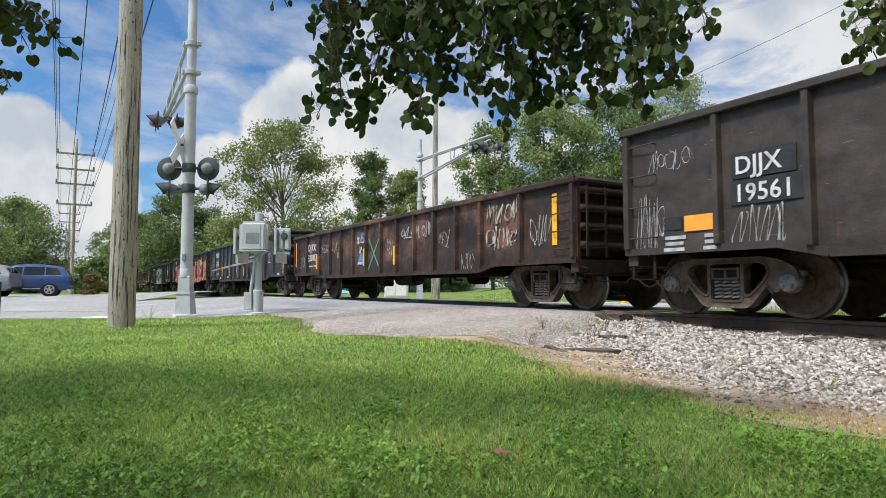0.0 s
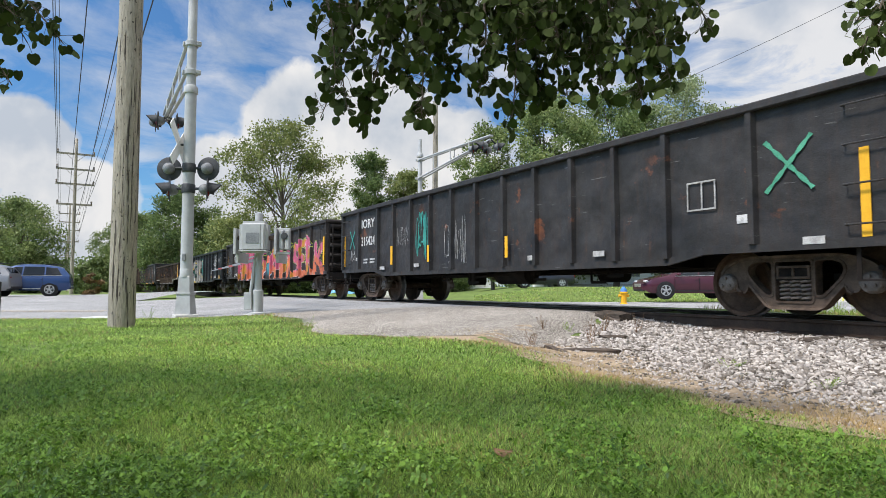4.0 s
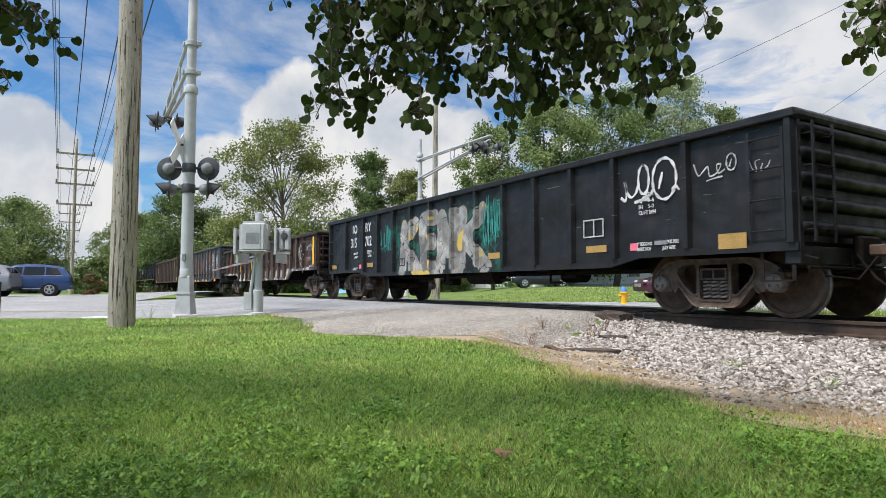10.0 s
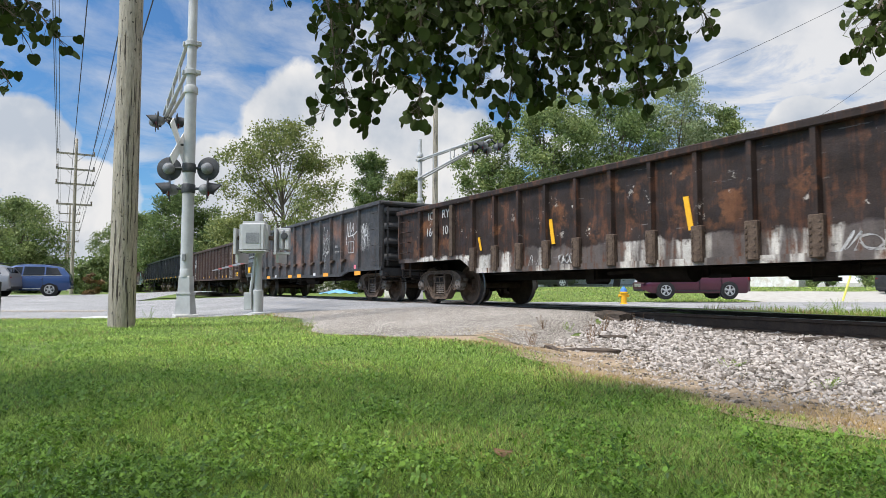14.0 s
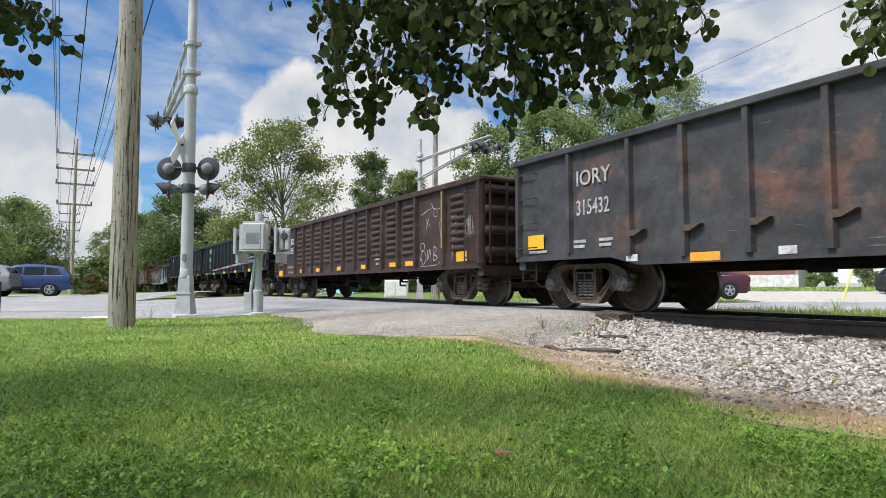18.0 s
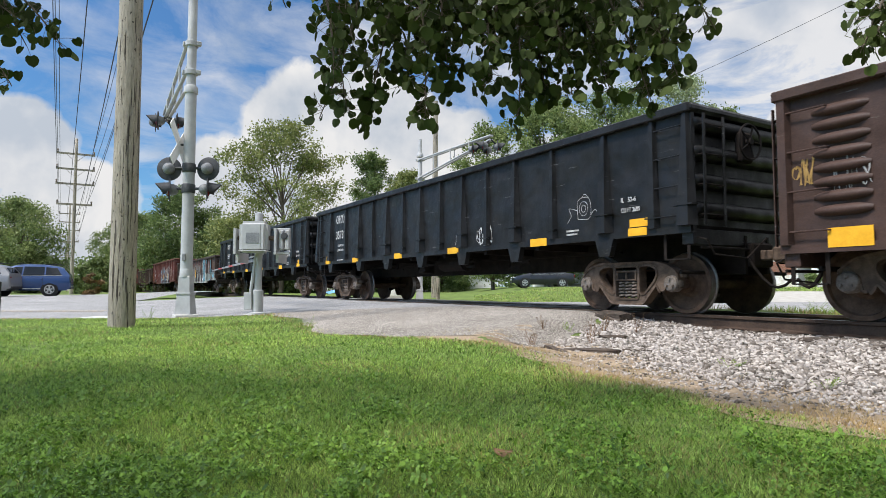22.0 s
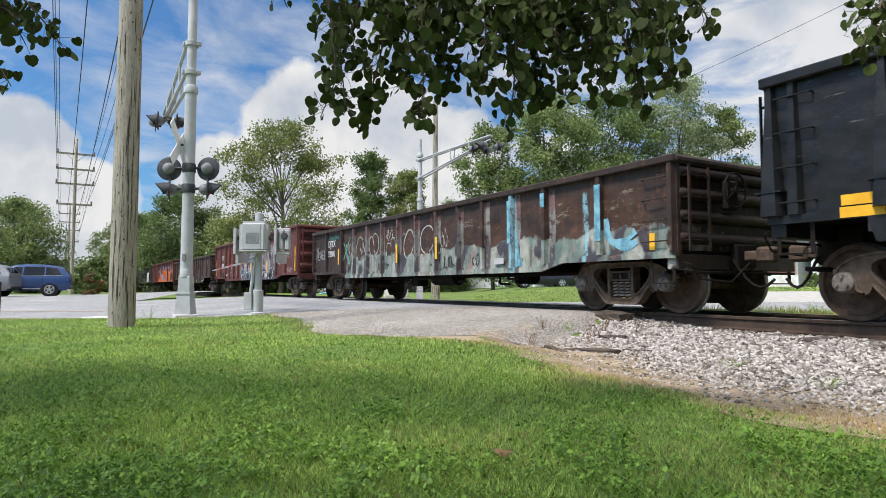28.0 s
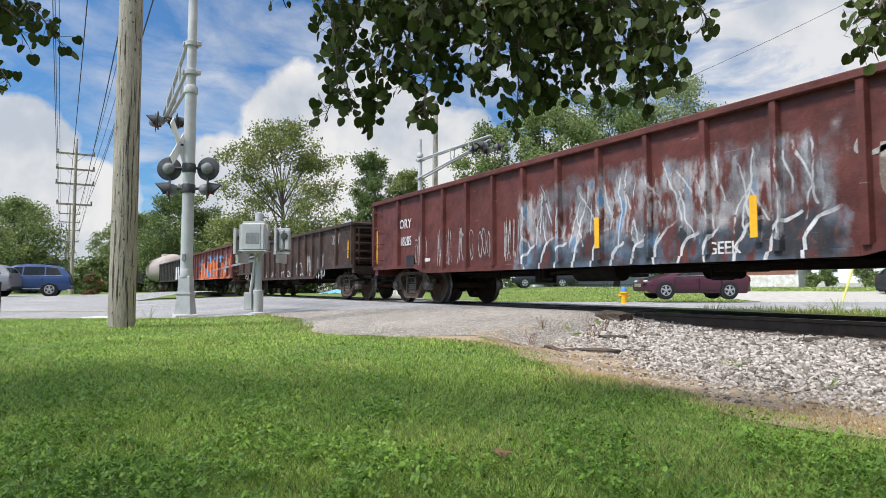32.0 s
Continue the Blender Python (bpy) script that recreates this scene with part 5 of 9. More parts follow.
    part("grille", box(B(), h - 0.12, h + 0.012, -0.45, 0.45, base + 0.26, base + 0.42, 0.02), M["alloy"], c)
    part("rear_bumper", box(B(), -h - 0.02, -h + 0.15, -W / 2 * 0.82, W / 2 * 0.82, base + 0.08, base + 0.24, 0.03), M["black"] if suv else mat, c)
    return c


parked_car("dark red sedan parked beyond the crossing", at_px(1220, 27.6, -0.06), ALONG + 180, car_paint("dark_red_car_paint", (0.07, 0.013, 0.026)), False, 4.62)
parked_car("blue sport utility car with roof rails in a lot", at_px(40, 35.5, -0.09), AHEAD_DEG + 116, car_paint("blue_car_paint", (0.014, 0.05, 0.16)), True, 4.95)
parked_car("grey sport utility car parked beside the blue one", at_px(-58, 33.5, -0.09), AHEAD_DEG + 104, car_paint("grey_car_paint", (0.2, 0.2, 0.205)), True, 4.8)
parked_car("dark sedan parked far beyond the crossing", foot_at(959, 46, 0.0), ALONG + 180, car_paint("black_car_paint", (0.02, 0.022, 0.028)), False, 4.6)
parked_car("black sport utility car by the white house", at_px(1643, 34, -0.15), ALONG, M["black"], True, 4.8)

# ---- houses and paved ground beyond ----
M["siding"] = worn("white_house_siding", (0.72, 0.73, 0.74), (0.82, 0.82, 0.82), 0.8, 0, 1.5, 30, 0.1, grain=0.1)
M["drive"] = worn("pale_driveway_concrete", (0.33, 0.31, 0.27), (0.43, 0.41, 0.37), 0.9, 0, 3, 40, 0.3, grain=0.3)
M["guard"] = worn("faded_yellow_plastic", (0.55, 0.5, 0.1), (0.65, 0.6, 0.16), 0.5, 0, 4, 40, 0.05, grain=0.1)
M["pale_stone"] = worn("pale_patchy_stone", (0.52, 0.46, 0.38), (0.74, 0.73, 0.7), 0.9, 0, 2.2, 20, 0.3)
M["brick"] = worn("red_brown_brick", (0.2, 0.09, 0.06), (0.32, 0.15, 0.1), 0.9, 0, 7, 40, 0.4)
M["mortar"] = worn("grey_mortar", (0.35, 0.33, 0.3), (0.45, 0.43, 0.4), 0.95, 0, 7, 40, 0.3)
M["shingle"] = worn("grey_roof_shingle", (0.1, 0.1, 0.105), (0.17, 0.165, 0.16), 0.95, 0, 3, 30, 0.4)


def house(label, px, ahead, width, depth, wall, eaves, ridge, mat, windows, boards=True, yaw=None):
    p = foot_at(px, ahead, -0.05)
    hs = thing("house", label, "house", "houses beyond the track", Matrix.Translation(p) @ Matrix.Rotation(radians(AHEAD_DEG - 90 if yaw is None else yaw), 4, "Z"))
    w, d = width / 2, depth
    part("wall", box(B(), -w, w, 0, d, 0, eaves), mat, hs)
    bm = prism(B(), [(-0.4, eaves - 0.1), (d / 2, ridge), (d + 0.4, eaves - 0.1), (d / 2, ridge - 0.25)], -w - 0.4, w + 0.4)
    bm.transform(Matrix(((0, 1, 0, 0), (1, 0, 0, 0), (0, 0, 1, 0), (0, 0, 0, 1))))
    bmesh.ops.recalc_face_normals(bm, faces=bm.faces)
    part("roof", bm, M["shingle"], hs)
    for s in (-1, 1):
        g = prism(B(), [(0.05, eaves - 0.02), (d - 0.05, eaves - 0.02), (d / 2, ridge - 0.22)], -0.05, 0.05)
        g.transform(Matrix.Translation((s * (w - 0.1), 0, 0)) @ Matrix(((0, 1, 0, 0), (1, 0, 0, 0), (0, 0, 1, 0), (0, 0, 0, 1))))
        bmesh.ops.recalc_face_normals(g, faces=g.faces)
        part("gable", g, mat, hs)
    part("footing", box(B(), -w - 0.02, w + 0.02, -0.03, 0.1, -0.1, 0.35), M["conc"], hs)
    if boards:
        me = mesh_of("siding_board", prism(B(), [(-0.004, 0), (-0.022, 0.0), (-0.006, 0.2), (0, 0.2)], -w, w), mat)
        for k in range(int((eaves - 0.35) / 0.2)):
            b = part("siding_board", me, None, hs)
            b.matrix_local = Matrix.Translation((0, 0, 0.35 + 0.2 * k)) @ Matrix(((0, 1, 0, 0), (1, 0, 0, 0), (0, 0, 1, 0), (0, 0, 0, 1)))
    for x, z, ww, hh in windows:
        f = part("window", box(B(), x - ww / 2, x + ww / 2, -0.05, 0.02, z, z + hh, 0.01), M["white"], hs)
        part("pane", box(B(), x - ww / 2 + 0.07, x + ww / 2 - 0.07, -0.058, -0.04, z + 0.07, z + hh / 2 - 0.02), M["glass_dark"], f)
        part("pane", box(B(), x - ww / 2 + 0.07, x + ww / 2 - 0.07, -0.062, -0.04, z + hh / 2 + 0.02, z + hh - 0.07), M["glass_dark"], f)
    return hs


house("white-sided house with hedges before it", 1528, 44, 7.5, 8, None, 2.9, 5.2, M["siding"], [(-2.2, 1.1, 1.0, 1.4), (0.2, 1.1, 1.1, 1.4), (2.4, 1.1, 1.0, 1.4)], yaw=-4)
bh = house("low brick house with a pale base", 1334, 51, 7.5, 8, None, 3.7, 5.6, M["mortar"], [(-2.0, 2.35, 1.3, 1.1), (2.0, 2.35, 1.3, 1.1)], boards=False, yaw=-4)
house("long low white building far beyond", 690, 78, 26, 10, None, 2.6, 3.4, M["siding"], [(-9, 1, 1.5, 1), (-3, 1, 1.5, 1), (3, 1, 1.5, 1), (9, 1, 1.5, 1)], boards=False)
house("pale house beyond the grass", 1060, 62, 11, 8, None, 2.7, 4.8, M["siding"], [(-3.5, 1, 1.2, 1.3), (0, 1, 1.2, 1.3), (3.5, 1, 1.2, 1.3)], boards=False)
part("base_wall", box(B(), -3.8, 3.8, -0.06, 0.02, 0, 1.0, 0.01), M["pale_stone"], bh, "pale stone base wall")
BRICK = mesh_of("brick", box(B(), -0.1, 0.1, -0.02, 0.02, -0.034, 0.034), M["brick"])
for row in range(12):
    for k in range(24):
        b = part("brick", BRICK, None, bh)
        b.location = (-3.55 + (k + 0.5 * (row % 2)) * 0.3, -0.012, 1.05 + row * 0.085)
        b.scale = (1.4, 1, 1)


def hedge(px, ahead, w, h, seed):
    p = foot_at(px, ahead)
    t = thing("hedge", "clipped round green hedge by the house", "hedge", "hedges by the house", Matrix.Translation(p))
    bm = B()
    for k in range(5):
        limb_mesh(bm, (0, 0, -0.1), (random.uniform(-w, w) * 0.3, random.uniform(-w, w) * 0.3, h * 0.7), 0.03, 0.01, 0.1, 3, 5)
    part("stems", bm, M["bark"], t)
    cs = [(random.uniform(-1, 1) * w * 0.3, random.uniform(-1, 1) * w * 0.3, z) for z in np.linspace(h * 0.15, h * 0.8, 10)]
    V, F = leaf_cloud(cs, [w * 0.36] * 10, 4200, 0.065, seed)
    part("crown", raw_mesh("crown", V, F, M["leaf_mid"]), None, t)


for px, w, h, sd in ((1439, 0.75, 1.0, 1), (1462, 1.0, 2.0, 2), (1530, 1.25, 2.1, 3), (1560, 0.8, 1.0, 4)):
    hedge(px, 42.5, w, h, sd)


def flat_patch(name, aside, ahead, lift, material, label, cat="pavement"):
    o = road_strip(name, aside, ahead, lift, material, label, 0.8, lambda x, y: land(x, y))
    o["category"] = cat
    return o


flat_patch("pavement", (14.6, 26), (ROAD_FAR + 0.05, 36), 0.03, M["drive"], "pale concrete driveway by the parked car")
road_strip("parking_lot", (-45, -14), (ROAD_FAR - 0.02, 42), 0.004, M["asphalt"], "grey asphalt parking lot", 0.8, lambda x, y: np.maximum(land(x, y) + 0.03 * ease(ahead_of(x, y), 28.6, 30), road_height(x, y) + 0.15 * ease(ahead_of(x, y), 28.4, 33)))["category"] = "parking lot"


def tarp():
    xs, ys = np.linspace(-1.6, 1.6, 24), np.linspace(-0.8, 0.8, 12)
    p = foot_at(600, 55)
    V, F = sheet(xs, ys, lambda x, y: 0.35 * np.exp(-(x / 1.1) ** 2 - (y / 0.6) ** 2) + 0.05 * np.sin(x * 7) * np.sin(y * 9) + 0.05)
    m = worn("blue_tarp", (0.12, 0.32, 0.55), (0.2, 0.42, 0.65), 0.5, 0, 4, 30, 0.3)
    o = tagged(new("tarp", raw_mesh("tarp", V, F, m, True)), "crumpled pale blue tarp on the grass", "tarp")
    o.matrix_world = Matrix.Translation(p) @ Matrix.Rotation(radians(AHEAD_DEG - 90), 4, "Z")


tarp()

# yellow plastic guard on a guy cable
gf = foot_at(1489, 29.5)
guard = thing("guy_cable", "guy cable with a faded yellow plastic guard", "cable", "", Matrix.Translation(gf))
d = (ASIDE * 0.35 + Vector((0, 0, 1))).normalized()
part("guard", rod(B(), d * -0.05, d * 2.1, 0.05, 8), M["guard"], guard, "faded yellow plastic guard")
part("cable", rod(B(), d * 2.0, d * 14.0, 0.006, 5), M["wire"], guard)


# ---- the tree over the camera ----
M["leaf_near"] = foliage("heart_shaped_leaves", (0.03, 0.045, 0.012), (0.06, 0.09, 0.02), 0.12, 0.85)
SWAYING = []


def heart_leaves(P, size, seed, droop=0.9):
    """Heart-shaped leaves, hanging tip down, each folded a little along its rib."""
    r = np.random.default_rng(seed)
    n = len(P)
    shape = np.array([(0, 0.0), (0.25, 0.1), (0.5, -0.06), (0.56, -0.38), (0.38, -0.74), (0.0, -0.98), (-0.38, -0.74), (-0.56, -0.38), (-0.5, -0.06), (-0.25, 0.1)])
    down = np.stack([r.normal(0, 0.45, n), r.normal(0, 0.45, n), -np.ones(n) * droop - 0.1 * r.random(n)], -1)
    down /= np.linalg.norm(down, axis=1)[:, None]
    out = r.normal(size=(n, 3))
    side = np.cross(down, out)
    side /= np.linalg.norm(side, axis=1)[:, None]
    norm = np.cross(side, down)
    s = (size * r.uniform(0.65, 1.25, n))[:, None, None]
    fold = np.abs(shape[:, 0])[None, :, None] * r.uniform(0.0, 0.5, n)[:, None, None]
    V = P[:, None] + s * (shape[None, :, :1] * side[:, None] - shape[None, :, 1:] * down[:, None] + fold * norm[:, None])
    F = (np.arange(n) * 10)[:, None] + np.array([(0, 1, 2, 3, 4, 5), (0, 5, 6, 7, 8, 9)]).reshape(1, 12)
    return V.reshape(-1, 3), F.reshape(-1, 6)


def point_at(px, py, ahead):
    return on_road((px - 784) / 1100 * ahead, ahead, EYE_Z) + Vector((0, 0, ahead * ((441 - py) / 1100 + math.tan(TILT))))


crown_tree = thing("overhanging_tree", "broadleaf tree with drooping heart-shaped leaves over the lawn", "tree", "", Matrix.Translation((2.2, -2.2, -0.25)))
ORIGIN = Vector((2.2, -2.2, -0.25))
random.seed(4)
bm = B()
limb_mesh(bm, (0, 0, -0.1), (-0.15, 0.1, 3.4), 0.24, 0.17, 0.03, 6, 12)
part("trunk", bm, M["bark"], crown_tree, smooth=60)
HUBS = {"main": point_at(900, -260, 3.1), "left": point_at(-60, -170, 3.2), "right": point_at(1680, -140, 3.0)}
for k, (key, hub) in enumerate(HUBS.items()):
    bm = B()
    limb_mesh(bm, (-0.15, 0.1, 2.6 + 0.3 * k), hub - ORIGIN, 0.035, 0.014, 0.06, 7, 8)
    part("limb", bm, M["bark"], crown_tree, smooth=60)

# twigs: start and end in picture steps, distance, number of leaves
TWIGS = [("main", (560, -60), (585, 125), 3.0, 30), ("main", (640, -80), (560, 205), 3.1, 46), ("main", (600, -60), (610, 195), 3.2, 60), ("main", (700, -80), (640, 205), 3.0, 80), ("main", (720, -80), (700, 150), 3.3, 70),
         ("main", (735, -80), (745, 196), 2.9, 75), ("main", (780, -90), (790, 160), 3.2, 80), ("main", (840, -90), (850, 150), 3.0, 90), ("main", (880, -90), (905, 205), 3.1, 80), ("main", (930, -90), (960, 170), 3.3, 90),
         ("main", (960, -90), (1010, 165), 3.0, 90), ("main", (1000, -90), (1085, 175), 3.1, 90), ("main", (1040, -90), (1150, 170), 2.9, 90), ("main", (1080, -90), (1200, 130), 3.0, 85), ("main", (1120, -90), (1170, 80), 3.3, 70),
         ("main", (1150, -100), (1205, 50), 3.1, 40), ("main", (1190, -100), (1275, 45), 3.0, 34), ("main", (820, -80), (760, 90), 3.4, 80), ("main", (900, -80), (1000, 90), 3.4, 90), ("main", (1060, -80), (1080, 110), 3.4, 90),
         ("main", (660, -80), (690, 60), 3.4, 70), ("main", (800, -60), (830, 60), 3.5, 80), ("main", (960, -60), (940, 60), 3.5, 80), ("main", (1100, -60), (1060, 50), 3.5, 70), ("main", (460, -100), (500, 2), 3.1, 10),
         ("main", (640, -60), (600, 40), 3.2, 40), ("main", (700, -60), (760, 40), 3.1, 60), ("main", (880, -60), (880, 40), 3.1, 60), ("main", (1000, -60), (1020, 50), 3.1, 60),
         ("left", (-40, -60), (30, 70), 3.1, 34), ("left", (-30, -60), (95, 72), 3.2, 26), ("left", (-60, -40), (10, 20), 3.0, 30), ("left", (-80, 60), (6, 148), 3.2, 8),
         ("right", (1600, -50), (1535, 85), 2.9, 30), ("right", (1620, -30), (1555, 70), 3.0, 30), ("right", (1580, -60), (1530, 30), 3.1, 18)]


def twig(key, a, b, far, count, seed):
    """One drooping twig with its leaves, hinged at its upper end."""
    r = np.random.default_rng(seed)
    random.seed(seed)
    p, q = point_at(*a, far), point_at(*b, far + random.uniform(-0.15, 0.15))
    bm = B()
    pts = limb_mesh(bm, (0, 0, 0), q - p, 0.008, 0.0025, 0.07, 8, 5)
    hub = HUBS[key]
    limb_mesh(bm, (0, 0, 0), (hub - p) * 0.98, 0.009, 0.014, 0.05, 4, 5)
    at, span = [], (q - p).length
    for k in range(int(count * 1.4)):
        u = random.random() ** 0.8
        i = min(int(u * 8), 7)
        c = pts[i].lerp(pts[i + 1], u * 8 - i)
        off = Vector(r.normal(0, 1, 3))
        reach = (0.05 + 0.1 * random.random()) * (1.25 - 0.6 * u)
        leaf = c + off.normalized() * reach
        limb_mesh(bm, c, leaf, 0.0016, 0.0012, 0.1, 2, 3)
        at.append(leaf)
    t = part("twig", bm, M["bark"], crown_tree)
    t.location = p - ORIGIN
    V, F = heart_leaves(np.array(at), 0.051, seed)
    part("leaves", raw_mesh("leaves", V, F, M["leaf_near"]), None, t)
    SWAYING.append((t, p - ORIGIN, seed, key))


for i, (key, a, b, far, count) in enumerate(TWIGS):
    twig(key, a, b, far, count, 100 + i)

# the crown's unseen rest, over and behind the camera, added to shade the lawn
cs, rs = [], []
random.seed(9)
for k in range(150):
    c = Vector((random.uniform(-5.5, 5.0), random.uniform(-7.5, -0.2), random.uniform(1.9, 6.2)))
    d = ahead_of(c.x, c.y)
    if d > 0.3 and c.z - 0.9 < EYE_Z + d * 0.62:
        continue
    if d > -1.6 and c.z < 3.3:
        continue
    cs.append(c - ORIGIN)
    rs.append(random.uniform(0.6, 1.0))
V, F = leaf_cloud(cs, rs, 24000, 0.09, 77)
part("crown", raw_mesh("crown", V, F, M["leaf_near"]), None, crown_tree)
bm = B()
for c in cs[::5]:
    limb_mesh(bm, (-0.15, 0.1, 3.3), c, 0.035, 0.01, 0.08, 5, 5)
part("limb", bm, M["bark"], crown_tree)
# ---- the train ----
def wheelset_mesh():
    bm = B()
    rod(bm, (0, -1.08, 0), (0, 1.08, 0), 0.08, 12)
    for s in (-1, 1):
        # from the inner face out: flange, tread, rim, dished plate, hub
        prof = [(0.10, 0.64), (0.16, 0.655), (0.36, 0.675), (0.40, 0.668), (0.478, 0.668), (0.487, 0.685), (0.482, 0.70), (0.458, 0.712), (0.452, 0.808), (0.395, 0.812), (0.375, 0.775),
                (0.2, 0.71), (0.15, 0.74), (0.14, 0.80), (0.09, 0.80)]
        start = len(bm.faces)
        lathe(bm, [(r, s * h) for r, h in prof], 36, "Y")
        bm.faces.ensure_lookup_table()
        for f in list(bm.faces)[start:]:
            r = [math.hypot(v.co.x, v.co.z) for v in f.verts]
            if min(r) > 0.45 and max(r) < 0.489:
                f.material_index = 1
    return mesh_of("wheelset", bm, [M["wheel"], M["tread"]], 35)


def rounded(pts, r=0.035, k=3):
    """The outline with its corners rounded."""
    out = []
    n = len(pts)
    for i in range(n):
        p, a, b = Vector(pts[i]), Vector(pts[i - 1]), Vector(pts[(i + 1) % n])
        d0, d1 = min(r, (a - p).length * 0.45), min(r, (b - p).length * 0.45)
        q0, q1 = p + (a - p).normalized() * d0, p + (b - p).normalized() * d1
        for j in range(k + 1):
            t = j / k
            out.append(tuple(q0 * (1 - t) ** 2 + p * 2 * t * (1 - t) + q1 * t * t))
    return out


def side_frame_mesh():
    """The cast side frame of a freight truck: one casting with two windows and the spring opening."""
    half = [(0.0, 0.335), (0.55, 0.33), (0.78, 0.28), (0.93, 0.2), (1.0, 0.12), (1.01, -0.08), (0.97, -0.1), (0.96, 0.06), (0.80, 0.06), (0.765, -0.13), (0.66, -0.14), (0.61, -0.04), (0.37, -0.32), (0.29, -0.355), (0.0, -0.355)]
    outline = rounded(half[1:-1] + [(-x, z) for x, z in half[-2:0:-1]], 0.04)
    win = [(0.275, 0.25), (0.46, 0.255), (0.58, 0.21), (0.6, 0.12), (0.54, 0.02), (0.35, -0.17), (0.275, -0.17)]
    holes = [rounded(win, 0.05), rounded([(-x, z) for x, z in win], 0.05), rounded([(-0.225, 0.245), (0.225, 0.245), (0.225, -0.245), (-0.225, -0.245)], 0.03)]
    bm = B()
    loops = []
    edges = []
    for ring in [outline, *holes]:
        vs = [bm.verts.new((x, -0.075, z)) for x, z in ring]
        loops.append(vs)
        edges += [bm.edges.new((vs[i], vs[(i + 1) % len(vs)])) for i in range(len(vs))]
    bmesh.ops.triangle_fill(bm, edges=edges, use_beauty=True, use_dissolve=False)
    front = list(bm.faces)
    r = bmesh.ops.extrude_face_region(bm, geom=front, use_keep_orig=True)
    for v in r["geom"]:
        if isinstance(v, bmesh.types.BMVert):
            v.co.y = 0.07
    # a raised lip round every edge of the casting
    for ring, inward in ((outline, -1), *((h, 1) for h in holes)):
        m = len(ring)
        a, b = [], []
        cx, cz = sum(p[0] for p in ring) / m, sum(p[1] for p in ring) / m
        for i, (x, z) in enumerate(ring):
            t = (Vector(ring[(i + 1) % m]) - Vector(ring[i - 1]))
            nrm = Vector((-t.y, t.x)).normalized() if t.length > 1e-6 else Vector((0, 0))
            if (Vector((x, z)) + nrm * 0.01 - Vector((cx, cz))).length < (Vector((x, z)) - Vector((cx, cz))).length:
                nrm = -nrm
            w = nrm * 0.03 * inward
            a.append((x, z))
            b.append((x + w.x, z + w.y))
        V = [[bm.verts.new((x, y, z)) for x, z in rr] for rr, y in ((a, -0.075), (a, -0.097), (b, -0.09), (b, -0.0752))]
        for p, q in zip(V, V[1:]):
            for i in range(m):
                bm.faces.new((p[i], p[(i + 1) % m], q[(i + 1) % m], q[i]))
    bmesh.ops.recalc_face_normals(bm, faces=bm.faces)
    return mesh_of("side_frame", bm, M["frame"], 35)


def spring_seat_mesh():
    """The end of the bolster, with two pockets, between the columns of the frame."""
    bm = box(B(), -0.21, 0.21, -0.1, 0.06, 0.02, 0.05, 0.006)
    box(bm, -0.21, 0.21, -0.1, 0.06, 0.155, 0.185, 0.006)
    for x in (-0.195, 0.0, 0.195):
        box(bm, x - 0.014, x + 0.014, -0.098, 0.06, 0.05, 0.155)
    box(bm, -0.2, 0.2, 0.02, 0.05, 0.03, 0.18)
    return mesh_of("bolster_end", bm, M["frame"])


def coil_mesh():
    bm = B()
    rings, seg, minor = 5, 14, 6
    pitch, turns, R, r = 0.052, 5, 0.062, 0.017
    prev = None
    for i in range(turns * seg + 1):
        a = 2 * math.pi * i / seg
        c = Vector((R * math.cos(a), R * math.sin(a), pitch * i / seg))
        out, up = Vector((math.cos(a), math.sin(a), 0)), Vector((0, 0, 1))
        ring = [bm.verts.new(c + r * (math.cos(b) * out + math.sin(b) * up)) for b in [2 * math.pi * k / minor for k in range(minor)]]
        if prev:
            for k in range(minor):
                bm.faces.new((prev[k], prev[(k + 1) % minor], ring[(k + 1) % minor], ring[k]))
        prev = ring
    bmesh.ops.recalc_face_normals(bm, faces=bm.faces)
    return mesh_of("spring", bm, M["spring"], 60)


def cap_mesh():
    bm = B()
    lathe(bm, [(0.085, 0.10), (0.125, 0.10), (0.13, 0.0), (0.12, -0.02), (0.118, -0.05), (0.1, -0.062), (0.045, -0.06)], 20, "Y")
    for k in range(3):
        a = radians(90 + 120 * k)
        rod(bm, (0.065 * math.cos(a), -0.055, 0.065 * math.sin(a)), (0.065 * math.cos(a), -0.088, 0.065 * math.sin(a)), 0.02, 6)
    box(bm, -0.15, 0.15, 0.04, 0.16, 0.09, 0.16, 0.01)
    return mesh_of("bearing", bm, M["cap"], 35)


def bolster_mesh():
    bm = B()
    prism(bm, [(-0.22, 0.03), (0.22, 0.03), (0.25, 0.12), (0.2, 0.2), (-0.2, 0.2), (-0.25, 0.12)], -1.1, 1.1)
    rod(bm, (0, 0, 0.18), (0, 0, 0.3), 0.2, 16)
    for s in (-1, 1):
        box(bm, s * 0.34 - 0.04, s * 0.34 + 0.04, -0.85, 0.85, -0.09, 0.0)
        for y in (-0.75, 0.75):
            box(bm, s * 0.38 - 0.05, s * 0.38 + 0.05, y - 0.07, y + 0.07, -0.16, 0.12, 0.01)
    return mesh_of("bolster", bm, M["under"])


WHEELSET, SIDE_FRAME, COIL, CAP, BOLSTER, SEAT = wheelset_mesh(), side_frame_mesh(), coil_mesh(), cap_mesh(), bolster_mesh(), spring_seat_mesh()
WHEELSETS, CARS = [], []


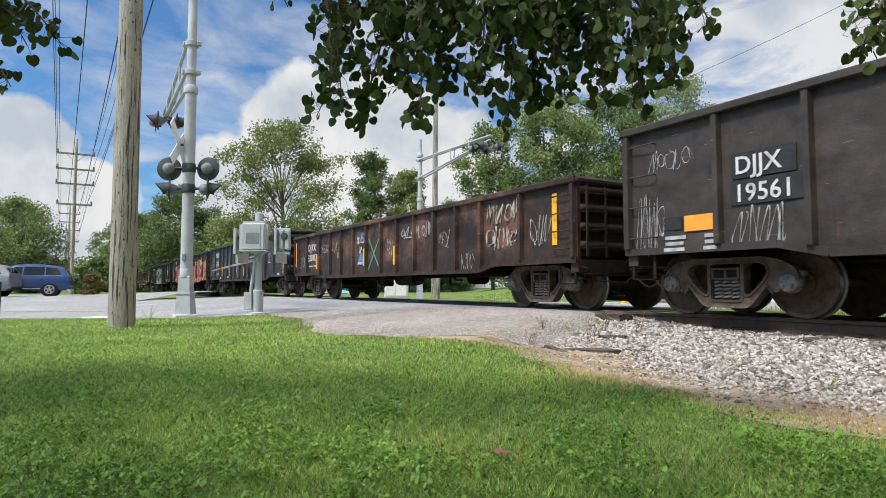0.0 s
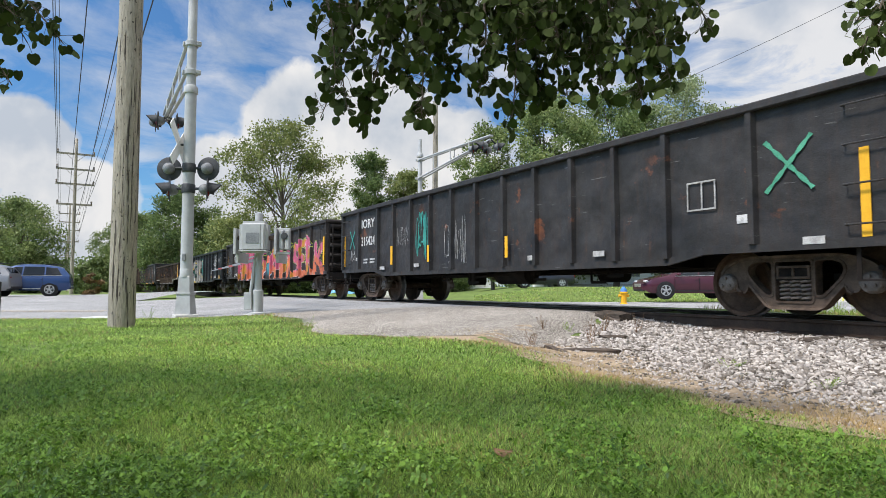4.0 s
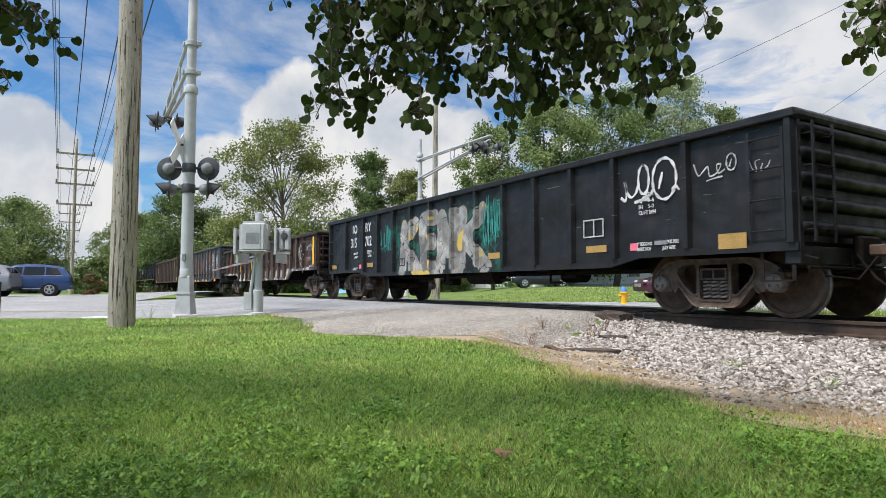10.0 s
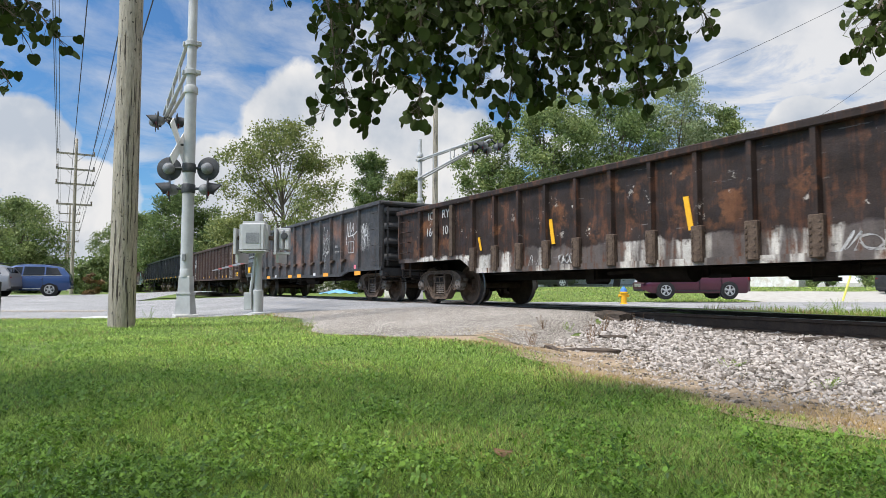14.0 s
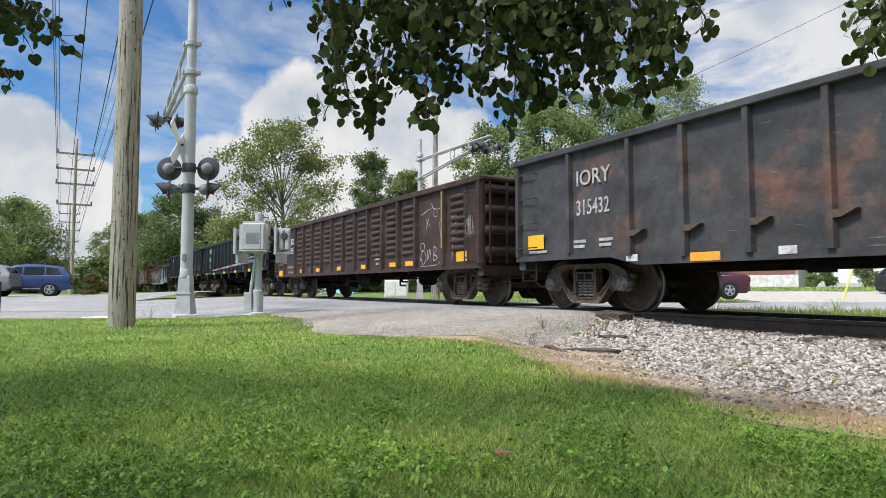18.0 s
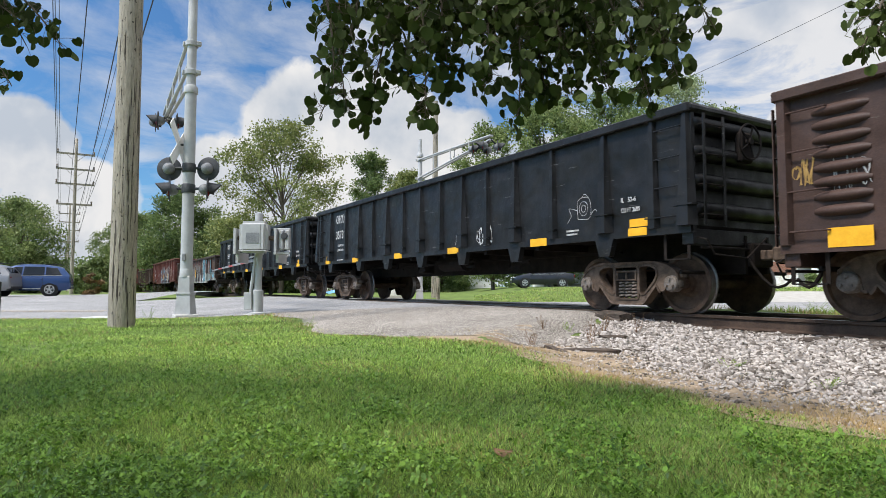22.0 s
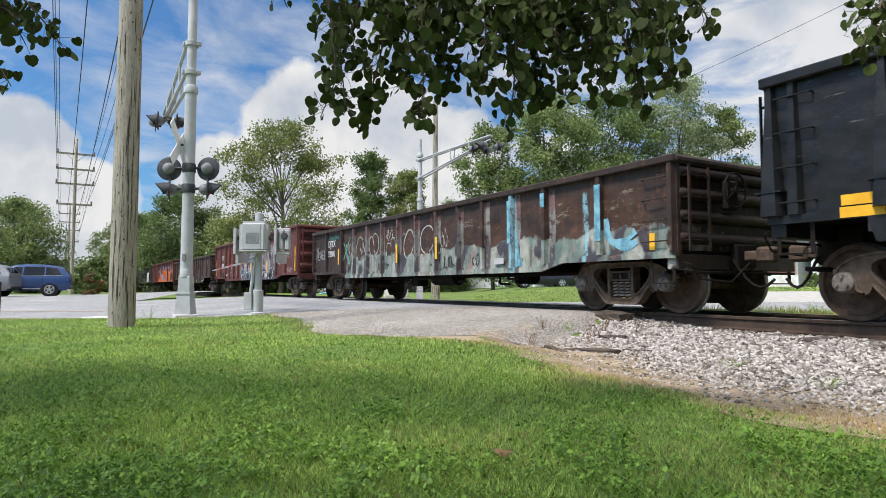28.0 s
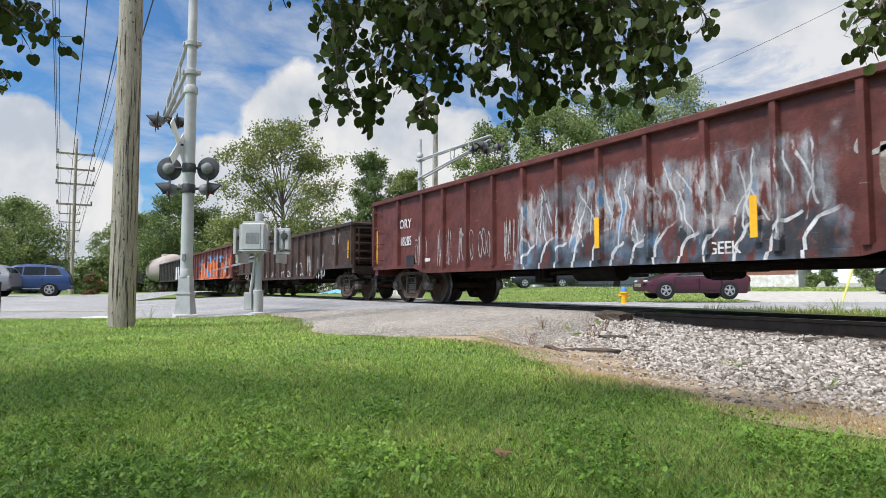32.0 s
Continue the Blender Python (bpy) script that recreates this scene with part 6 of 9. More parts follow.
def truck(car, x):
    t = part("truck", BOLSTER, None, car)
    t.location = (x, 0, WHEEL_R)
    for s in (-1, 1):
        f = part("side_frame", SIDE_FRAME, None, t)
        f.location, f.rotation_euler = (0, s * 1.02, 0.02), (0, 0, 0 if s < 0 else math.pi)
        e = part("bolster_end", SEAT, None, t)
        e.location, e.rotation_euler = (0, s * 1.02, 0.03), (0, 0, 0 if s < 0 else math.pi)
        for i in (-1, 0, 1):
            c = part("spring", COIL, None, t)
            c.location = (i * 0.135, s * 1.03, -0.225)
        for a in (-1, 1):
            c = part("bearing", CAP, None, t)
            c.location, c.rotation_euler = (a * 0.889, s * 1.1, 0), (0, 0, 0 if s < 0 else math.pi)
    for a in (-1, 1):
        w = part("wheelset", WHEELSET, None, t)
        w.location = (a * 0.889, 0, 0)
        WHEELSETS.append(w)


def paint(name, col, dark, rust, rust_amount=0.5, streak=0.5, rough=0.6, graffiti=None):
    """Old freight paint: dents, vertical streaks, rust blooming in patches and grime along the bottom."""
    m, nt, b = shader(name, rough, 0.0)
    b.inputs["Specular IOR Level"].default_value = 0.26
    col, dark, rust = (tuple(k * v for v in c) for k, c in ((0.7, col), (0.7, dark), (0.8, rust)))
    co = coords(nt)
    big = noise_at(nt, co, 0.9, 6, 0.65)
    mid = noise_at(nt, co, 4.5, 6, 0.7)
    run = noise_at(nt, co, 3.0, 5, 0.6, (4.0, 4.0, 0.35))
    fine = noise_at(nt, co, 55, 3, 0.6)
    c = blend(nt, ramp(nt, big, 0.35, 0.7), col, dark)
    if graffiti:
        c = graffiti(nt, co, c)
    c = blend(nt, calc(nt, "MULTIPLY", ramp(nt, run, 0.5, 0.75), streak), c, tuple(0.5 * a + 0.5 * d for a, d in zip(dark, rust)))
    lo = 0.68 - 0.3 * rust_amount
    c = blend(nt, ramp(nt, blend(nt, 0.5, mid, run), lo, lo + 0.12), c, rust)
    grime = noise_at(nt, co, 2.3, 9, 0.72)
    c = blend(nt, 0.85, c, ramp(nt, grime, 0.32, 0.66, (0.5, 0.5, 0.5), (1.3, 1.28, 1.25)), "MULTIPLY")
    scrape = noise_at(nt, co, 5.0, 4, 0.6, (0.5, 1, 5.0))
    c = blend(nt, calc(nt, "MULTIPLY", ramp(nt, scrape, 0.68, 0.72), 0.35), c, (0.25, 0.24, 0.23))
    c = blend(nt, 0.6, c, ramp(nt, fine, 0.3, 0.7, (0.7, 0.7, 0.7), (1.2, 1.2, 1.2)), "MULTIPLY")
    nt.links.new(c, b.inputs["Base Color"])
    nt.links.new(ramp(nt, mid, 0.3, 0.7, (rough - 0.16,) * 3, (rough + 0.14,) * 3), b.inputs["Roughness"])
    dent = noise_at(nt, co, 1.7, 2, 0.4)
    crease = noise_at(nt, co, 3.6, 3, 0.5)
    bumped(nt, b, blend(nt, 0.03, blend(nt, 0.12, dent, crease), fine), 0.75, 0.11)
    return m


def letters(text, size, material, car, x, z, y=-1.478, space=1.0, squash=1.0, label=""):
    """Stencilled writing on the near side; x is its left end in the car."""
    cu = bpy.data.curves.new("lettering", "FONT")
    cu.body, cu.size, cu.extrude, cu.space_character, cu.offset = text, size, 0.002, space, 0.004 * size / 0.4
    cu.resolution_u = 3
    tmp = bpy.data.objects.new("lettering", cu)
    me = bpy.data.meshes.new_from_object(tmp)
    bpy.data.objects.remove(tmp)
    me.materials.clear()
    me.materials.append(material)
    me.transform(pose(x, y, z, 90, 0, 0) @ Matrix.Diagonal((squash, 1, 1, 1)))
    me.name = "lettering"
    return part("lettering", me, None, car, label)


SIDE_Y = 1.47


def plate(car, x0, x1, z0, z1, material, name="reflector", label="", out=0.0, lean=0.0):
    """A thin sheet on the near side; out: how far it stands before the side sheet."""
    y = -SIDE_Y - 0.004 - max(out, 0.036 if z0 < car["sill_top"] else 0)
    bm = prism(B(), [(x0, z0), (x1, z0), (x1 + lean, z1), (x0 + lean, z1)], y - 0.004, y + 0.003)
    return part(name, bm, material, car, label)


def scrawl(car, x0, x1, z0, z1, material, seed, strokes=5, w=0.02, label="scrawled tag"):
    """A hand-sprayed tag: looping ribbons on the side sheet."""
    r = random.Random(seed)
    bm = B()
    y = -SIDE_Y - 0.003
    n = strokes
    for k in range(n):
        cell = (x1 - x0) / n
        mid = x0 + cell * (k + 0.5)
        hi, zm = (z1 - z0) / 2, (z0 + z1) / 2
        start, turns, way = r.uniform(0, 6.3), r.uniform(0.9, 1.7), r.choice((-1, 1))
        knots = []
        m = r.choice((6, 7, 8))
        if r.random() < 0.5:
            # a letter of slanting up and down strokes
            m = 0
            lean = r.uniform(-0.1, 0.25) * cell
            for j in range(r.choice((3, 4, 5))):
                up = 1 if j % 2 else -1
                knots += [Vector((mid + cell * (-0.5 + 0.25 * j + r.uniform(-0.12, 0.12)) + lean * up + e * 0.04 * cell, 0, zm + hi * up * r.uniform(0.55, 1.1))) for e in (-1, 1)]
        for j in range(m):
            an = start + way * turns * 6.28 * j / (m - 1)
            rr = r.uniform(0.45, 1.1)
            knots.append(Vector((mid + cell * 0.62 * rr * math.cos(an), 0, zm + hi * rr * math.sin(an) + hi * r.uniform(-0.15, 0.15))))
        if r.random() < 0.4:
            knots.append(Vector((mid + cell * r.uniform(0.4, 0.9), 0, zm + hi * r.uniform(-1.1, 0.2))))
        N = 30
        pts = []
        for i in range(N + 1):
            u = i / N * (len(knots) - 1)
            j = min(int(u), len(knots) - 2)
            f = u - j
            p0, p1, p2, p3 = knots[max(j - 1, 0)], knots[j], knots[j + 1], knots[min(j + 2, len(knots) - 1)]
            pts.append(0.5 * ((2 * p1) + (p2 - p0) * f + (2 * p0 - 5 * p1 + 4 * p2 - p3) * f * f + (3 * p1 - p0 - 3 * p2 + p3) * f ** 3))
        prev = None
        for i, p in enumerate(pts):
            d = (pts[min(i + 1, N)] - pts[max(i - 1, 0)])
            d = d.normalized() if d.length > 1e-5 else Vector((1, 0, 0))
            nrm = Vector((-d.z, 0, d.x)) * w * 0.4 * (0.7 + 0.5 * math.sin(i * 0.7 + k))
            pair = (bm.verts.new((p.x + nrm.x, y - 0.0002 * k, p.z + nrm.z)), bm.verts.new((p.x - nrm.x, y - 0.0002 * k, p.z - nrm.z)))
            if prev:
                bm.faces.new((prev[0], prev[1], pair[1], pair[0]))
            prev = pair
    return part("graffiti_tag", bm, material, car, label)


def ring(x, z, rx, rz, n=14, start=80, turn=380):
    """Points of a hand-drawn oval."""
    return [(x + rx * math.cos(radians(start + turn * i / n)), z + rz * math.sin(radians(start + turn * i / n))) for i in range(n + 1)]


def tag(car, strokes, material, w=0.03, label="hand-sprayed tag"):
    """A sprayed tag from given strokes, each a smooth ribbon through its points."""
    bm = B()
    y = -SIDE_Y - 0.004
    for k, pts in enumerate(strokes):
        knots = [Vector((x, 0, z)) for x, z in pts]
        N = 8 * (len(knots) - 1)
        line = []
        for i in range(N + 1):
            u = i / 8
            j = min(int(u), len(knots) - 2)
            f = u - j
            p0, p1, p2, p3 = knots[max(j - 1, 0)], knots[j], knots[j + 1], knots[min(j + 2, len(knots) - 1)]
            line.append(0.5 * ((2 * p1) + (p2 - p0) * f + (2 * p0 - 5 * p1 + 4 * p2 - p3) * f * f + (3 * p1 - p0 - 3 * p2 + p3) * f ** 3))
        prev = None
        for i, p in enumerate(line):
            d = line[min(i + 1, N)] - line[max(i - 1, 0)]
            d = d.normalized() if d.length > 1e-5 else Vector((1, 0, 0))
            e = Vector((-d.z, 0, d.x)) * w * 0.5 * (0.85 + 0.25 * math.sin(i * 0.4 + k))
            pair = (bm.verts.new((p.x + e.x, y - 0.0003 * k, p.z + e.z)), bm.verts.new((p.x - e.x, y - 0.0003 * k, p.z - e.z)))
            if prev:
                bm.faces.new((prev[0], prev[1], pair[1], pair[0]))
            prev = pair
    return part("graffiti_tag", bm, material, car, label)


def hand_brake(car, h, bottom, top):
    part("brake_wheel", ring_wheel(0.26), M["under"], car).location = (h + 0.16, -0.35, top - 0.45)
    part("brake_housing", box(B(), h, h + 0.12, -0.5, -0.2, top - 0.75, top - 0.3, 0.03), M["under"], car)


def ring_wheel(R):
    bm = B()
    pts = [Vector((0, R * math.cos(a), R * math.sin(a))) for a in [2 * math.pi * k / 20 for k in range(21)]]
    tube(bm, pts, 0.016, 6)
    for k in range(5):
        a = 2 * math.pi * k / 5
        rod(bm, (0, 0, 0), (0, R * math.cos(a), R * math.sin(a)), 0.012, 5)
    rod(bm, (-0.06, 0, 0), (0.03, 0, 0), 0.05, 10)
    return bm


def rib_mesh(mat):
    """One pressed rib of a corrugated panel: a lens-shaped swelling with a sharper lower edge."""
    nx, nz = 10, 6
    bm = B()
    G = []
    for i in range(nx + 1):
        u = -1 + 2 * i / nx
        col = []
        for j in range(nz + 1):
            v = -1 + 2 * j / nz
            hgt = max(0.0, 1 - u ** 4) * max(0.0, math.cos(v * math.pi / 2)) ** (0.8 if v > 0 else 0.5)
            col.append(bm.verts.new((u * 0.31, -SIDE_Y - 0.06 * hgt + 0.002, v * 0.066 * (1 - 0.6 * abs(u) ** 3) + 0.02 * u * u * 0)))
        G.append(col)
    for i in range(nx):
        for j in range(nz):
            bm.faces.new((G[i][j], G[i + 1][j], G[i + 1][j + 1], G[i][j + 1]))
    return mesh_of("pressed_rib", bm, mat, 60)


def dented_side(outline, h, top, s, spots):
    """A steel side sheet, pushed in and buckled between its stakes."""
    pts = [p for p in outline[1:-1]]
    xs = np.linspace(-h, h, 129)
    lows = np.interp(xs, [p[0] for p in pts], [p[1] for p in pts])
    st = np.array(sorted(float(x) for x in spots))
    bm = B()
    rows = 13
    G = []
    for x, lo in zip(xs, lows):
        gap = min(1.0, np.abs(st - x).min() / 0.3)
        col = []
        for j in range(rows):
            z = lo + (top - lo) * j / (rows - 1)
            v = j / (rows - 1)
            give = gap * math.sin(math.pi * min(1, v * 1.05)) ** 0.6
            n = noise.noise((x * 1.1 + h * 31, z * 1.6, s * 3.0)) + 0.5 * noise.noise((x * 2.6 + h * 17, z * 2.9, s * 5.0))
            d = give * (0.014 + 0.034 * max(-0.4, n))
            col.append(bm.verts.new((x, s * (SIDE_Y - d), z)))
        G.append(col)
    for i in range(len(xs) - 1):
        for j in range(rows - 1):
            q = (G[i][j], G[i + 1][j], G[i + 1][j + 1], G[i][j + 1])
            bm.faces.new(q if s < 0 else q[::-1])
    r = bmesh.ops.extrude_face_region(bm, geom=list(bm.faces), use_keep_orig=True)
    for v in r["geom"]:
        if isinstance(v, bmesh.types.BMVert):
            v.co.y -= s * 0.03
    bmesh.ops.recalc_face_normals(bm, faces=bm.faces)
    return bm


def end_rib(y0, y1, r, tall):
    """A rolled rib across a car's end, rounded at its ends."""
    bm = B()
    rings = []
    n = 8
    for y, k in ((y0, 0.25), (y0 + 0.05, 0.85), (y0 + 0.12, 1.0), (y1 - 0.12, 1.0), (y1 - 0.05, 0.85), (y1, 0.25)):
        rings.append([bm.verts.new((r * k * math.sin(math.pi * i / n) ** 0.7, y, tall * 0.5 * math.cos(math.pi * i / n))) for i in range(n + 1)])
    for a, b in zip(rings, rings[1:]):
        for i in range(n):
            bm.faces.new((a[i], a[i + 1], b[i + 1], b[i]))
    bm.faces.new(rings[0])
    bm.faces.new(rings[-1][::-1])
    bmesh.ops.recalc_face_normals(bm, faces=bm.faces)
    return bm


def gondola(name, label, front, rear, top, bottom, mat, posts=11, pitch=1.0, corner=1.3, belly=0.0, belly_in=3.0, post_w=0.13, post_d=0.08, tall_feet=False, corrugated=False, ladder_side=False, chord=0.11, chord_mat=None,
            end_bulges=4, post_taper=False, shift=0.0, far=None, stakes=None, truck_in=1.42):
    L = front - rear
    car = thing(name, label, "freight car", "cars of the passing train")
    h = L / 2
    car["sill_top"] = bottom + 0.11
    e = 0.6  # the slope of the belly
    x_in = h - belly_in
    outline = [(-h, top), (-h, bottom), (-x_in - e, bottom), (-x_in, bottom - belly), (x_in, bottom - belly), (x_in + e, bottom), (h, bottom), (h, top)]
    if belly == 0:
        outline = [(-h, top), (-h, bottom), (h, bottom), (h, top)]
    inner = (np.arange(posts) - (posts - 1) / 2) * pitch + shift
    reach = far if far is not None else h - 0.07 - corner
    spots = [-h + 0.07, -reach + shift, *inner, reach + shift, h - 0.07] if stakes is None else [-h + 0.07, *stakes, h - 0.07]
    for s in (-1, 1):
        part("side_wall", dented_side(outline, h, top, s, spots), mat, car, smooth=50)
        bm = box(B(), -h - 0.03, h + 0.03, s * (SIDE_Y - 0.05), s * (SIDE_Y + post_d + 0.02), top - chord, top, 0.015)
        part("top_chord", bm, chord_mat or mat, car)
        bm = B()
        pts = outline[1:-1]
        for (xa, za), (xb, zb) in zip(pts, pts[1:]):
            bar(bm, (xa, s * (SIDE_Y + 0.012), za + 0.05), (xb, s * (SIDE_Y + 0.012), zb + 0.05), 0.05, 0.1)
        part("side_sill", bm, mat, car)
    # stakes
    for i, x in enumerate(spots):
        x = float(x)
        deep = belly if abs(x) < x_in else (belly * (1 - (abs(x) - x_in) / e) if abs(x) < x_in + e else 0)
        zb = bottom - deep + 0.01
        for s in (-1, 1):
            bm = B()
            w0 = post_w / 2
            a, b2 = SIDE_Y, SIDE_Y + post_d
            if post_taper:
                k = 1.0 if i % 2 == 0 else 0.62
                wt, wb, dt, db = w0 * 0.8, w0 * 2.5 * k, post_d * 0.7, post_d * 1.7 * k
            else:
                wt = wb = w0
                dt = db = post_d
            z_t, z_b = top - chord + 0.004, zb + 0.09
            V = [bm.verts.new(v) for v in ((x - wt, s * a, z_t), (x + wt, s * a, z_t), (x + wt * 0.6, s * (a + dt), z_t), (x - wt * 0.6, s * (a + dt), z_t),
                                           (x - wb, s * a, z_b), (x + wb, s * a, z_b), (x + wb * 0.6, s * (a + db), z_b), (x - wb * 0.6, s * (a + db), z_b))]
            for q in ((0, 1, 2, 3), (4, 7, 6, 5), (0, 4, 5, 1), (1, 5, 6, 2), (2, 6, 7, 3), (3, 7, 4, 0)):
                bm.faces.new([V[k] for k in q])
            if tall_feet:
                zc = z_b + (0.14 if i % 2 else 0.28)
                wc, dc = wb * 0.95 + 0.012, db * 0.92 + 0.012
                box(bm, x - wc, x + wc, *sorted((s * (a + 0.002), s * (a + dc))), zc, zc + 0.02)
            if tall_feet and i % 2 == 0 and 1 < i < len(spots) - 2:
                prism(bm, [(x - 0.2, zb), (x + 0.2, zb), (x + 0.11, zb - 0.28), (x - 0.11, zb - 0.28)], s * (SIDE_Y - 0.06), s * (SIDE_Y + 0.05))
            bmesh.ops.recalc_face_normals(bm, faces=bm.faces)
            part("stake", bm, mat, car)
    # ends: a sheet set back, with rolled ribs across it
    step = (top - bottom - 0.2) / end_bulges
    for s in (-1, 1):
        z0, z1 = bottom + 0.02, top - 0.02
        part("end_wall", box(B(), s * (h - 0.15), s * (h - 0.12), -SIDE_Y + 0.03, SIDE_Y - 0.03, z0, z1), mat, car)
        rib = end_rib(-SIDE_Y + 0.01, SIDE_Y - 0.01, 0.19, step * 0.56)
        if s < 0:
            bmesh.ops.scale(rib, vec=(-1, 1, 1), verts=rib.verts)
            bmesh.ops.reverse_faces(rib, faces=rib.faces)
        rib = mesh_of("end_rib", rib, mat, 45)
        for k in range(end_bulges):
            part("end_rib", rib, None, car).location = (s * (h - 0.13), 0, bottom + 0.14 + step * (k + 0.5))
        part("end_chord", box(B(), s * (h - 0.16), s * (h + 0.06), -SIDE_Y - post_d, SIDE_Y + post_d, top - 0.13, top + 0.004, 0.045), chord_mat or mat, car)
        for y in (-1, 1):
            part("corner_post", prism(B(), [(s * (h - 0.14), z0), (s * (h + 0.01), z0), (s * (h + 0.01), z1), (s * (h - 0.14), z1)], *sorted((y * (SIDE_Y - 0.07), y * (SIDE_Y + 0.004)))), mat, car)
        part("end_sill", box(B(), s * (h - 0.2), s * (h - 0.01), -SIDE_Y + 0.02, SIDE_Y - 0.02, bottom - 0.16, bottom + 0.06, 0.01), mat, car)
        # coupler
        bm = box(B(), s * (h - 0.9), s * (h + 0.34), -0.08, 0.08, 0.8, 0.95, 0.02)
        box(bm, s * (h + 0.3), s * (h + 0.56), -0.14, 0.10, 0.76, 1.0, 0.04)
        part("coupler", bm, M["frame"], car)
        bm = box(B(), s * (h - 0.02), s * (h + 0.1), -0.26, 0.26, 0.7, 1.06, 0.03)
        box(bm, s * (h - 0.5), s * h, -0.3, -0.24, 0.6, bottom)
        box(bm, s * (h - 0.5), s * h, 0.24, 0.3, 0.6, bottom)
        part("draft_pocket", bm, M["under"], car)
        bm = rod(B(), (s * (h - 0.35), -1.3, 0.62), (s * (h - 0.35), 1.3, 0.62), 0.03, 8)
        rod(bm, (s * (h + 0.03), -1.35, bottom - 0.2), (s * (h + 0.03), 1.35, bottom - 0.2), 0.02, 6)
        part("brake_beam", bm, M["under"], car)
        bm = B()
        tube(bm, [Vector((s * (h + 0.05 + 0.09 * k), -0.3 + 0.03 * k, 0.82 - 0.42 * math.sin(k / 6 * math.pi * 0.75))) for k in range(7)], 0.022, 6)
        part("air_hose", bm, M["under"], car)
        # lever that lifts the coupler pin
        bm = B()
        path = [(s * (h + 0.02), -1.42, bottom - 0.06), (s * (h + 0.14), -1.36, bottom - 0.1), (s * (h + 0.14), -1.2, bottom - 0.3), (s * (h + 0.16), -0.5, bottom - 0.34), (s * (h + 0.2), -0.1, bottom - 0.05)]
        tube(bm, path, 0.013, 6)
        part("uncoupling_lever", bm, M["under"], car)
        # ladder on the end, grab irons on the side, and the step under the corner
        zs = np.linspace(bottom + 0.25, top - 0.3, 4)
        bm = B()
        rod(bm, (s * 0.13, -1.36, 0), (s * 0.13, -0.93, 0), 0.011, 6)
        for y in (-1.36, -0.93):
            rod(bm, (s * 0.13, y, 0), (s * -0.05, y, 0), 0.011, 6)
        rung = mesh_of("grab_iron", bm, M["under"])
        for z in zs:
            part("grab_iron", rung, None, car).location = (s * h, 0, z)
        for y in (-1.36, -0.93):
            part("ladder_stile", bar(B(), (s * (h + 0.13), y, bottom + 0.1), (s * (h + 0.13), y, top - 0.16), 0.05, 0.014), mat, car)
        for sy in (-1, 1):
            yo = sy * (SIDE_Y + 0.075)
            bm = B()
            rod(bm, (s * -0.14, yo, 0), (s * -0.58, yo, 0), 0.011, 6)
            for x in (-0.14, -0.58):
                rod(bm, (s * x, yo, 0), (s * x, sy * SIDE_Y, 0), 0.011, 6)
            rung = mesh_of("grab_iron", bm, mat)
            for z in zs:
                part("grab_iron", rung, None, car).location = (s * h, 0, z)
            if ladder_side and s > 0:
                for x in (s * (h - 0.14), s * (h - 0.58)):
                    part("ladder_stile", bar(B(), (x, yo, zs[0] - 0.1), (x, yo, zs[-1] + 0.1), 0.012, 0.04), mat, car)
            bm = B()
            z0s = bottom - 0.36
            for x in (s * (h - 0.1), s * (h - 0.5)):
                bar(bm, (x, sy * (SIDE_Y - 0.04), bottom), (x, sy * (SIDE_Y - 0.04), z0s), 0.012, 0.05)
            bar(bm, (s * (h - 0.1), sy * (SIDE_Y - 0.04), z0s), (s * (h - 0.5), sy * (SIDE_Y - 0.04), z0s), 0.06, 0.02)
            part("sill_step", bm, M["under"], car)
    # floor and underframe
    zf = bottom - belly + 0.12
    part("floor", box(B(), -h + 0.1, h - 0.1, -SIDE_Y + 0.03, SIDE_Y - 0.03, bottom + 0.05, bottom + 0.12), M["under"], car)
    part("centre_sill", box(B(), -h + 0.1, h - 0.1, -0.2, 0.2, 0.72 - belly * 0.5, bottom + 0.06), M["under"], car)
    bearer = mesh_of("cross_bearer", box(B(), -0.05, 0.05, -SIDE_Y + 0.04, SIDE_Y - 0.04, bottom - max(belly, 0.08), bottom + 0.05), M["under"])
    for x in np.linspace(-x_in + 0.4, x_in - 0.4, 6):
        part("cross_bearer", bearer, None, car).location = (float(x), 0, 0)
    zr = bottom - max(belly, 0.15) - 0.12
    part("air_reservoir", rod(B(), (-0.3, -0.75, zr + 0.1), (0.75, -0.75, zr + 0.1), 0.2, 16), M["under"], car, smooth=40)
    part("brake_cylinder", rod(B(), (1.5, 0.5, zr + 0.1), (2.1, 0.5, zr + 0.1), 0.17, 14), M["under"], car, smooth=40)
    part("brake_valve", box(B(), -1.5, -1.2, -0.85, -0.5, zr - 0.12, zr + 0.2, 0.03), M["under"], car)
    bm = B()
    rod(bm, (-h + 2.2, -0.5, zr + 0.12), (h - 2.2, -0.5, zr + 0.12), 0.02, 6)
    rod(bm, (-h + 2.2, 0.35, zr + 0.2), (h - 2.2, 0.35, zr + 0.2), 0.016, 6)
    part("brake_pipe", bm, M["under"], car)
    # levers and hangers of the brake gear
    for x, y, drop in ((-2.6, -0.9, 0.1), (-1.0, -1.1, 0.16), (1.2, -1.05, 0.12), (2.5, -0.8, 0.18), (3.2, -1.1, 0.08)):
        bm = bar(B(), (x, y, bottom - belly + 0.04), (x, y, zr - drop + 0.1), 0.05, 0.012)
        bar(bm, (x, y, zr - drop + 0.1), (x + 0.35, y, zr - drop + 0.1), 0.02, 0.05)
        part("brake_hanger", bm, M["under"], car)
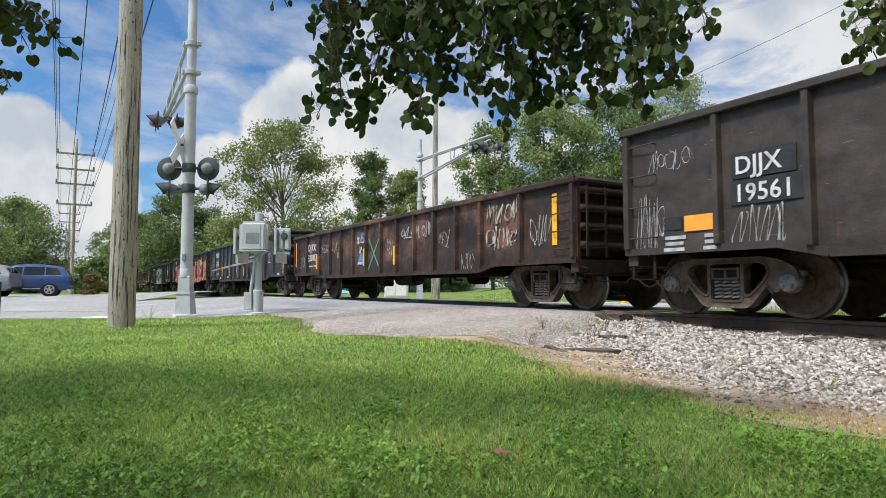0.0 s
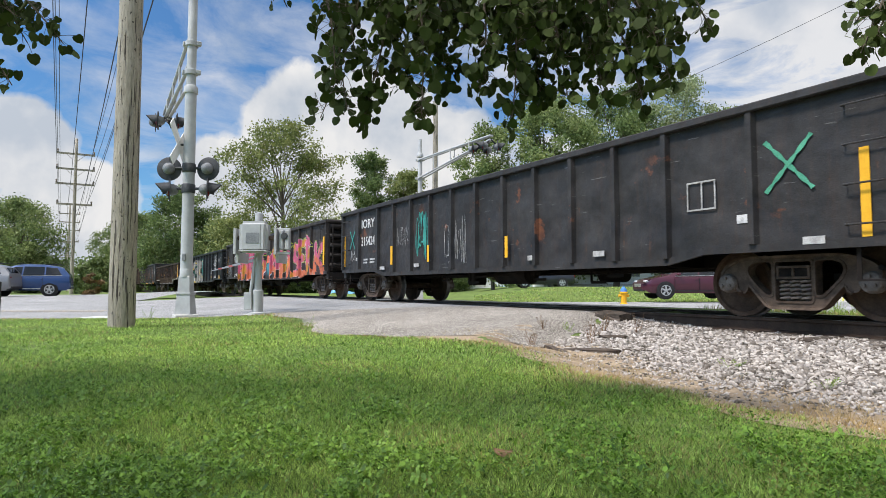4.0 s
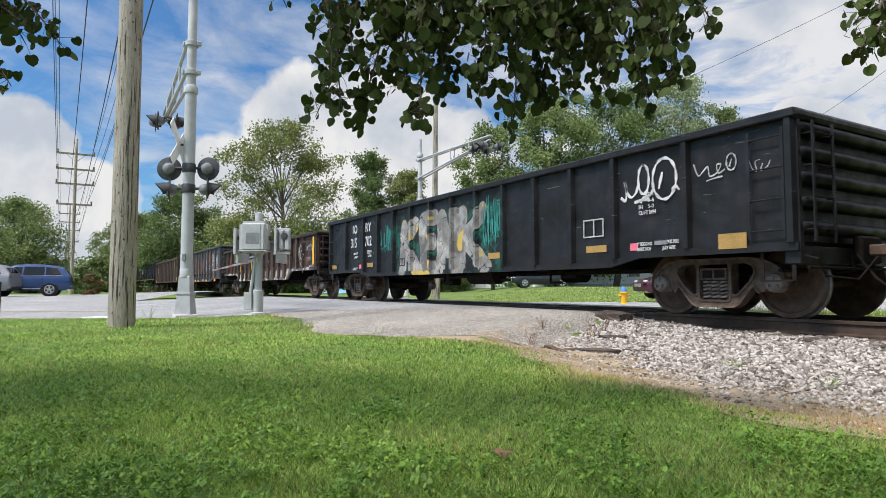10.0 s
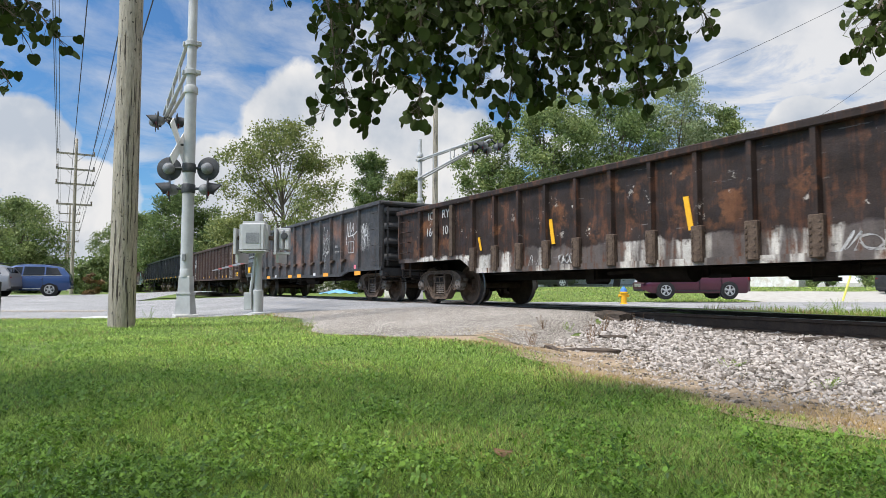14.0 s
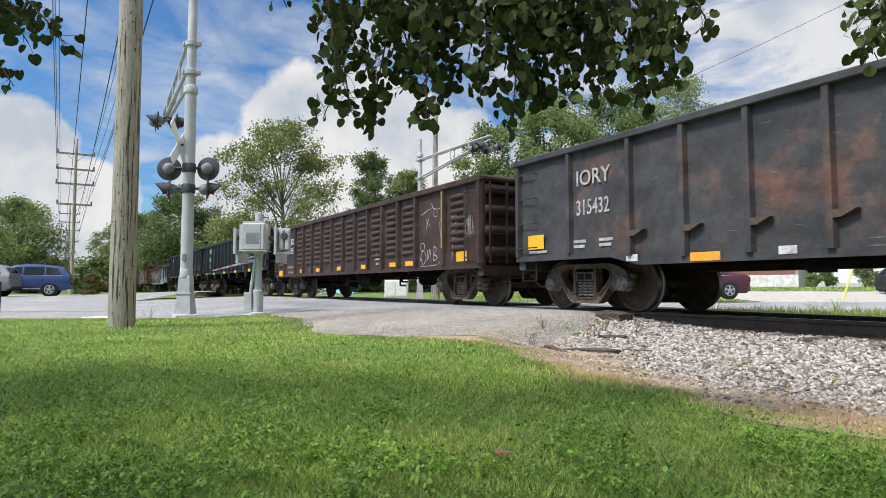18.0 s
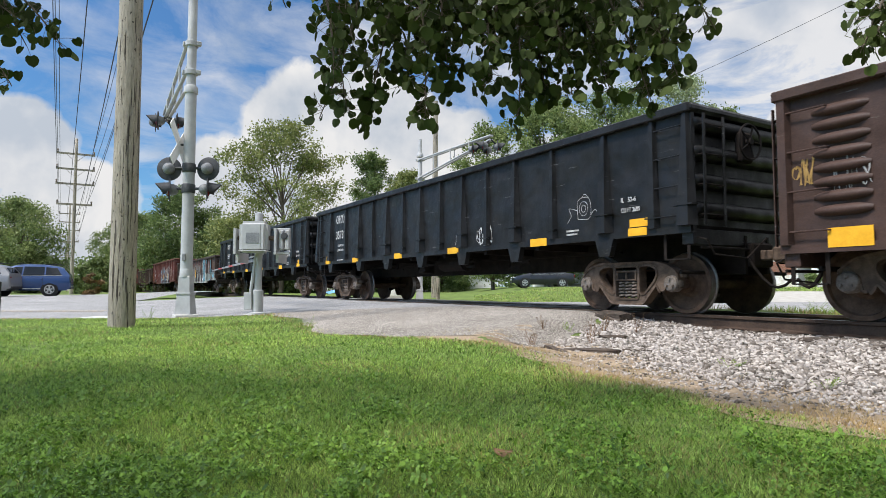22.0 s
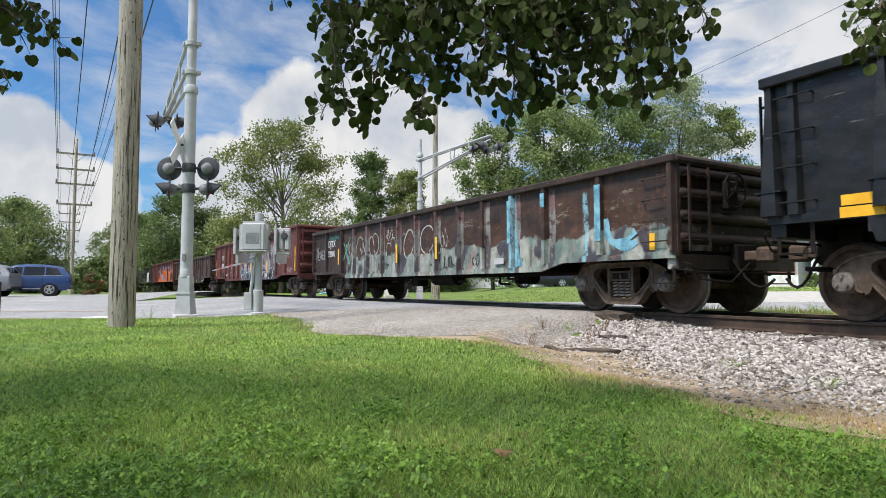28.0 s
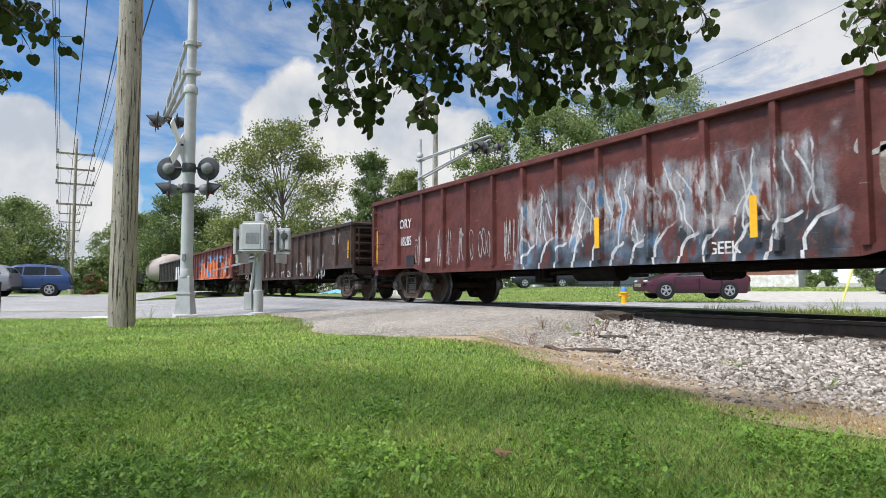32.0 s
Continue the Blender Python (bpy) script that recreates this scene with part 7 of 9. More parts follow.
    part("brake_lever", bar(B(), (-0.6, -1.2, zr + 0.05), (1.0, -0.7, zr + 0.12), 0.02, 0.05), M["under"], car)
    for s in (-1, 1):
        truck(car, s * (h - truck_in))
    CARS.append((car, (front + rear) / 2))
    return car



# ---- sprayed pictures on the cars ----
def stroke_distance(nt, co, segs, wobble=0.05):
    """Distance, in the car's side plane, from a set of strokes (x0, z0, x1, z1)."""
    n, l = nt.nodes.new, nt.links.new
    wob = n("ShaderNodeTexNoise")
    wob.inputs["Scale"].default_value, wob.inputs["Detail"].default_value = 2.2, 2
    l(co, wob.inputs["Vector"])

    def vm(op, a, b=None, s=None):
        m = n("ShaderNodeVectorMath")
        m.operation = op
        for i, v in enumerate((a, b)):
            if v is None:
                continue
            if isinstance(v, tuple):
                m.inputs[i].default_value = v
            else:
                l(v, m.inputs[i])
        if s is not None:
            l(s, m.inputs["Scale"])
        return m

    shift = vm("MULTIPLY", vm("SUBTRACT", wob.outputs["Color"], (0.5, 0.5, 0.5)).outputs[0], (wobble * 4, 0, wobble * 4)).outputs[0]
    p = vm("ADD", vm("MULTIPLY", co, (1, 0, 1)).outputs[0], shift).outputs[0]
    total = None
    for x0, z0, x1, z1 in segs:
        b = Vector((x1 - x0, 0, z1 - z0))
        k = b / max(b.length_squared, 1e-6)
        pa = vm("SUBTRACT", p, (x0, 0, z0)).outputs[0]
        t = vm("DOT_PRODUCT", pa, tuple(k)).outputs["Value"]
        c = n("ShaderNodeClamp")
        l(t, c.inputs[0])
        along = n("ShaderNodeVectorMath")
        along.operation = "SCALE"
        along.inputs[0].default_value = tuple(b)
        l(c.outputs[0], along.inputs["Scale"])
        d = vm("LENGTH", vm("SUBTRACT", pa, along.outputs[0]).outputs[0]).outputs["Value"]
        total = d if total is None else calc(nt, "MINIMUM", total, d)
    return total


def word(shapes, places):
    """Strokes of letters, each in its own cell (x, z, width, height)."""
    out = []
    for shape, (x, z, w, h) in zip(shapes, places):
        out += [(x + a * w, z + b * h, x + c * w, z + d * h) for a, b, c, d in shape]
    return out


L_H = [(0.1, 0, 0.1, 1), (0.9, 0, 0.9, 1), (0.1, 0.45, 0.9, 0.5)]
L_A = [(0, 0, 0.5, 1), (0.5, 1, 1, 0), (0.25, 0.32, 0.75, 0.32)]
L_D = [(0.1, 0, 0.1, 1), (0.1, 1, 0.8, 0.75), (0.8, 0.75, 0.85, 0.25), (0.85, 0.25, 0.1, 0)]
L_E = [(0.1, 0, 0.1, 1), (0.1, 1, 0.85, 1), (0.1, 0.5, 0.7, 0.52), (0.1, 0, 0.9, 0)]
L_S = [(0.9, 0.95, 0.25, 0.95), (0.25, 0.95, 0.1, 0.6), (0.1, 0.6, 0.9, 0.4), (0.9, 0.4, 0.8, 0.05), (0.8, 0.05, 0.1, 0.05)]
L_K = [(0.1, 0, 0.15, 1), (0.15, 0.45, 0.9, 1), (0.3, 0.5, 1, 0)]
L_F = [(0.2, 0, 0.1, 1), (0.1, 1, 0.95, 0.9), (0.15, 0.5, 0.75, 0.5)]
L_M = [(0, 0, 0.1, 1), (0.1, 1, 0.5, 0.35), (0.5, 0.35, 0.9, 1), (0.9, 1, 1, 0)]
L_R = [(0.1, 0, 0.1, 1), (0.1, 1, 0.85, 0.8), (0.85, 0.8, 0.2, 0.5), (0.3, 0.5, 1, 0)]


def band(nt, d, lo, hi):
    """1 where lo < d < hi."""
    return calc(nt, "MULTIPLY", calc(nt, "GREATER_THAN", d, lo), calc(nt, "LESS_THAN", d, hi))


def within(nt, co, x0, x1, z0, z1, soft=0.15, rag=0.25):
    """A ragged box in the side plane."""
    sep = nt.nodes.new("ShaderNodeSeparateXYZ")
    nt.links.new(co, sep.inputs[0])
    n = calc(nt, "MULTIPLY", calc(nt, "SUBTRACT", noise_at(nt, co, 2.5, 4, 0.6), 0.5), rag * 2)
    out = None
    for s, lo, hi in ((sep.outputs[0], x0, x1), (sep.outputs[2], z0, z1)):
        v = calc(nt, "ADD", s, n)
        for e in (calc(nt, "SUBTRACT", v, lo), calc(nt, "SUBTRACT", hi, v)):
            e = ramp(nt, e, 0.0, soft)
            out = e if out is None else calc(nt, "MULTIPLY", out, e)
    return out


def near_side(nt, co):
    sep = nt.nodes.new("ShaderNodeSeparateXYZ")
    nt.links.new(co, sep.inputs[0])
    return calc(nt, "LESS_THAN", sep.outputs[1], 0.0)


def masked(nt, co, fac, base, top):
    return blend(nt, calc(nt, "MULTIPLY", fac, near_side(nt, co)), base, top)


def bright_words(nt, co, c):
    """Two sprayed words in orange and pink with teal around, on the dark car."""
    one = word([L_H, L_A, L_D, L_E, L_S], [(-5.05, 0.92, 0.8, 0.95), (-4.1, 0.9, 0.85, 1.1), (-3.0, 0.9, 0.75, 1.05), (-2.0, 0.92, 0.85, 1.05), (-0.9, 0.92, 0.9, 1.15)])
    two = word([L_A, L_M, L_D, L_K, L_S, L_E, L_R, L_K], [(0.85, 0.88, 0.66, 1.05), (1.66, 0.88, 0.62, 1.08), (2.45, 0.88, 0.6, 1.1), (3.2, 0.88, 0.66, 1.15), (4.05, 0.88, 0.6, 1.1), (4.8, 0.88, 0.62, 1.15), (5.55, 0.92, 0.66, 1.25), (6.4, 0.95, 0.95, 0.9)])
    small = word([L_E, L_D, L_K], [(0.2, 1.5, 0.16, 0.24), (0.42, 1.52, 0.16, 0.24), (0.62, 1.56, 0.18, 0.26)])
    d = calc(nt, "MINIMUM", calc(nt, "MULTIPLY", stroke_distance(nt, co, one), 1.02), calc(nt, "MULTIPLY", stroke_distance(nt, co, two), 1.5))
    ds = stroke_distance(nt, co, small)
    cloud = noise_at(nt, co, 1.6, 3, 0.5)
    hue = noise_at(nt, co, 1.4, 2, 0.4)
    sep = nt.nodes.new("ShaderNodeSeparateXYZ")
    nt.links.new(co, sep.inputs[0])
    # a teal cloud round the words, a lime outline, then black between the letters
    teal = calc(nt, "MULTIPLY", within(nt, co, -5.6, 7.75, 0.6, 2.25, 0.2, 0.3), calc(nt, "MULTIPLY", ramp(nt, cloud, 0.32, 0.46), calc(nt, "MULTIPLY", calc(nt, "LESS_THAN", d, 0.52), ramp(nt, sep.outputs[2], 1.1, 1.5))))
    c = masked(nt, co, teal, c, blend(nt, ramp(nt, hue, 0.45, 0.6), (0.03, 0.14, 0.17), (0.05, 0.27, 0.34)))
    c = masked(nt, co, calc(nt, "MULTIPLY", band(nt, d, -1, 0.262), calc(nt, "GREATER_THAN", sep.outputs[2], 1.25)), c, (0.46, 0.56, 0.07))
    c = masked(nt, co, band(nt, d, -1, 0.245), c, blend(nt, ramp(nt, noise_at(nt, co, 7.0, 2, 0.4, (1, 1, 2.5)), 0.6, 0.63), (0.022, 0.02, 0.026), (0.11, 0.11, 0.16)))
    c = masked(nt, co, calc(nt, "MULTIPLY", band(nt, d, -1, 0.213), ramp(nt, hue, 0.46, 0.5)), c, (0.72, 0.68, 0.68))
    # pink above, orange below, ochre in places
    low = calc(nt, "ADD", calc(nt, "SUBTRACT", sep.outputs[2], 0.92), calc(nt, "MULTIPLY", calc(nt, "SUBTRACT", cloud, 0.5), 1.8))
    fill = blend(nt, ramp(nt, low, 0.28, 0.5), (0.5, 0.13, 0.06), (0.46, 0.09, 0.16))
    fill = blend(nt, ramp(nt, noise_at(nt, co, 2.4, 2, 0.4), 0.58, 0.64), fill, (0.37, 0.18, 0.02))
    fill = blend(nt, calc(nt, "MULTIPLY", ramp(nt, noise_at(nt, co, 1.9, 3, 0.5, (1.6, 1, 1)), 0.62, 0.67), 0.75), fill, (0.36, 0.035, 0.03))
    fill = blend(nt, ramp(nt, noise_at(nt, co, 3.4, 1, 0.4), 0.69, 0.7), fill, (0.03, 0.02, 0.03))
    c = masked(nt, co, band(nt, d, -1, 0.2), c, fill)
    gap = calc(nt, "MULTIPLY", within(nt, co, 0.15, 0.85, 0.8, 1.95, 0.2, 0.3), calc(nt, "GREATER_THAN", d, 0.25))
    c = masked(nt, co, gap, c, (0.03, 0.16, 0.2))
    c = masked(nt, co, band(nt, ds, -1, 0.075), c, (0.02, 0.018, 0.022))
    return masked(nt, co, band(nt, ds, -1, 0.052), c, (0.6, 0.12, 0.07))


def cream_word(nt, co, c):
    """Cream block letters with green shadow on the black car."""
    segs = word([L_K, L_E, L_M, L_K], [(-2.6, 0.85, 0.85, 1.1), (-1.5, 0.85, 0.75, 1.2), (-0.6, 0.85, 0.7, 1.15), (0.15, 0.85, 1.1, 1.15)])
    d = stroke_distance(nt, co, segs, 0.04)
    grain = noise_at(nt, co, 3.0, 5, 0.65)
    c = masked(nt, co, calc(nt, "MULTIPLY", within(nt, co, -3.1, 2.0, 0.6, 2.3, 0.3, 0.5), ramp(nt, grain, 0.46, 0.54)), c, (0.015, 0.085, 0.06))
    c = masked(nt, co, band(nt, d, -1, 0.235), c, (0.018, 0.02, 0.02))
    fill = blend(nt, ramp(nt, grain, 0.42, 0.6), (0.2, 0.187, 0.165), (0.37, 0.35, 0.315))
    fill = blend(nt, calc(nt, "LESS_THAN", calc(nt, "ABSOLUTE", calc(nt, "SUBTRACT", noise_at(nt, co, 1.8, 2, 0.5), 0.5)), 0.006), fill, (0.04, 0.04, 0.04))
    fill = blend(nt, ramp(nt, noise_at(nt, co, 1.2, 3, 0.5), 0.55, 0.65), fill, (0.12, 0.112, 0.1))
    c = masked(nt, co, band(nt, d, -1, 0.2), c, fill)
    dots = ramp(nt, noise_at(nt, co, 2.1, 1, 0.3), 0.66, 0.68)
    return masked(nt, co, calc(nt, "MULTIPLY", dots, band(nt, d, -1, 0.19)), c, (0.5, 0.35, 0.08))


def mint_base(nt, co, c):
    """Mint paint along the foot of the flaking rusty car, pink and white on its stakes."""
    run = noise_at(nt, co, 1.5, 5, 0.6, (2.2, 1, 0.5))
    grain = noise_at(nt, co, 6.0, 6, 0.7)
    flake = noise_at(nt, co, 3.2, 8, 0.75, (0.6, 1, 1.6))
    sep = nt.nodes.new("ShaderNodeSeparateXYZ")
    nt.links.new(co, sep.inputs[0])
    upper = within(nt, co, -4.9, 7.2, 1.0, 2.05, 0.15, 0.25)
    c = masked(nt, co, calc(nt, "MULTIPLY", upper, ramp(nt, flake, 0.42, 0.52)), c, (0.06, 0.031, 0.02))
    c = masked(nt, co, calc(nt, "MULTIPLY", upper, ramp(nt, flake, 0.6, 0.63)), c, (0.16, 0.13, 0.1))
    c = masked(nt, co, calc(nt, "MULTIPLY", upper, ramp(nt, run, 0.62, 0.66)), c, (0.03, 0.027, 0.027))
    low = calc(nt, "MULTIPLY", within(nt, co, -4.7, 7.6, 0.4, 1.3, 0.05, 0.3), ramp(nt, grain, 0.3, 0.38))
    c = masked(nt, co, low, c, blend(nt, ramp(nt, run, 0.4, 0.6), (0.15, 0.2, 0.175), (0.31, 0.31, 0.265)))
    c = masked(nt, co, calc(nt, "MULTIPLY", low, ramp(nt, noise_at(nt, co, 1.1, 3, 0.5, (1.3, 1, 0.6)), 0.57, 0.6)), c, (0.055, 0.05, 0.06))
    c = masked(nt, co, calc(nt, "MULTIPLY", low, ramp(nt, noise_at(nt, co, 1.7, 3, 0.5, (1.5, 1, 0.5)), 0.65, 0.68)), c, (0.3, 0.2, 0.17))
    c = masked(nt, co, calc(nt, "MULTIPLY", low, ramp(nt, flake, 0.6, 0.64)), c, (0.2, 0.12, 0.08))
    # stakes, one metre apart
    off = calc(nt, "ABSOLUTE", calc(nt, "SUBTRACT", calc(nt, "FRACT", calc(nt, "ADD", sep.outputs[0], 100.5)), 0.5))
    stake = calc(nt, "MULTIPLY", calc(nt, "LESS_THAN", off, 0.075), within(nt, co, -4.6, 5.5, 0.4, 2.2, 0.05, 0.1))
    tall = calc(nt, "ADD", calc(nt, "SUBTRACT", sep.outputs[2], 1.0), calc(nt, "MULTIPLY", calc(nt, "SUBTRACT", run, 0.5), 1.5))
    col = blend(nt, ramp(nt, tall, 0.86, 0.9), (0.2, 0.19, 0.175), (0.15, 0.09, 0.085))
    col = blend(nt, ramp(nt, tall, 0.22, 0.26), (0.08, 0.075, 0.08), col)
    c = masked(nt, co, calc(nt, "MULTIPLY", stake, ramp(nt, grain, 0.36, 0.46)), c, col)
    blue = calc(nt, "MAXIMUM", within(nt, co, 3.8, 3.98, 0.5, 2.2, 0.04, 0.06), within(nt, co, 5.76, 5.9, 0.5, 2.0, 0.04, 0.06))
    return masked(nt, co, calc(nt, "MULTIPLY", blue, ramp(nt, grain, 0.4, 0.5)), c, (0.2, 0.36, 0.41))


def silver_wild(nt, co, c):
    """A wild-style piece in silver, black and blue on the red car: slanting blades and arcs over dark shadows."""
    r = random.Random(12)
    blades_, arcs = [], []
    for i in range(36):
        x = -1.0 + 5.4 * i / 35
        z = 1.25 + r.uniform(-0.2, 0.3)
        lean = r.uniform(-0.45, 0.3)
        blades_.append((x, z, x + lean, z + r.uniform(0.5, 1.05)))
    for i in range(13):
        x, R = -1.0 + 5.2 * i / 12, r.uniform(0.25, 0.62)
        for a in (100, 130, 160):
            a0, a1 = radians(a), radians(a + 30)
            arcs.append((x + R + R * math.cos(a0), 0.82 + R * math.sin(a0), x + R + R * math.cos(a1), 0.82 + R * math.sin(a1)))
    d1, d2 = stroke_distance(nt, co, blades_, 0.06), stroke_distance(nt, co, arcs, 0.05)
    big = noise_at(nt, co, 1.3, 3, 0.5)
    mist = noise_at(nt, co, 2.6, 5, 0.62, (2.0, 1, 0.6))
    area = within(nt, co, -1.3, 4.7, 0.5, 2.3, 0.25, 0.4)
    low = within(nt, co, -1.3, 4.7, 0.5, 1.35, 0.2, 0.4)
    c = masked(nt, co, calc(nt, "MULTIPLY", area, calc(nt, "MULTIPLY", ramp(nt, mist, 0.4, 0.52), 0.85)), c, blend(nt, ramp(nt, big, 0.44, 0.56), (0.13, 0.13, 0.14), (0.36, 0.35, 0.35)))
    c = masked(nt, co, calc(nt, "MULTIPLY", low, ramp(nt, mist, 0.36, 0.46)), c, blend(nt, ramp(nt, big, 0.46, 0.6), (0.03, 0.032, 0.036), (0.1, 0.14, 0.19)))
    c = masked(nt, co, calc(nt, "MULTIPLY", area, calc(nt, "MULTIPLY", band(nt, d1, -1, 0.1), ramp(nt, mist, 0.52, 0.58))), c, blend(nt, ramp(nt, big, 0.5, 0.6), (0.24, 0.24, 0.25), (0.1, 0.2, 0.32)))
    c = masked(nt, co, calc(nt, "MULTIPLY", area, calc(nt, "MULTIPLY", band(nt, d1, -1, 0.013), ramp(nt, mist, 0.4, 0.5))), c, (0.45, 0.45, 0.45))
    c = masked(nt, co, calc(nt, "MULTIPLY", low, band(nt, d2, -1, 0.022)), c, (0.5, 0.5, 0.5))
    specks = calc(nt, "MULTIPLY", area, ramp(nt, noise_at(nt, co, 4.0, 6, 0.7, (1.5, 1, 0.7)), 0.6, 0.63))
    return masked(nt, co, specks, c, (0.11, 0.055, 0.04))


def pale_patches(nt, co, c):
    """Cream patches and runs along the foot of the low brown car."""
    run = noise_at(nt, co, 1.5, 4, 0.55, (1.4, 1, 0.2))
    fine = noise_at(nt, co, 7.0, 5, 0.65)
    low = calc(nt, "MULTIPLY", within(nt, co, -7.4, 7.4, 0.3, 1.12, 0.05, 0.2), 1.0)
    c = masked(nt, co, calc(nt, "MULTIPLY", low, 0.75), c, (0.12, 0.1, 0.09))
    c = masked(nt, co, calc(nt, "MULTIPLY", low, calc(nt, "MULTIPLY", ramp(nt, run, 0.5, 0.57), ramp(nt, fine, 0.3, 0.42))), c, (0.5, 0.47, 0.42))
    c = masked(nt, co, calc(nt, "MULTIPLY", within(nt, co, -7, 7.2, 1.1, 2.2, 0.2, 0.4), ramp(nt, noise_at(nt, co, 1.9, 5, 0.62), 0.56, 0.64)), c, (0.13, 0.055, 0.024))
    return masked(nt, co, calc(nt, "MULTIPLY", within(nt, co, -7, 7.2, 1.1, 2.2, 0.2, 0.4), ramp(nt, noise_at(nt, co, 3.2, 6, 0.7), 0.63, 0.67)), c, (0.42, 0.38, 0.33))


def tail_colours(nt, co, c):
    n = noise_at(nt, co, 1.3, 3, 0.5)
    c = masked(nt, co, calc(nt, "MULTIPLY", within(nt, co, -2.5, 7.0, 0.7, 2.1, 0.2, 0.5), ramp(nt, n, 0.42, 0.48)), c, (0.6, 0.16, 0.05))
    return masked(nt, co, calc(nt, "MULTIPLY", within(nt, co, -2.0, 6.5, 1.0, 2.3, 0.2, 0.5), ramp(nt, noise_at(nt, co, 2.0, 3, 0.5), 0.53, 0.57)), c, (0.12, 0.3, 0.5))


def red_rash(nt, co, c):
    return masked(nt, co, calc(nt, "MULTIPLY", within(nt, co, -6.5, 6.8, 1.0, 2.6, 0.4, 0.6), ramp(nt, noise_at(nt, co, 0.8, 5, 0.65), 0.48, 0.64)), c, (0.17, 0.085, 0.055))


def dark_patches(nt, co, c):
    c = masked(nt, co, calc(nt, "MULTIPLY", within(nt, co, -6.5, 6.8, 0.8, 1.6, 0.3, 0.5), ramp(nt, noise_at(nt, co, 1.0, 5, 0.65), 0.5, 0.6)), c, (0.02, 0.02, 0.022))
    return masked(nt, co, calc(nt, "MULTIPLY", within(nt, co, -6.5, 6.8, 1.0, 2.5, 0.4, 0.6), ramp(nt, noise_at(nt, co, 1.9, 5, 0.65), 0.62, 0.68)), c, (0.16, 0.06, 0.03))


BROWN, BROWN_D, RUST = (0.085, 0.05, 0.036), (0.058, 0.036, 0.027), (0.16, 0.064, 0.03)
GREY, GREY_D = (0.085, 0.083, 0.082), (0.06, 0.058, 0.057)
BLACK, BLACK_D = (0.0105, 0.0103, 0.0105), (0.02, 0.0195, 0.0195)
M["stencil"] = worn("dirty_stencil_paint", (0.26, 0.25, 0.235), (0.56, 0.55, 0.53), 0.75, 0, 7, 60, 0.03, (0.32, 0.52), grain=0.35)
W, YEL, BLK = M["stencil"], M["yellow"], M["black"]
M["chalk"] = worn("chalky_white_spray", (0.24, 0.23, 0.215), (0.46, 0.45, 0.43), 0.8, 0, 9, 60, 0.02)
M["faded"] = worn("faded_beige_spray", (0.16, 0.12, 0.095), (0.42, 0.36, 0.3), 0.85, 0, 7, 60, 0.02, (0.4, 0.6))
M["green_spray"] = worn("green_spray_paint", (0.05, 0.23, 0.14), (0.09, 0.33, 0.21), 0.7, 0, 6, 60, 0.02)
M["teal_spray"] = worn("teal_spray_paint", (0.03, 0.2, 0.17), (0.05, 0.27, 0.22), 0.7, 0, 6, 60, 0.02)
M["black_patch"] = worn("black_paint_patch", (0.015, 0.015, 0.016), (0.03, 0.03, 0.03), 0.7, 0, 5, 50, 0.05)
M["pink"] = worn("pink_decal", (0.6, 0.12, 0.17), (0.7, 0.2, 0.24), 0.6, 0, 6, 40, 0.02)
M["blue_patch"] = worn("blue_painted_emblem", (0.05, 0.13, 0.3), (0.1, 0.2, 0.36), 0.6, 0, 5, 40, 0.02)
M["dull_yellow"] = worn("dirty_yellow_sheet", (0.28, 0.17, 0.05), (0.36, 0.22, 0.07), 0.6, 0, 6, 50, 0.05)
M["orange"] = worn("orange_reflective_sheet", (0.7, 0.28, 0.03), (0.8, 0.34, 0.04), 0.5, 0, 6, 50, 0.05)
OUT = 0.085   # on a stake's face


def upright(car, x, z0, z1, out=OUT, w=0.09, lean=0.0, mat=None):
    plate(car, x - w / 2, x + w / 2, z0, z1, mat or YEL, "reflector", "yellow reflective strip", out, lean)


def bars(car, x, z, rows, w=0.4, mat=None, size=0.05, gap=0.085):
    """Small print that cannot be read, as bars."""
    for k in range(rows):
        plate(car, x, x + w * (1 - 0.12 * (k % 2)), z - k * gap, z - k * gap + size, mat or M["chalk"], "small_print")


def saltire(car, x0, x1, z0, z1, mat):
    for lift, (a, b) in enumerate((((x0, z1), (x1, z0)), ((x0, z0), (x1, z1)))):
        y = -SIDE_Y - 0.004 - 0.003 * lift
        bm = B()
        prev = None
        for i in range(13):
            u = i / 12
            w = 0.022 + 0.008 * math.sin(i * 2.1 + x0) + (0.008 if i % 3 == 0 else 0)
            q = (bm.verts.new((a[0] + (b[0] - a[0]) * u - w * 0.8, y, a[1] + (b[1] - a[1]) * u + w * (1 if a[1] < b[1] else -1) * 0.6)),
                 bm.verts.new((a[0] + (b[0] - a[0]) * u + w * 0.8, y, a[1] + (b[1] - a[1]) * u - w * (1 if a[1] < b[1] else -1) * 0.6)))
            if prev:
                bm.faces.new((prev[0], prev[1], q[1], q[0]))
            prev = q
        part("painted_stroke", bm, mat, car, "sprayed green stroke")


def boxed_sign(car, x, z, w, h, mat=None):
    """A small outlined panel of service marks."""
    t = 0.022
    for x0, x1, z0, z1 in ((x, x + w, z, z + t), (x, x + w, z + h - t, z + h), (x, x + t, z + t, z + h - t), (x + w - t, x + w, z + t, z + h - t), (x + w / 2, x + w / 2 + t, z + t, z + h - t)):
        plate(car, x0, x1, z0, z1, mat or M["chalk"], "service_mark")


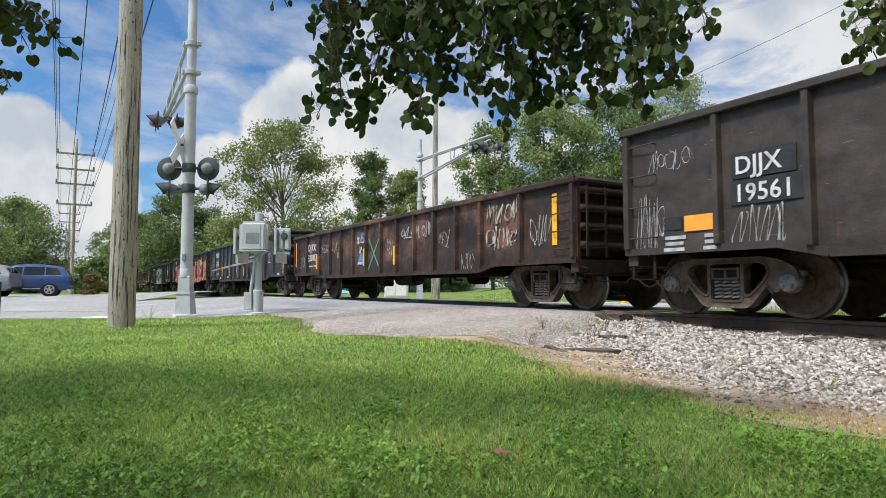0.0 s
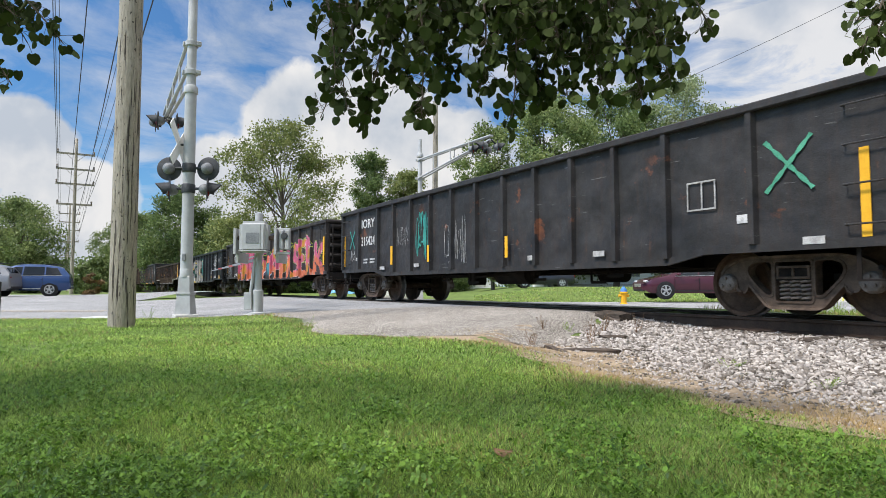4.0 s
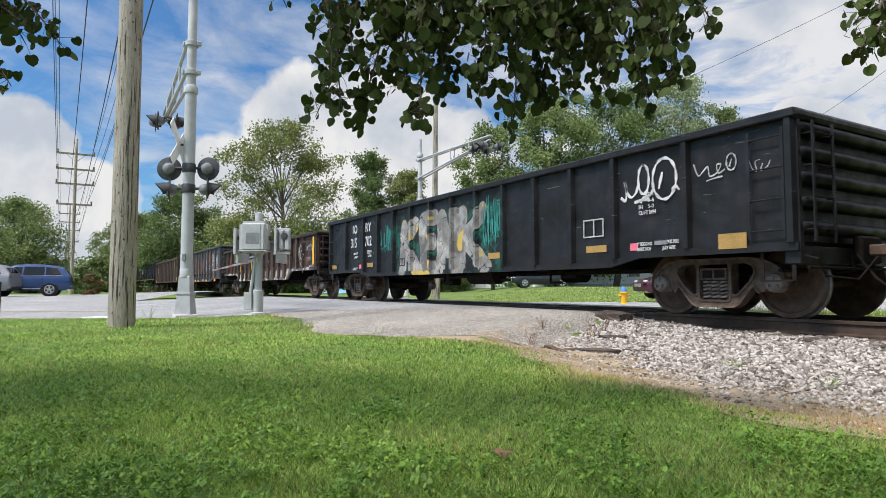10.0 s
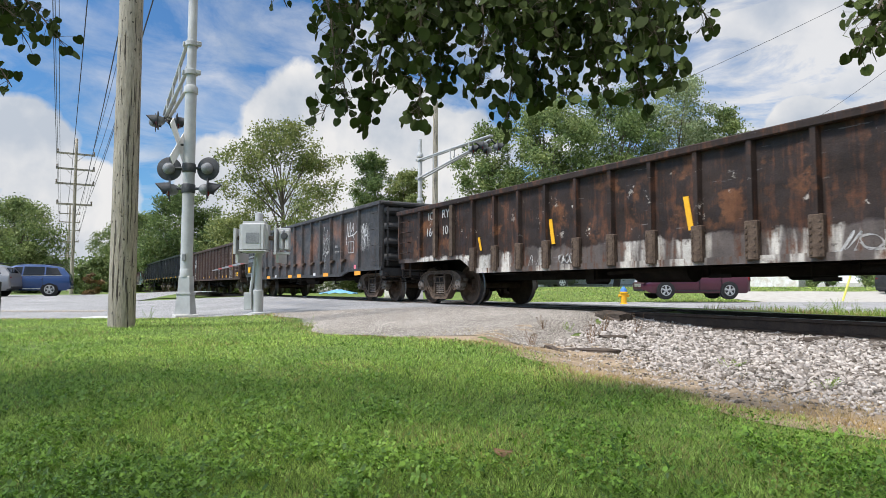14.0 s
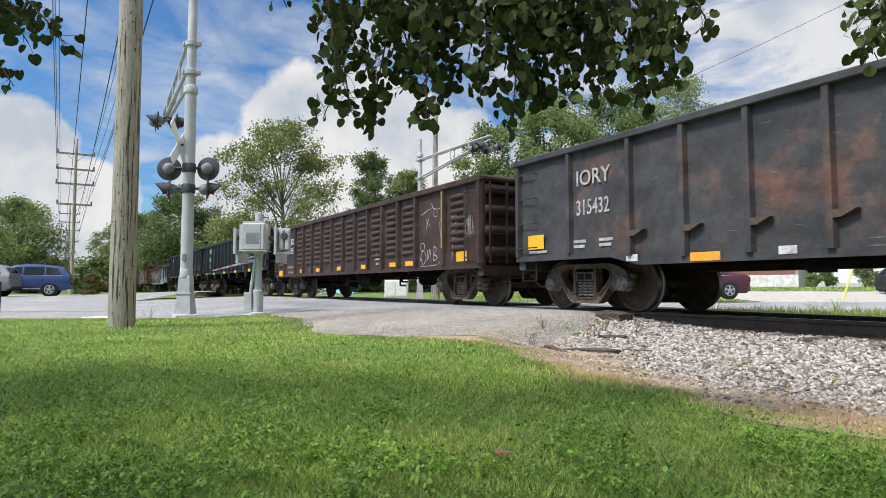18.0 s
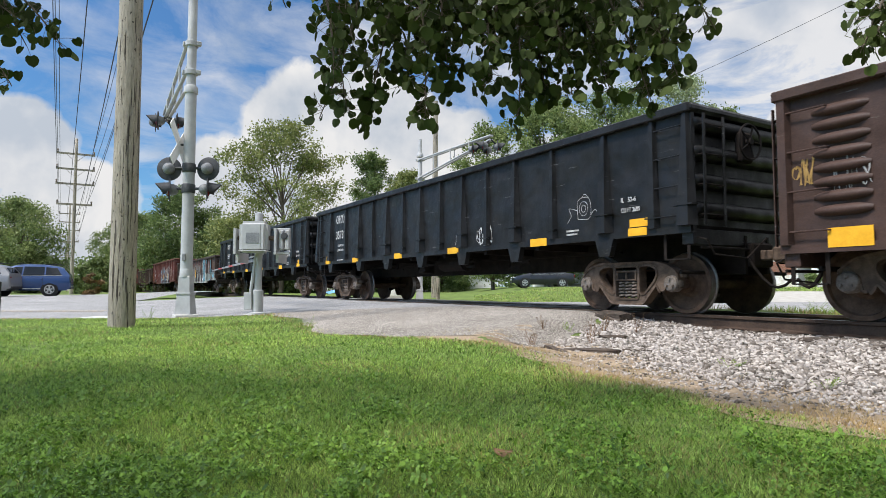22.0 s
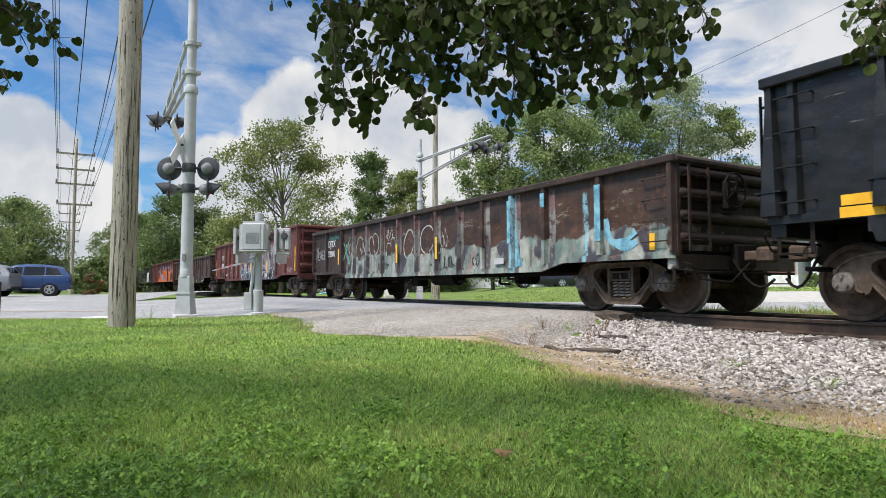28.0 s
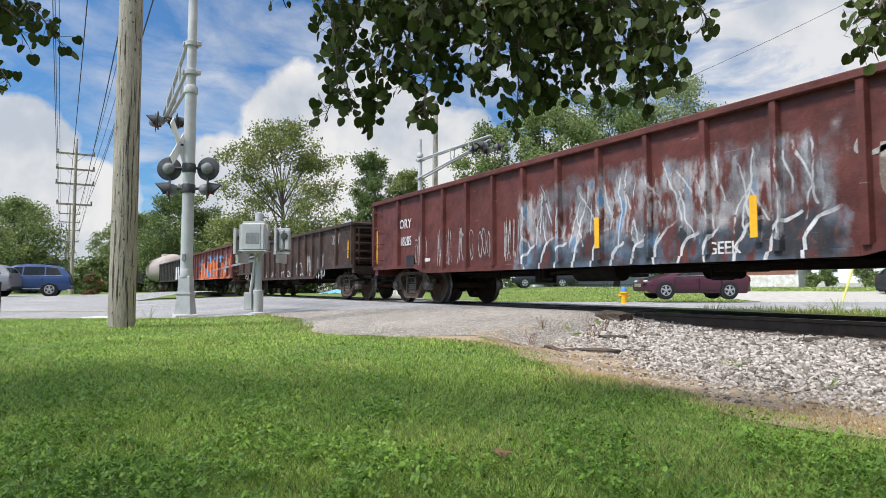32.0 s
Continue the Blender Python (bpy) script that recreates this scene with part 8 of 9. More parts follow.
# ---- the cars, from the head of the train ----
a = gondola("gondola_car", "tall grey-brown steel gondola car with stencilled number", 8.6, -6.77, 2.82, 0.88, paint("grey_brown_freight_paint", (0.066, 0.053, 0.045), (0.046, 0.037, 0.031), (0.11, 0.06, 0.04), 0.3), posts=11, pitch=0.98, far=6.1, shift=0.02, belly=0.13)
plate(a, -5.88, -5.03, 1.80, 2.13, M["black_patch"], "number_panel", "black panel under the marks")
letters("DJJX", 0.32, W, a, -5.83, 1.86, -1.486, 1.02, 0.98)
plate(a, -5.9, -4.9, 1.46, 1.78, M["black_patch"], "number_panel", "black panel under the number")
letters("19561", 0.32, W, a, -5.85, 1.5, -1.486, 1.02, 0.98)
plate(a, -6.62, -6.12, 1.18, 1.4, M["orange"], "reflector", "orange-yellow plate")
plate(a, -6.96, -6.66, 1.22, 1.4, M["black_patch"], "patch_plate", "dark patch plate")
bars(a, -6.95, 1.08, 3, 0.35)
bars(a, -6.3, 1.08, 3, 0.2)
scrawl(a, -5.85, -5.1, 0.95, 1.4, M["chalk"], 1, 4)
scrawl(a, -7.45, -6.95, 0.95, 1.7, M["chalk"], 2, 4, 0.012)
scrawl(a, -7.2, -6.5, 2.1, 2.4, M["chalk"], 3, 5, 0.012)

b = gondola("gondola_car", "rusty brown low gondola car with scrawled paint", -7.86, -23.3, 2.3, 0.82, paint("rusty_brown_freight_paint", (0.055, 0.033, 0.025), (0.038, 0.024, 0.019), (0.11, 0.045, 0.024), 0.5, 0.5, 0.65, red_rash), pitch=0.98, far=6.24, shift=-0.04, belly=0.12)
letters("DJTX", 0.33, W, b, -6.5, 1.69, -1.478, 1.0, 1.08)
letters("321017", 0.33, W, b, -6.52, 1.33, -1.478, 1.0, 0.96)
upright(b, -7.62, 1.15, 2.07, OUT, 0.07, 0, M["orange"])
upright(b, -5.36, 1.02, 1.53)
upright(b, -1.33, 1.02, 1.52)
upright(b, 0.65, 1.0, 1.49)
upright(b, -3.35, 1.32, 1.52, OUT, 0.05)
upright(b, 6.9, 1.15, 2.07, 0.0, 0.13)
saltire(b, -1.18, -0.42, 0.9, 1.82, M["green_spray"])
part("painted_emblem", prism(B(), [(-2.02, 1.06), (-1.42, 1.06), (-1.55, 1.22), (-1.68, 1.42), (-1.76, 1.42), (-1.9, 1.2)], -SIDE_Y - 0.006, -SIDE_Y + 0.003), M["blue_patch"], b, "blue painted emblem")
letters("Company", 0.1, W, b, -1.93, 1.09, -1.479, 0.95, 0.9)
scrawl(b, -2.0, -1.55, 1.72, 1.86, W, 4, 2, 0.11)
scrawl(b, -1.85, -1.65, 1.42, 1.6, W, 18, 2, 0.06)
scrawl(b, -1.75, -1.45, 1.8, 2.02, M["blue_patch"], 19, 2, 0.05)
scrawl(b, -5.2, -3.5, 1.55, 1.85, M["faded"], 6, 6, 0.03)
scrawl(b, 0.0, 0.55, 1.3, 1.7, M["chalk"], 7, 2, 0.02)
scrawl(b, 0.9, 2.5, 1.65, 1.95, M["chalk"], 8, 6, 0.035)
scrawl(b, 2.85, 3.4, 1.3, 1.7, M["chalk"], 9, 3, 0.014)
scrawl(b, 3.8, 4.3, 0.8, 1.12, M["chalk"], 13, 3, 0.022)
scrawl(b, 4.8, 5.85, 1.72, 2.08, M["faded"], 10, 5, 0.06)
scrawl(b, 4.8, 5.85, 1.2, 1.6, M["faded"], 14, 4, 0.06)
scrawl(b, 6.2, 6.8, 1.2, 1.7, M["chalk"], 11, 3, 0.02)
scrawl(b, -7.3, -6.8, 1.1, 1.5, M["chalk"], 12, 3, 0.015)
bars(b, -6.4, 1.12, 1, 0.4)
bars(b, -5.9, 1.12, 1, 0.25)

# the markings of this car sit a little forward
for o in b.children:
    if o.name.split(".")[0] in ("lettering", "reflector", "painted_stroke", "painted_emblem", "graffiti_tag", "small_print"):
        o.location.x += 0.25

c = gondola("gondola_car", "dark grey gondola car with rusty patches and green crosses", -24.54, -40.0, 2.72, 0.84, paint("dark_grey_freight_paint", (0.05, 0.047, 0.046), (0.034, 0.032, 0.031), (0.12, 0.06, 0.035), 0.22, 0.4, 0.6, dark_patches), pitch=0.98, far=6.22, shift=-0.17, belly=0.13)
letters("IORY", 0.36, W, c, -6.36, 2.13, -1.478, 1.02, 1.12)
letters("315424", 0.36, W, c, -6.36, 1.62, -1.478, 1.02, 0.86)
upright(c, -7.66, 1.04, 2.0, 0.0, 0.09)
upright(c, -4.17, 1.0, 1.49, OUT, 0.12)
upright(c, 7.27, 0.95, 1.93, 0.0, 0.1)
upright(c, 0.9, 0.98, 1.4)
upright(c, -2.2, 1.0, 1.4)
saltire(c, -7.23, -6.86, 1.56, 2.1, M["teal_spray"])
saltire(c, 6.15, 6.72, 1.56, 2.2, M["green_spray"])
plate(c, -6.73, -6.6, 1.19, 1.29, W, "white_tag", "small white tag")
plate(c, 5.75, 5.9, 1.22, 1.33, W, "white_tag", "small white tag")
bars(c, -6.2, 1.18, 2, 0.3)
bars(c, -5.75, 1.18, 2, 0.35)
plate(c, -5.0, -4.7, 0.88, 0.97, M["chalk"], "white_tag", "small white tag")
boxed_sign(c, 5.0, 1.45, 0.45, 0.4)
scrawl(c, -3.95, -3.2, 1.5, 1.95, M["chalk"], 13, 4, 0.015)
scrawl(c, -1.5, -0.6, 1.0, 1.9, M["chalk"], 14, 5, 0.02)
scrawl(c, -2.9, -2.2, 1.2, 2.3, M["teal_spray"], 15, 5, 0.05)
scrawl(c, -7.1, -6.75, 1.2, 1.5, M["chalk"], 16, 4, 0.014)
for x in (-3.0, 1.5, 3.2, 6.6):
    plate(c, x, x + 0.25, 0.9, 0.99, M["chalk"], "white_tag", "small white tag")

d = gondola("gondola_car", "dark gondola car covered by pink and orange graffiti", -41.36, -57.0, 2.68, 0.84, paint("sprayed_dark_freight_paint", (0.046, 0.036, 0.03), (0.033, 0.026, 0.022), (0.09, 0.055, 0.04), 0.12, 0.3, 0.6, bright_words), pitch=0.98, far=6.23, shift=-0.04, truck_in=1.5, end_bulges=5, belly=0.13, ladder_side=True)
letters("IORY", 0.3, M["chalk"], d, -6.15, 2.27, -1.478, 1.05, 0.95)
letters("315703", 0.36, M["chalk"], d, -6.35, 1.76, -1.478, 1.0, 0.78)
upright(d, -7.72, 1.15, 2.07, 0.0, 0.12)
upright(d, 7.68, 1.15, 2.1, OUT + 0.02, 0.14)
scrawl(d, -7.5, -6.7, 0.95, 1.7, M["chalk"], 20, 6, 0.014)
bars(d, -6.0, 1.02, 2, 0.3)
plate(d, -5.62, -5.48, 0.98, 1.1, W, "white_tag", "small white tag")

e = gondola("gondola_car", "black gondola car with cream graffiti", -58.15, -73.6, 2.54, 0.84, paint("sprayed_black_freight_paint", BLACK, BLACK_D, (0.08, 0.05, 0.035), 0.12, 0.25, 0.5, cream_word), pitch=0.98, far=6.24, shift=-0.05, belly=0.13, end_bulges=5, ladder_side=True)
letters("IO", 0.36, W, e, -5.85, 2.02, -1.478, 1.1, 0.9)
letters("RY", 0.36, W, e, -4.9, 2.02, -1.478, 1.1, 0.9)
letters("315", 0.4, W, e, -5.98, 1.6, -1.478, 1.02, 0.78)
letters("702", 0.4, W, e, -4.92, 1.6, -1.478, 1.02, 0.78)
letters("LD LMT", 0.1, W, e, -5.75, 1.38)
letters("LT WT", 0.1, W, e, -5.7, 1.26)
letters("204100", 0.1, W, e, -4.75, 1.4)
letters("63900", 0.1, W, e, -4.7, 1.27)
plate(e, -4.78, -4.3, 1.37, 1.378, W, "rule_line")
plate(e, -4.75, -4.35, 0.98, 1.1, M["dull_yellow"], "reflector", "dirty yellow strip")
plate(e, -7.55, -7.15, 0.98, 1.12, M["dull_yellow"], "reflector", "dirty yellow strip")
plate(e, 6.68, 7.08, 0.9, 1.1, M["dull_yellow"], "reflector", "dirty yellow strip")
plate(e, 4.19, 4.65, 0.97, 1.08, M["dull_yellow"], "reflector", "dirty yellow strip")
plate(e, 1.35, 1.75, 0.98, 1.1, M["dull_yellow"], "reflector", "dirty yellow strip")
plate(e, -5.32, -5.18, 0.95, 1.07, M["pink"], "decal", "pink decal")
plate(e, 5.14, 5.29, 0.96, 1.07, M["pink"], "decal", "pink decal")
bars(e, -5.75, 0.96, 2, 0.3, None, 0.03, 0.05)
boxed_sign(e, 4.13, 1.22, 0.46, 0.3)
boxed_sign(e, -2.7, 0.95, 0.3, 0.2, BLK)
tag(e, [[(4.97, 1.8), (5.06, 1.74), (5.08, 1.9), (5.05, 2.04), (5.1, 1.86), (5.18, 1.78), (5.27, 1.84), (5.32, 1.95)], ring(5.42, 2.02, 0.1, 0.22), [(5.42, 1.82), (5.52, 1.76), (5.6, 1.85)], ring(5.8, 1.98, 0.21, 0.3, 18),
        [(5.7, 1.84), (5.73, 1.95), (5.77, 2.08)], [(5.93, 1.8), (6.0, 1.84), (6.06, 1.78)], [(5.24, 1.69), (5.36, 1.71), (5.52, 1.7), (5.42, 1.75), (5.36, 1.67)]], W, 0.045)
tag(e, [[(6.3, 2.1), (6.37, 1.93), (6.45, 1.98), (6.52, 2.03), (6.55, 1.9), (6.66, 1.93), (6.72, 2.03), (6.66, 2.03), (6.68, 1.92), (6.78, 1.96)], ring(6.87, 2.04, 0.07, 0.11), [(6.84, 1.98), (6.88, 2.08)], [(6.5, 1.84), (6.62, 1.86), (6.74, 1.87)]], M["chalk"], 0.022)
tag(e, [[(7.12, 2.02), (7.16, 1.9), (7.22, 1.86), (7.2, 1.98), (7.27, 2.0)], [(7.3, 1.95), (7.27, 1.86), (7.36, 1.9), (7.4, 1.97)]], M["chalk"], 0.012)
letters("52-6", 0.085, W, e, 5.45, 1.76)
letters("9-6", 0.085, W, e, 5.5, 1.67)
letters("IH    5-0", 0.085, W, e, 5.32, 1.58)
letters("CU FT 2494", 0.085, W, e, 5.32, 1.49, -1.478, 1.0, 0.75)
letters("2\" TREADGUARD", 0.075, W, e, 5.31, 1.02, -1.51, 1.0, 0.48)
letters("BRAKE SHOE", 0.075, W, e, 5.31, 0.945, -1.515, 1.0, 0.6)
letters("PULL HERE", 0.075, W, e, 5.86, 1.03, -1.51, 1.0, 0.55)
letters("JACK HERE", 0.075, W, e, 5.78, 0.945, -1.515, 1.0, 0.6)
plate(e, 5.62, 5.84, 1.02, 1.08, M["lens_back"], "pull_plate", "small grey pull plate", 0.02)
scrawl(e, -3.9, -3.2, 1.4, 2.05, M["teal_spray"], 23, 7, 0.025)
scrawl(e, 1.15, 1.85, 1.25, 2.3, M["teal_spray"], 24, 8, 0.025)

f = gondola("gondola_car", "rust-streaked brown low gondola car with white patches", -74.79, -90.1, 2.36, 1.02, paint("streaked_brown_freight_paint", (0.042, 0.027, 0.021), (0.032, 0.021, 0.017), (0.12, 0.05, 0.026), 0.55, 0.6, 0.65, pale_patches), posts=11, pitch=0.79, shift=-0.2, far=6.28, belly=0.32, belly_in=3.6, post_w=0.11, end_bulges=5)
for x in (-5.0, -5.75, 4.58, 5.34):
    for s in (-1, 1):
        part("stake", box(B(), x - 0.06, x + 0.06, *sorted((s * 1.47, s * 1.55)), 1.1, 2.25), M["frame"], f)
foot = mesh_of("stake_foot", box(B(), -0.085, 0.085, -SIDE_Y - 0.088, -SIDE_Y, 0.74, 1.24, 0.012), M["frame"])
rivets = B()
for z in np.arange(0.79, 1.2, 0.075):
    for x in (-0.055, 0.055):
        box(rivets, x - 0.014, x + 0.014, -SIDE_Y - 0.1, -SIDE_Y - 0.086, float(z) - 0.014, float(z) + 0.014)
rivets = mesh_of("rivets", rivets, M["frame"])
for k in range(11):
    o = part("stake_foot", foot, None, f, "wide riveted stake foot")
    o.location = ((k - 5) * 0.79 - 0.2, 0, 0)
    part("rivets", rivets, None, o)
letters("IO", 0.28, M["chalk"], f, -6.15, 2.0)
letters("RY", 0.28, M["chalk"], f, -5.5, 2.0)
letters("164", 0.28, M["chalk"], f, -6.25, 1.62)
letters("10", 0.28, M["chalk"], f, -5.5, 1.62)
upright(f, 7.38, 1.2, 2.18, OUT + 0.01, 0.14)
upright(f, 1.25, 1.19, 1.67, 0.0, 0.09, -0.08)
upright(f, -1.62, 1.17, 1.62, 0.0, 0.09, -0.08)
upright(f, -3.9, 1.17, 1.45, 0.0, 0.07, -0.08)
plate(f, 7.1, 7.17, 1.54, 1.79, W, "white_mark")
plate(f, 7.02, 7.09, 1.6, 1.79, W, "white_mark")
tag(f, [[(5.44, 1.75), (5.5, 1.5), (5.56, 1.78), (5.6, 1.5)], [(5.62, 1.95), (5.78, 1.9)], [(5.7, 2.0), (5.7, 1.86)], ring(5.78, 1.6, 0.12, 0.16), [(5.55, 1.42), (5.7, 1.5), (5.85, 1.38), (5.7, 1.28), (5.85, 1.12), (5.97, 0.95)]], M["chalk"], 0.032)
scrawl(f, 6.35, 6.95, 1.72, 1.95, M["chalk"], 31, 4, 0.02)
scrawl(f, 6.3, 6.8, 1.35, 1.5, M["chalk"], 32, 4, 0.014)
scrawl(f, 6.7, 7.2, 1.08, 1.2, M["chalk"], 33, 5, 0.02)
scrawl(f, -1.5, -0.9, 0.78, 1.0, M["chalk"], 34, 4, 0.03)
scrawl(f, 3.2, 4.0, 0.8, 1.0, M["chalk"], 35, 4, 0.03)
scrawl(f, -2.3, -1.9, 0.8, 1.0, M["chalk"], 36, 2, 0.02)

g = gondola("gondola_car", "grey gondola car with yellow markers along its sill", -91.2, -106.7, 2.81, 0.88, paint("worn_grey_freight_paint", (0.08, 0.079, 0.079), (0.058, 0.056, 0.056), (0.15, 0.07, 0.042), 0.3, 0.4, 0.6, red_rash), pitch=0.98, far=6.24, shift=-0.03, belly=0.14, ladder_side=False)
letters("IORY", 0.36, M["chalk"], g, -6.13, 2.12, -1.478, 1.02, 0.95)
letters("315432", 0.36, M["chalk"], g, -6.13, 1.62, -1.478, 1.02, 0.7)
plate(g, -7.43, -6.98, 1.1, 1.36, YEL, "reflector", "yellow plate")
for x in (-3.85, -0.77, 0.36, 3.2, 5.9):
    plate(g, x, x + 0.46, 0.76, 0.88, M["orange"], "reflector", "dirty orange strip", 0.03)
for x in (-5.0, -2.6, 2.2):
    plate(g, x, x + 0.22, 0.8, 0.9, W, "white_tag", "small white tag", 0.03)
bars(g, -6.2, 1.15, 2, 0.3)
bars(g, -5.6, 1.15, 2, 0.3)
bars(g, -7.4, 1.02, 1, 0.5)
tag(g, [[(3.04, 1.32), (3.08, 1.8), (3.13, 2.3), (3.2, 2.42), (3.24, 2.1), (3.14, 1.7), (3.2, 1.55), (3.34, 1.8), (3.4, 2.2), (3.47, 2.3), (3.5, 2.0), (3.36, 1.62), (3.5, 1.6), (3.62, 1.9), (3.66, 2.2), (3.73, 2.15), (3.7, 1.8), (3.55, 1.5)],
        [(3.06, 1.48), (3.2, 1.62), (3.4, 1.56), (3.6, 1.6), (3.78, 1.72), (3.85, 1.95), (3.78, 2.1), (3.72, 1.85), (3.8, 1.55), (3.84, 1.35)], [(3.22, 1.62), (3.27, 1.3), (3.25, 1.02), (3.22, 1.25), (3.3, 1.45), (3.5, 1.5)], ring(3.45, 1.78, 0.22, 0.26)], M["chalk"], 0.024)
tag(g, [[(5.16, 1.87), (5.22, 2.15), (5.25, 2.37), (5.28, 2.1), (5.3, 1.96), (5.38, 2.2), (5.46, 2.4), (5.47, 2.15), (5.5, 1.95)], [(5.55, 2.1), (5.65, 2.25), (5.72, 2.34), (5.7, 2.1), (5.64, 1.96)], [(5.3, 1.97), (5.5, 1.98), (5.75, 2.0), (6.02, 2.1)], [(5.72, 1.95), (5.77, 1.83)], [(5.17, 1.85), (5.15, 1.72)]], W, 0.034)
tag(g, [[(6.34, 2.03), (6.42, 2.2), (6.5, 2.26), (6.46, 2.05), (6.42, 1.84)], [(6.42, 2.0), (6.5, 2.05), (6.56, 2.1), (6.52, 1.9), (6.48, 1.8)], [(6.68, 2.27), (6.6, 2.0), (6.66, 1.9), (6.75, 2.0), (6.72, 2.12)], [(6.5, 1.85), (6.58, 1.75), (6.61, 1.6)]], W, 0.034)
letters("IL 52-6", 0.1, M["chalk"], g, 4.22, 1.68, -1.478, 1.0, 0.9)
letters("CU FT 2494", 0.1, M["chalk"], g, 4.18, 1.5, -1.478, 1.0, 0.75)
plate(g, 5.87, 6.02, 0.95, 1.07, M["pink"], "decal", "pale pink decal", 0.01)
GUSSET = mesh_of("stake_gusset", prism(B(), [(-0.02, 0), (0.24, 0.0), (0.2, -0.02), (0.06, -0.09), (-0.02, -0.09)], -SIDE_Y - 0.085, -SIDE_Y + 0.005), M["frame"])
for i in range(-5, 6):
    part("stake_gusset", GUSSET, None, g).location = (i * 0.98 + 0.03, 0, 1.27)
scrawl(g, 6.1, 6.9, 1.5, 2.2, M["chalk"], 43, 5, 0.02)
boxed_sign(g, 5.29, 1.45, 0.46, 0.36)

brown = paint("ribbed_brown_freight_paint", (0.085, 0.047, 0.035), (0.064, 0.037, 0.029), (0.12, 0.052, 0.032), 0.18, 0.3, 0.6)
hc = gondola("gondola_car", "brown gondola car with pressed ribs in its panels", -107.9, -123.1, 2.77, 0.8, brown, pitch=0.97, far=6.2, shift=-0.14, truck_in=1.44, post_w=0.16, ladder_side=True, chord=0.13)
RIB = rib_mesh(brown)
for bay in [*(np.arange(10) * 0.97 - 4.505), 6.6, -6.9]:
    for k in range(8):
        p = part("pressed_rib", RIB, None, hc)
        p.location = (float(bay), 0, 1.27 + k * 0.165)
plate(hc, -6.05, -5.1, 1.35, 2.45, M["black_patch"], "number_panel", "weathered black panel under the number")
letters("AEX", 0.3, W, hc, -5.8, 2.05, -1.486, 1.1, 0.95)
letters("22555", 0.33, W, hc, -5.97, 1.7, -1.486, 1.02, 0.85)
scrawl(hc, -5.95, -5.15, 1.33, 1.63, M["chalk"], 50, 4, 0.035)
letters("LD LMT 194 000", 0.115, M["chalk"], hc, -5.95, 1.14, -1.478, 1.0, 0.95)
letters("LT WT   68 200", 0.115, M["chalk"], hc, -5.95, 0.93, -1.478, 1.0, 0.95)
scrawl(hc, -7.0, -6.6, 1.45, 1.85, M["chalk"], 55, 3, 0.02)
scrawl(hc, -7.45, -7.15, 1.6, 1.9, M["dull_yellow"], 56, 3, 0.03)
plate(hc, -7.05, -6.58, 0.85, 1.07, YEL, "reflector", "yellow plate")
plate(hc, 6.57, 7.02, 0.97, 1.19, YEL, "reflector", "yellow plate")
for x in (-4.47, -2.66, -0.68, 1.26, 3.18, 4.1):
    plate(hc, x, x + 0.42, 0.94, 1.06, YEL, "reflector", "yellow strip")
letters("KILL", 0.1, W, hc, 2.3, 1.3)
bars(hc, 2.22, 1.16, 1, 0.3, W, 0.05)
letters("ALL!", 0.1, W, hc, 2.32, 1.02)
tag(hc, [[(4.95, 2.16), (5.3, 2.26), (5.5, 2.3), (5.45, 2.42)], [(5.5, 2.3), (5.7, 2.24), (5.95, 2.22), (5.85, 1.9), (5.9, 1.5)], ring(5.65, 2.16, 0.08, 0.1), [(5.2, 2.05), (5.22, 1.8), (5.3, 2.05), (5.36, 1.85)]], M["chalk"], 0.018)
tag(hc, [ring(5.02, 1.38, 0.1, 0.1), [(4.9, 1.05), (5.05, 1.3), (5.2, 1.1), (5.05, 0.95), (4.95, 1.1)], [(5.25, 1.3), (5.28, 1.05), (5.38, 1.3), (5.44, 1.02)], [(5.55, 1.02), (5.58, 1.35), (5.7, 1.28), (5.6, 1.18), (5.74, 1.1), (5.55, 1.02)], [(4.9, 0.92), (5.3, 0.9), (5.7, 0.93)], [(5.8, 0.96), (5.84, 0.98)]], M["chalk"], 0.026)
tag(hc, [[(6.37, 2.04), (6.4, 1.7), (6.42, 1.4), (6.38, 1.0)], [(6.4, 1.98), (6.55, 2.02), (6.66, 1.9), (6.45, 1.82)], [(6.42, 1.65), (6.6, 1.7), (6.66, 1.55), (6.45, 1.5)]], M["chalk"], 0.02)
plate(hc, 6.04, 6.1, 1.3, 2.6, M["dull_yellow"], "paint_streak", "rusty yellow streak on a stake", 0.085)
scrawl(hc, 6.95, 7.3, 1.5, 1.95, M["chalk"], 53, 4, 0.02)
scrawl(hc, -3.4, -2.6, 0.9, 1.15, M["chalk"], 54, 4, 0.012)
hand_brake(hc, 7.73, 0.8, 2.77)


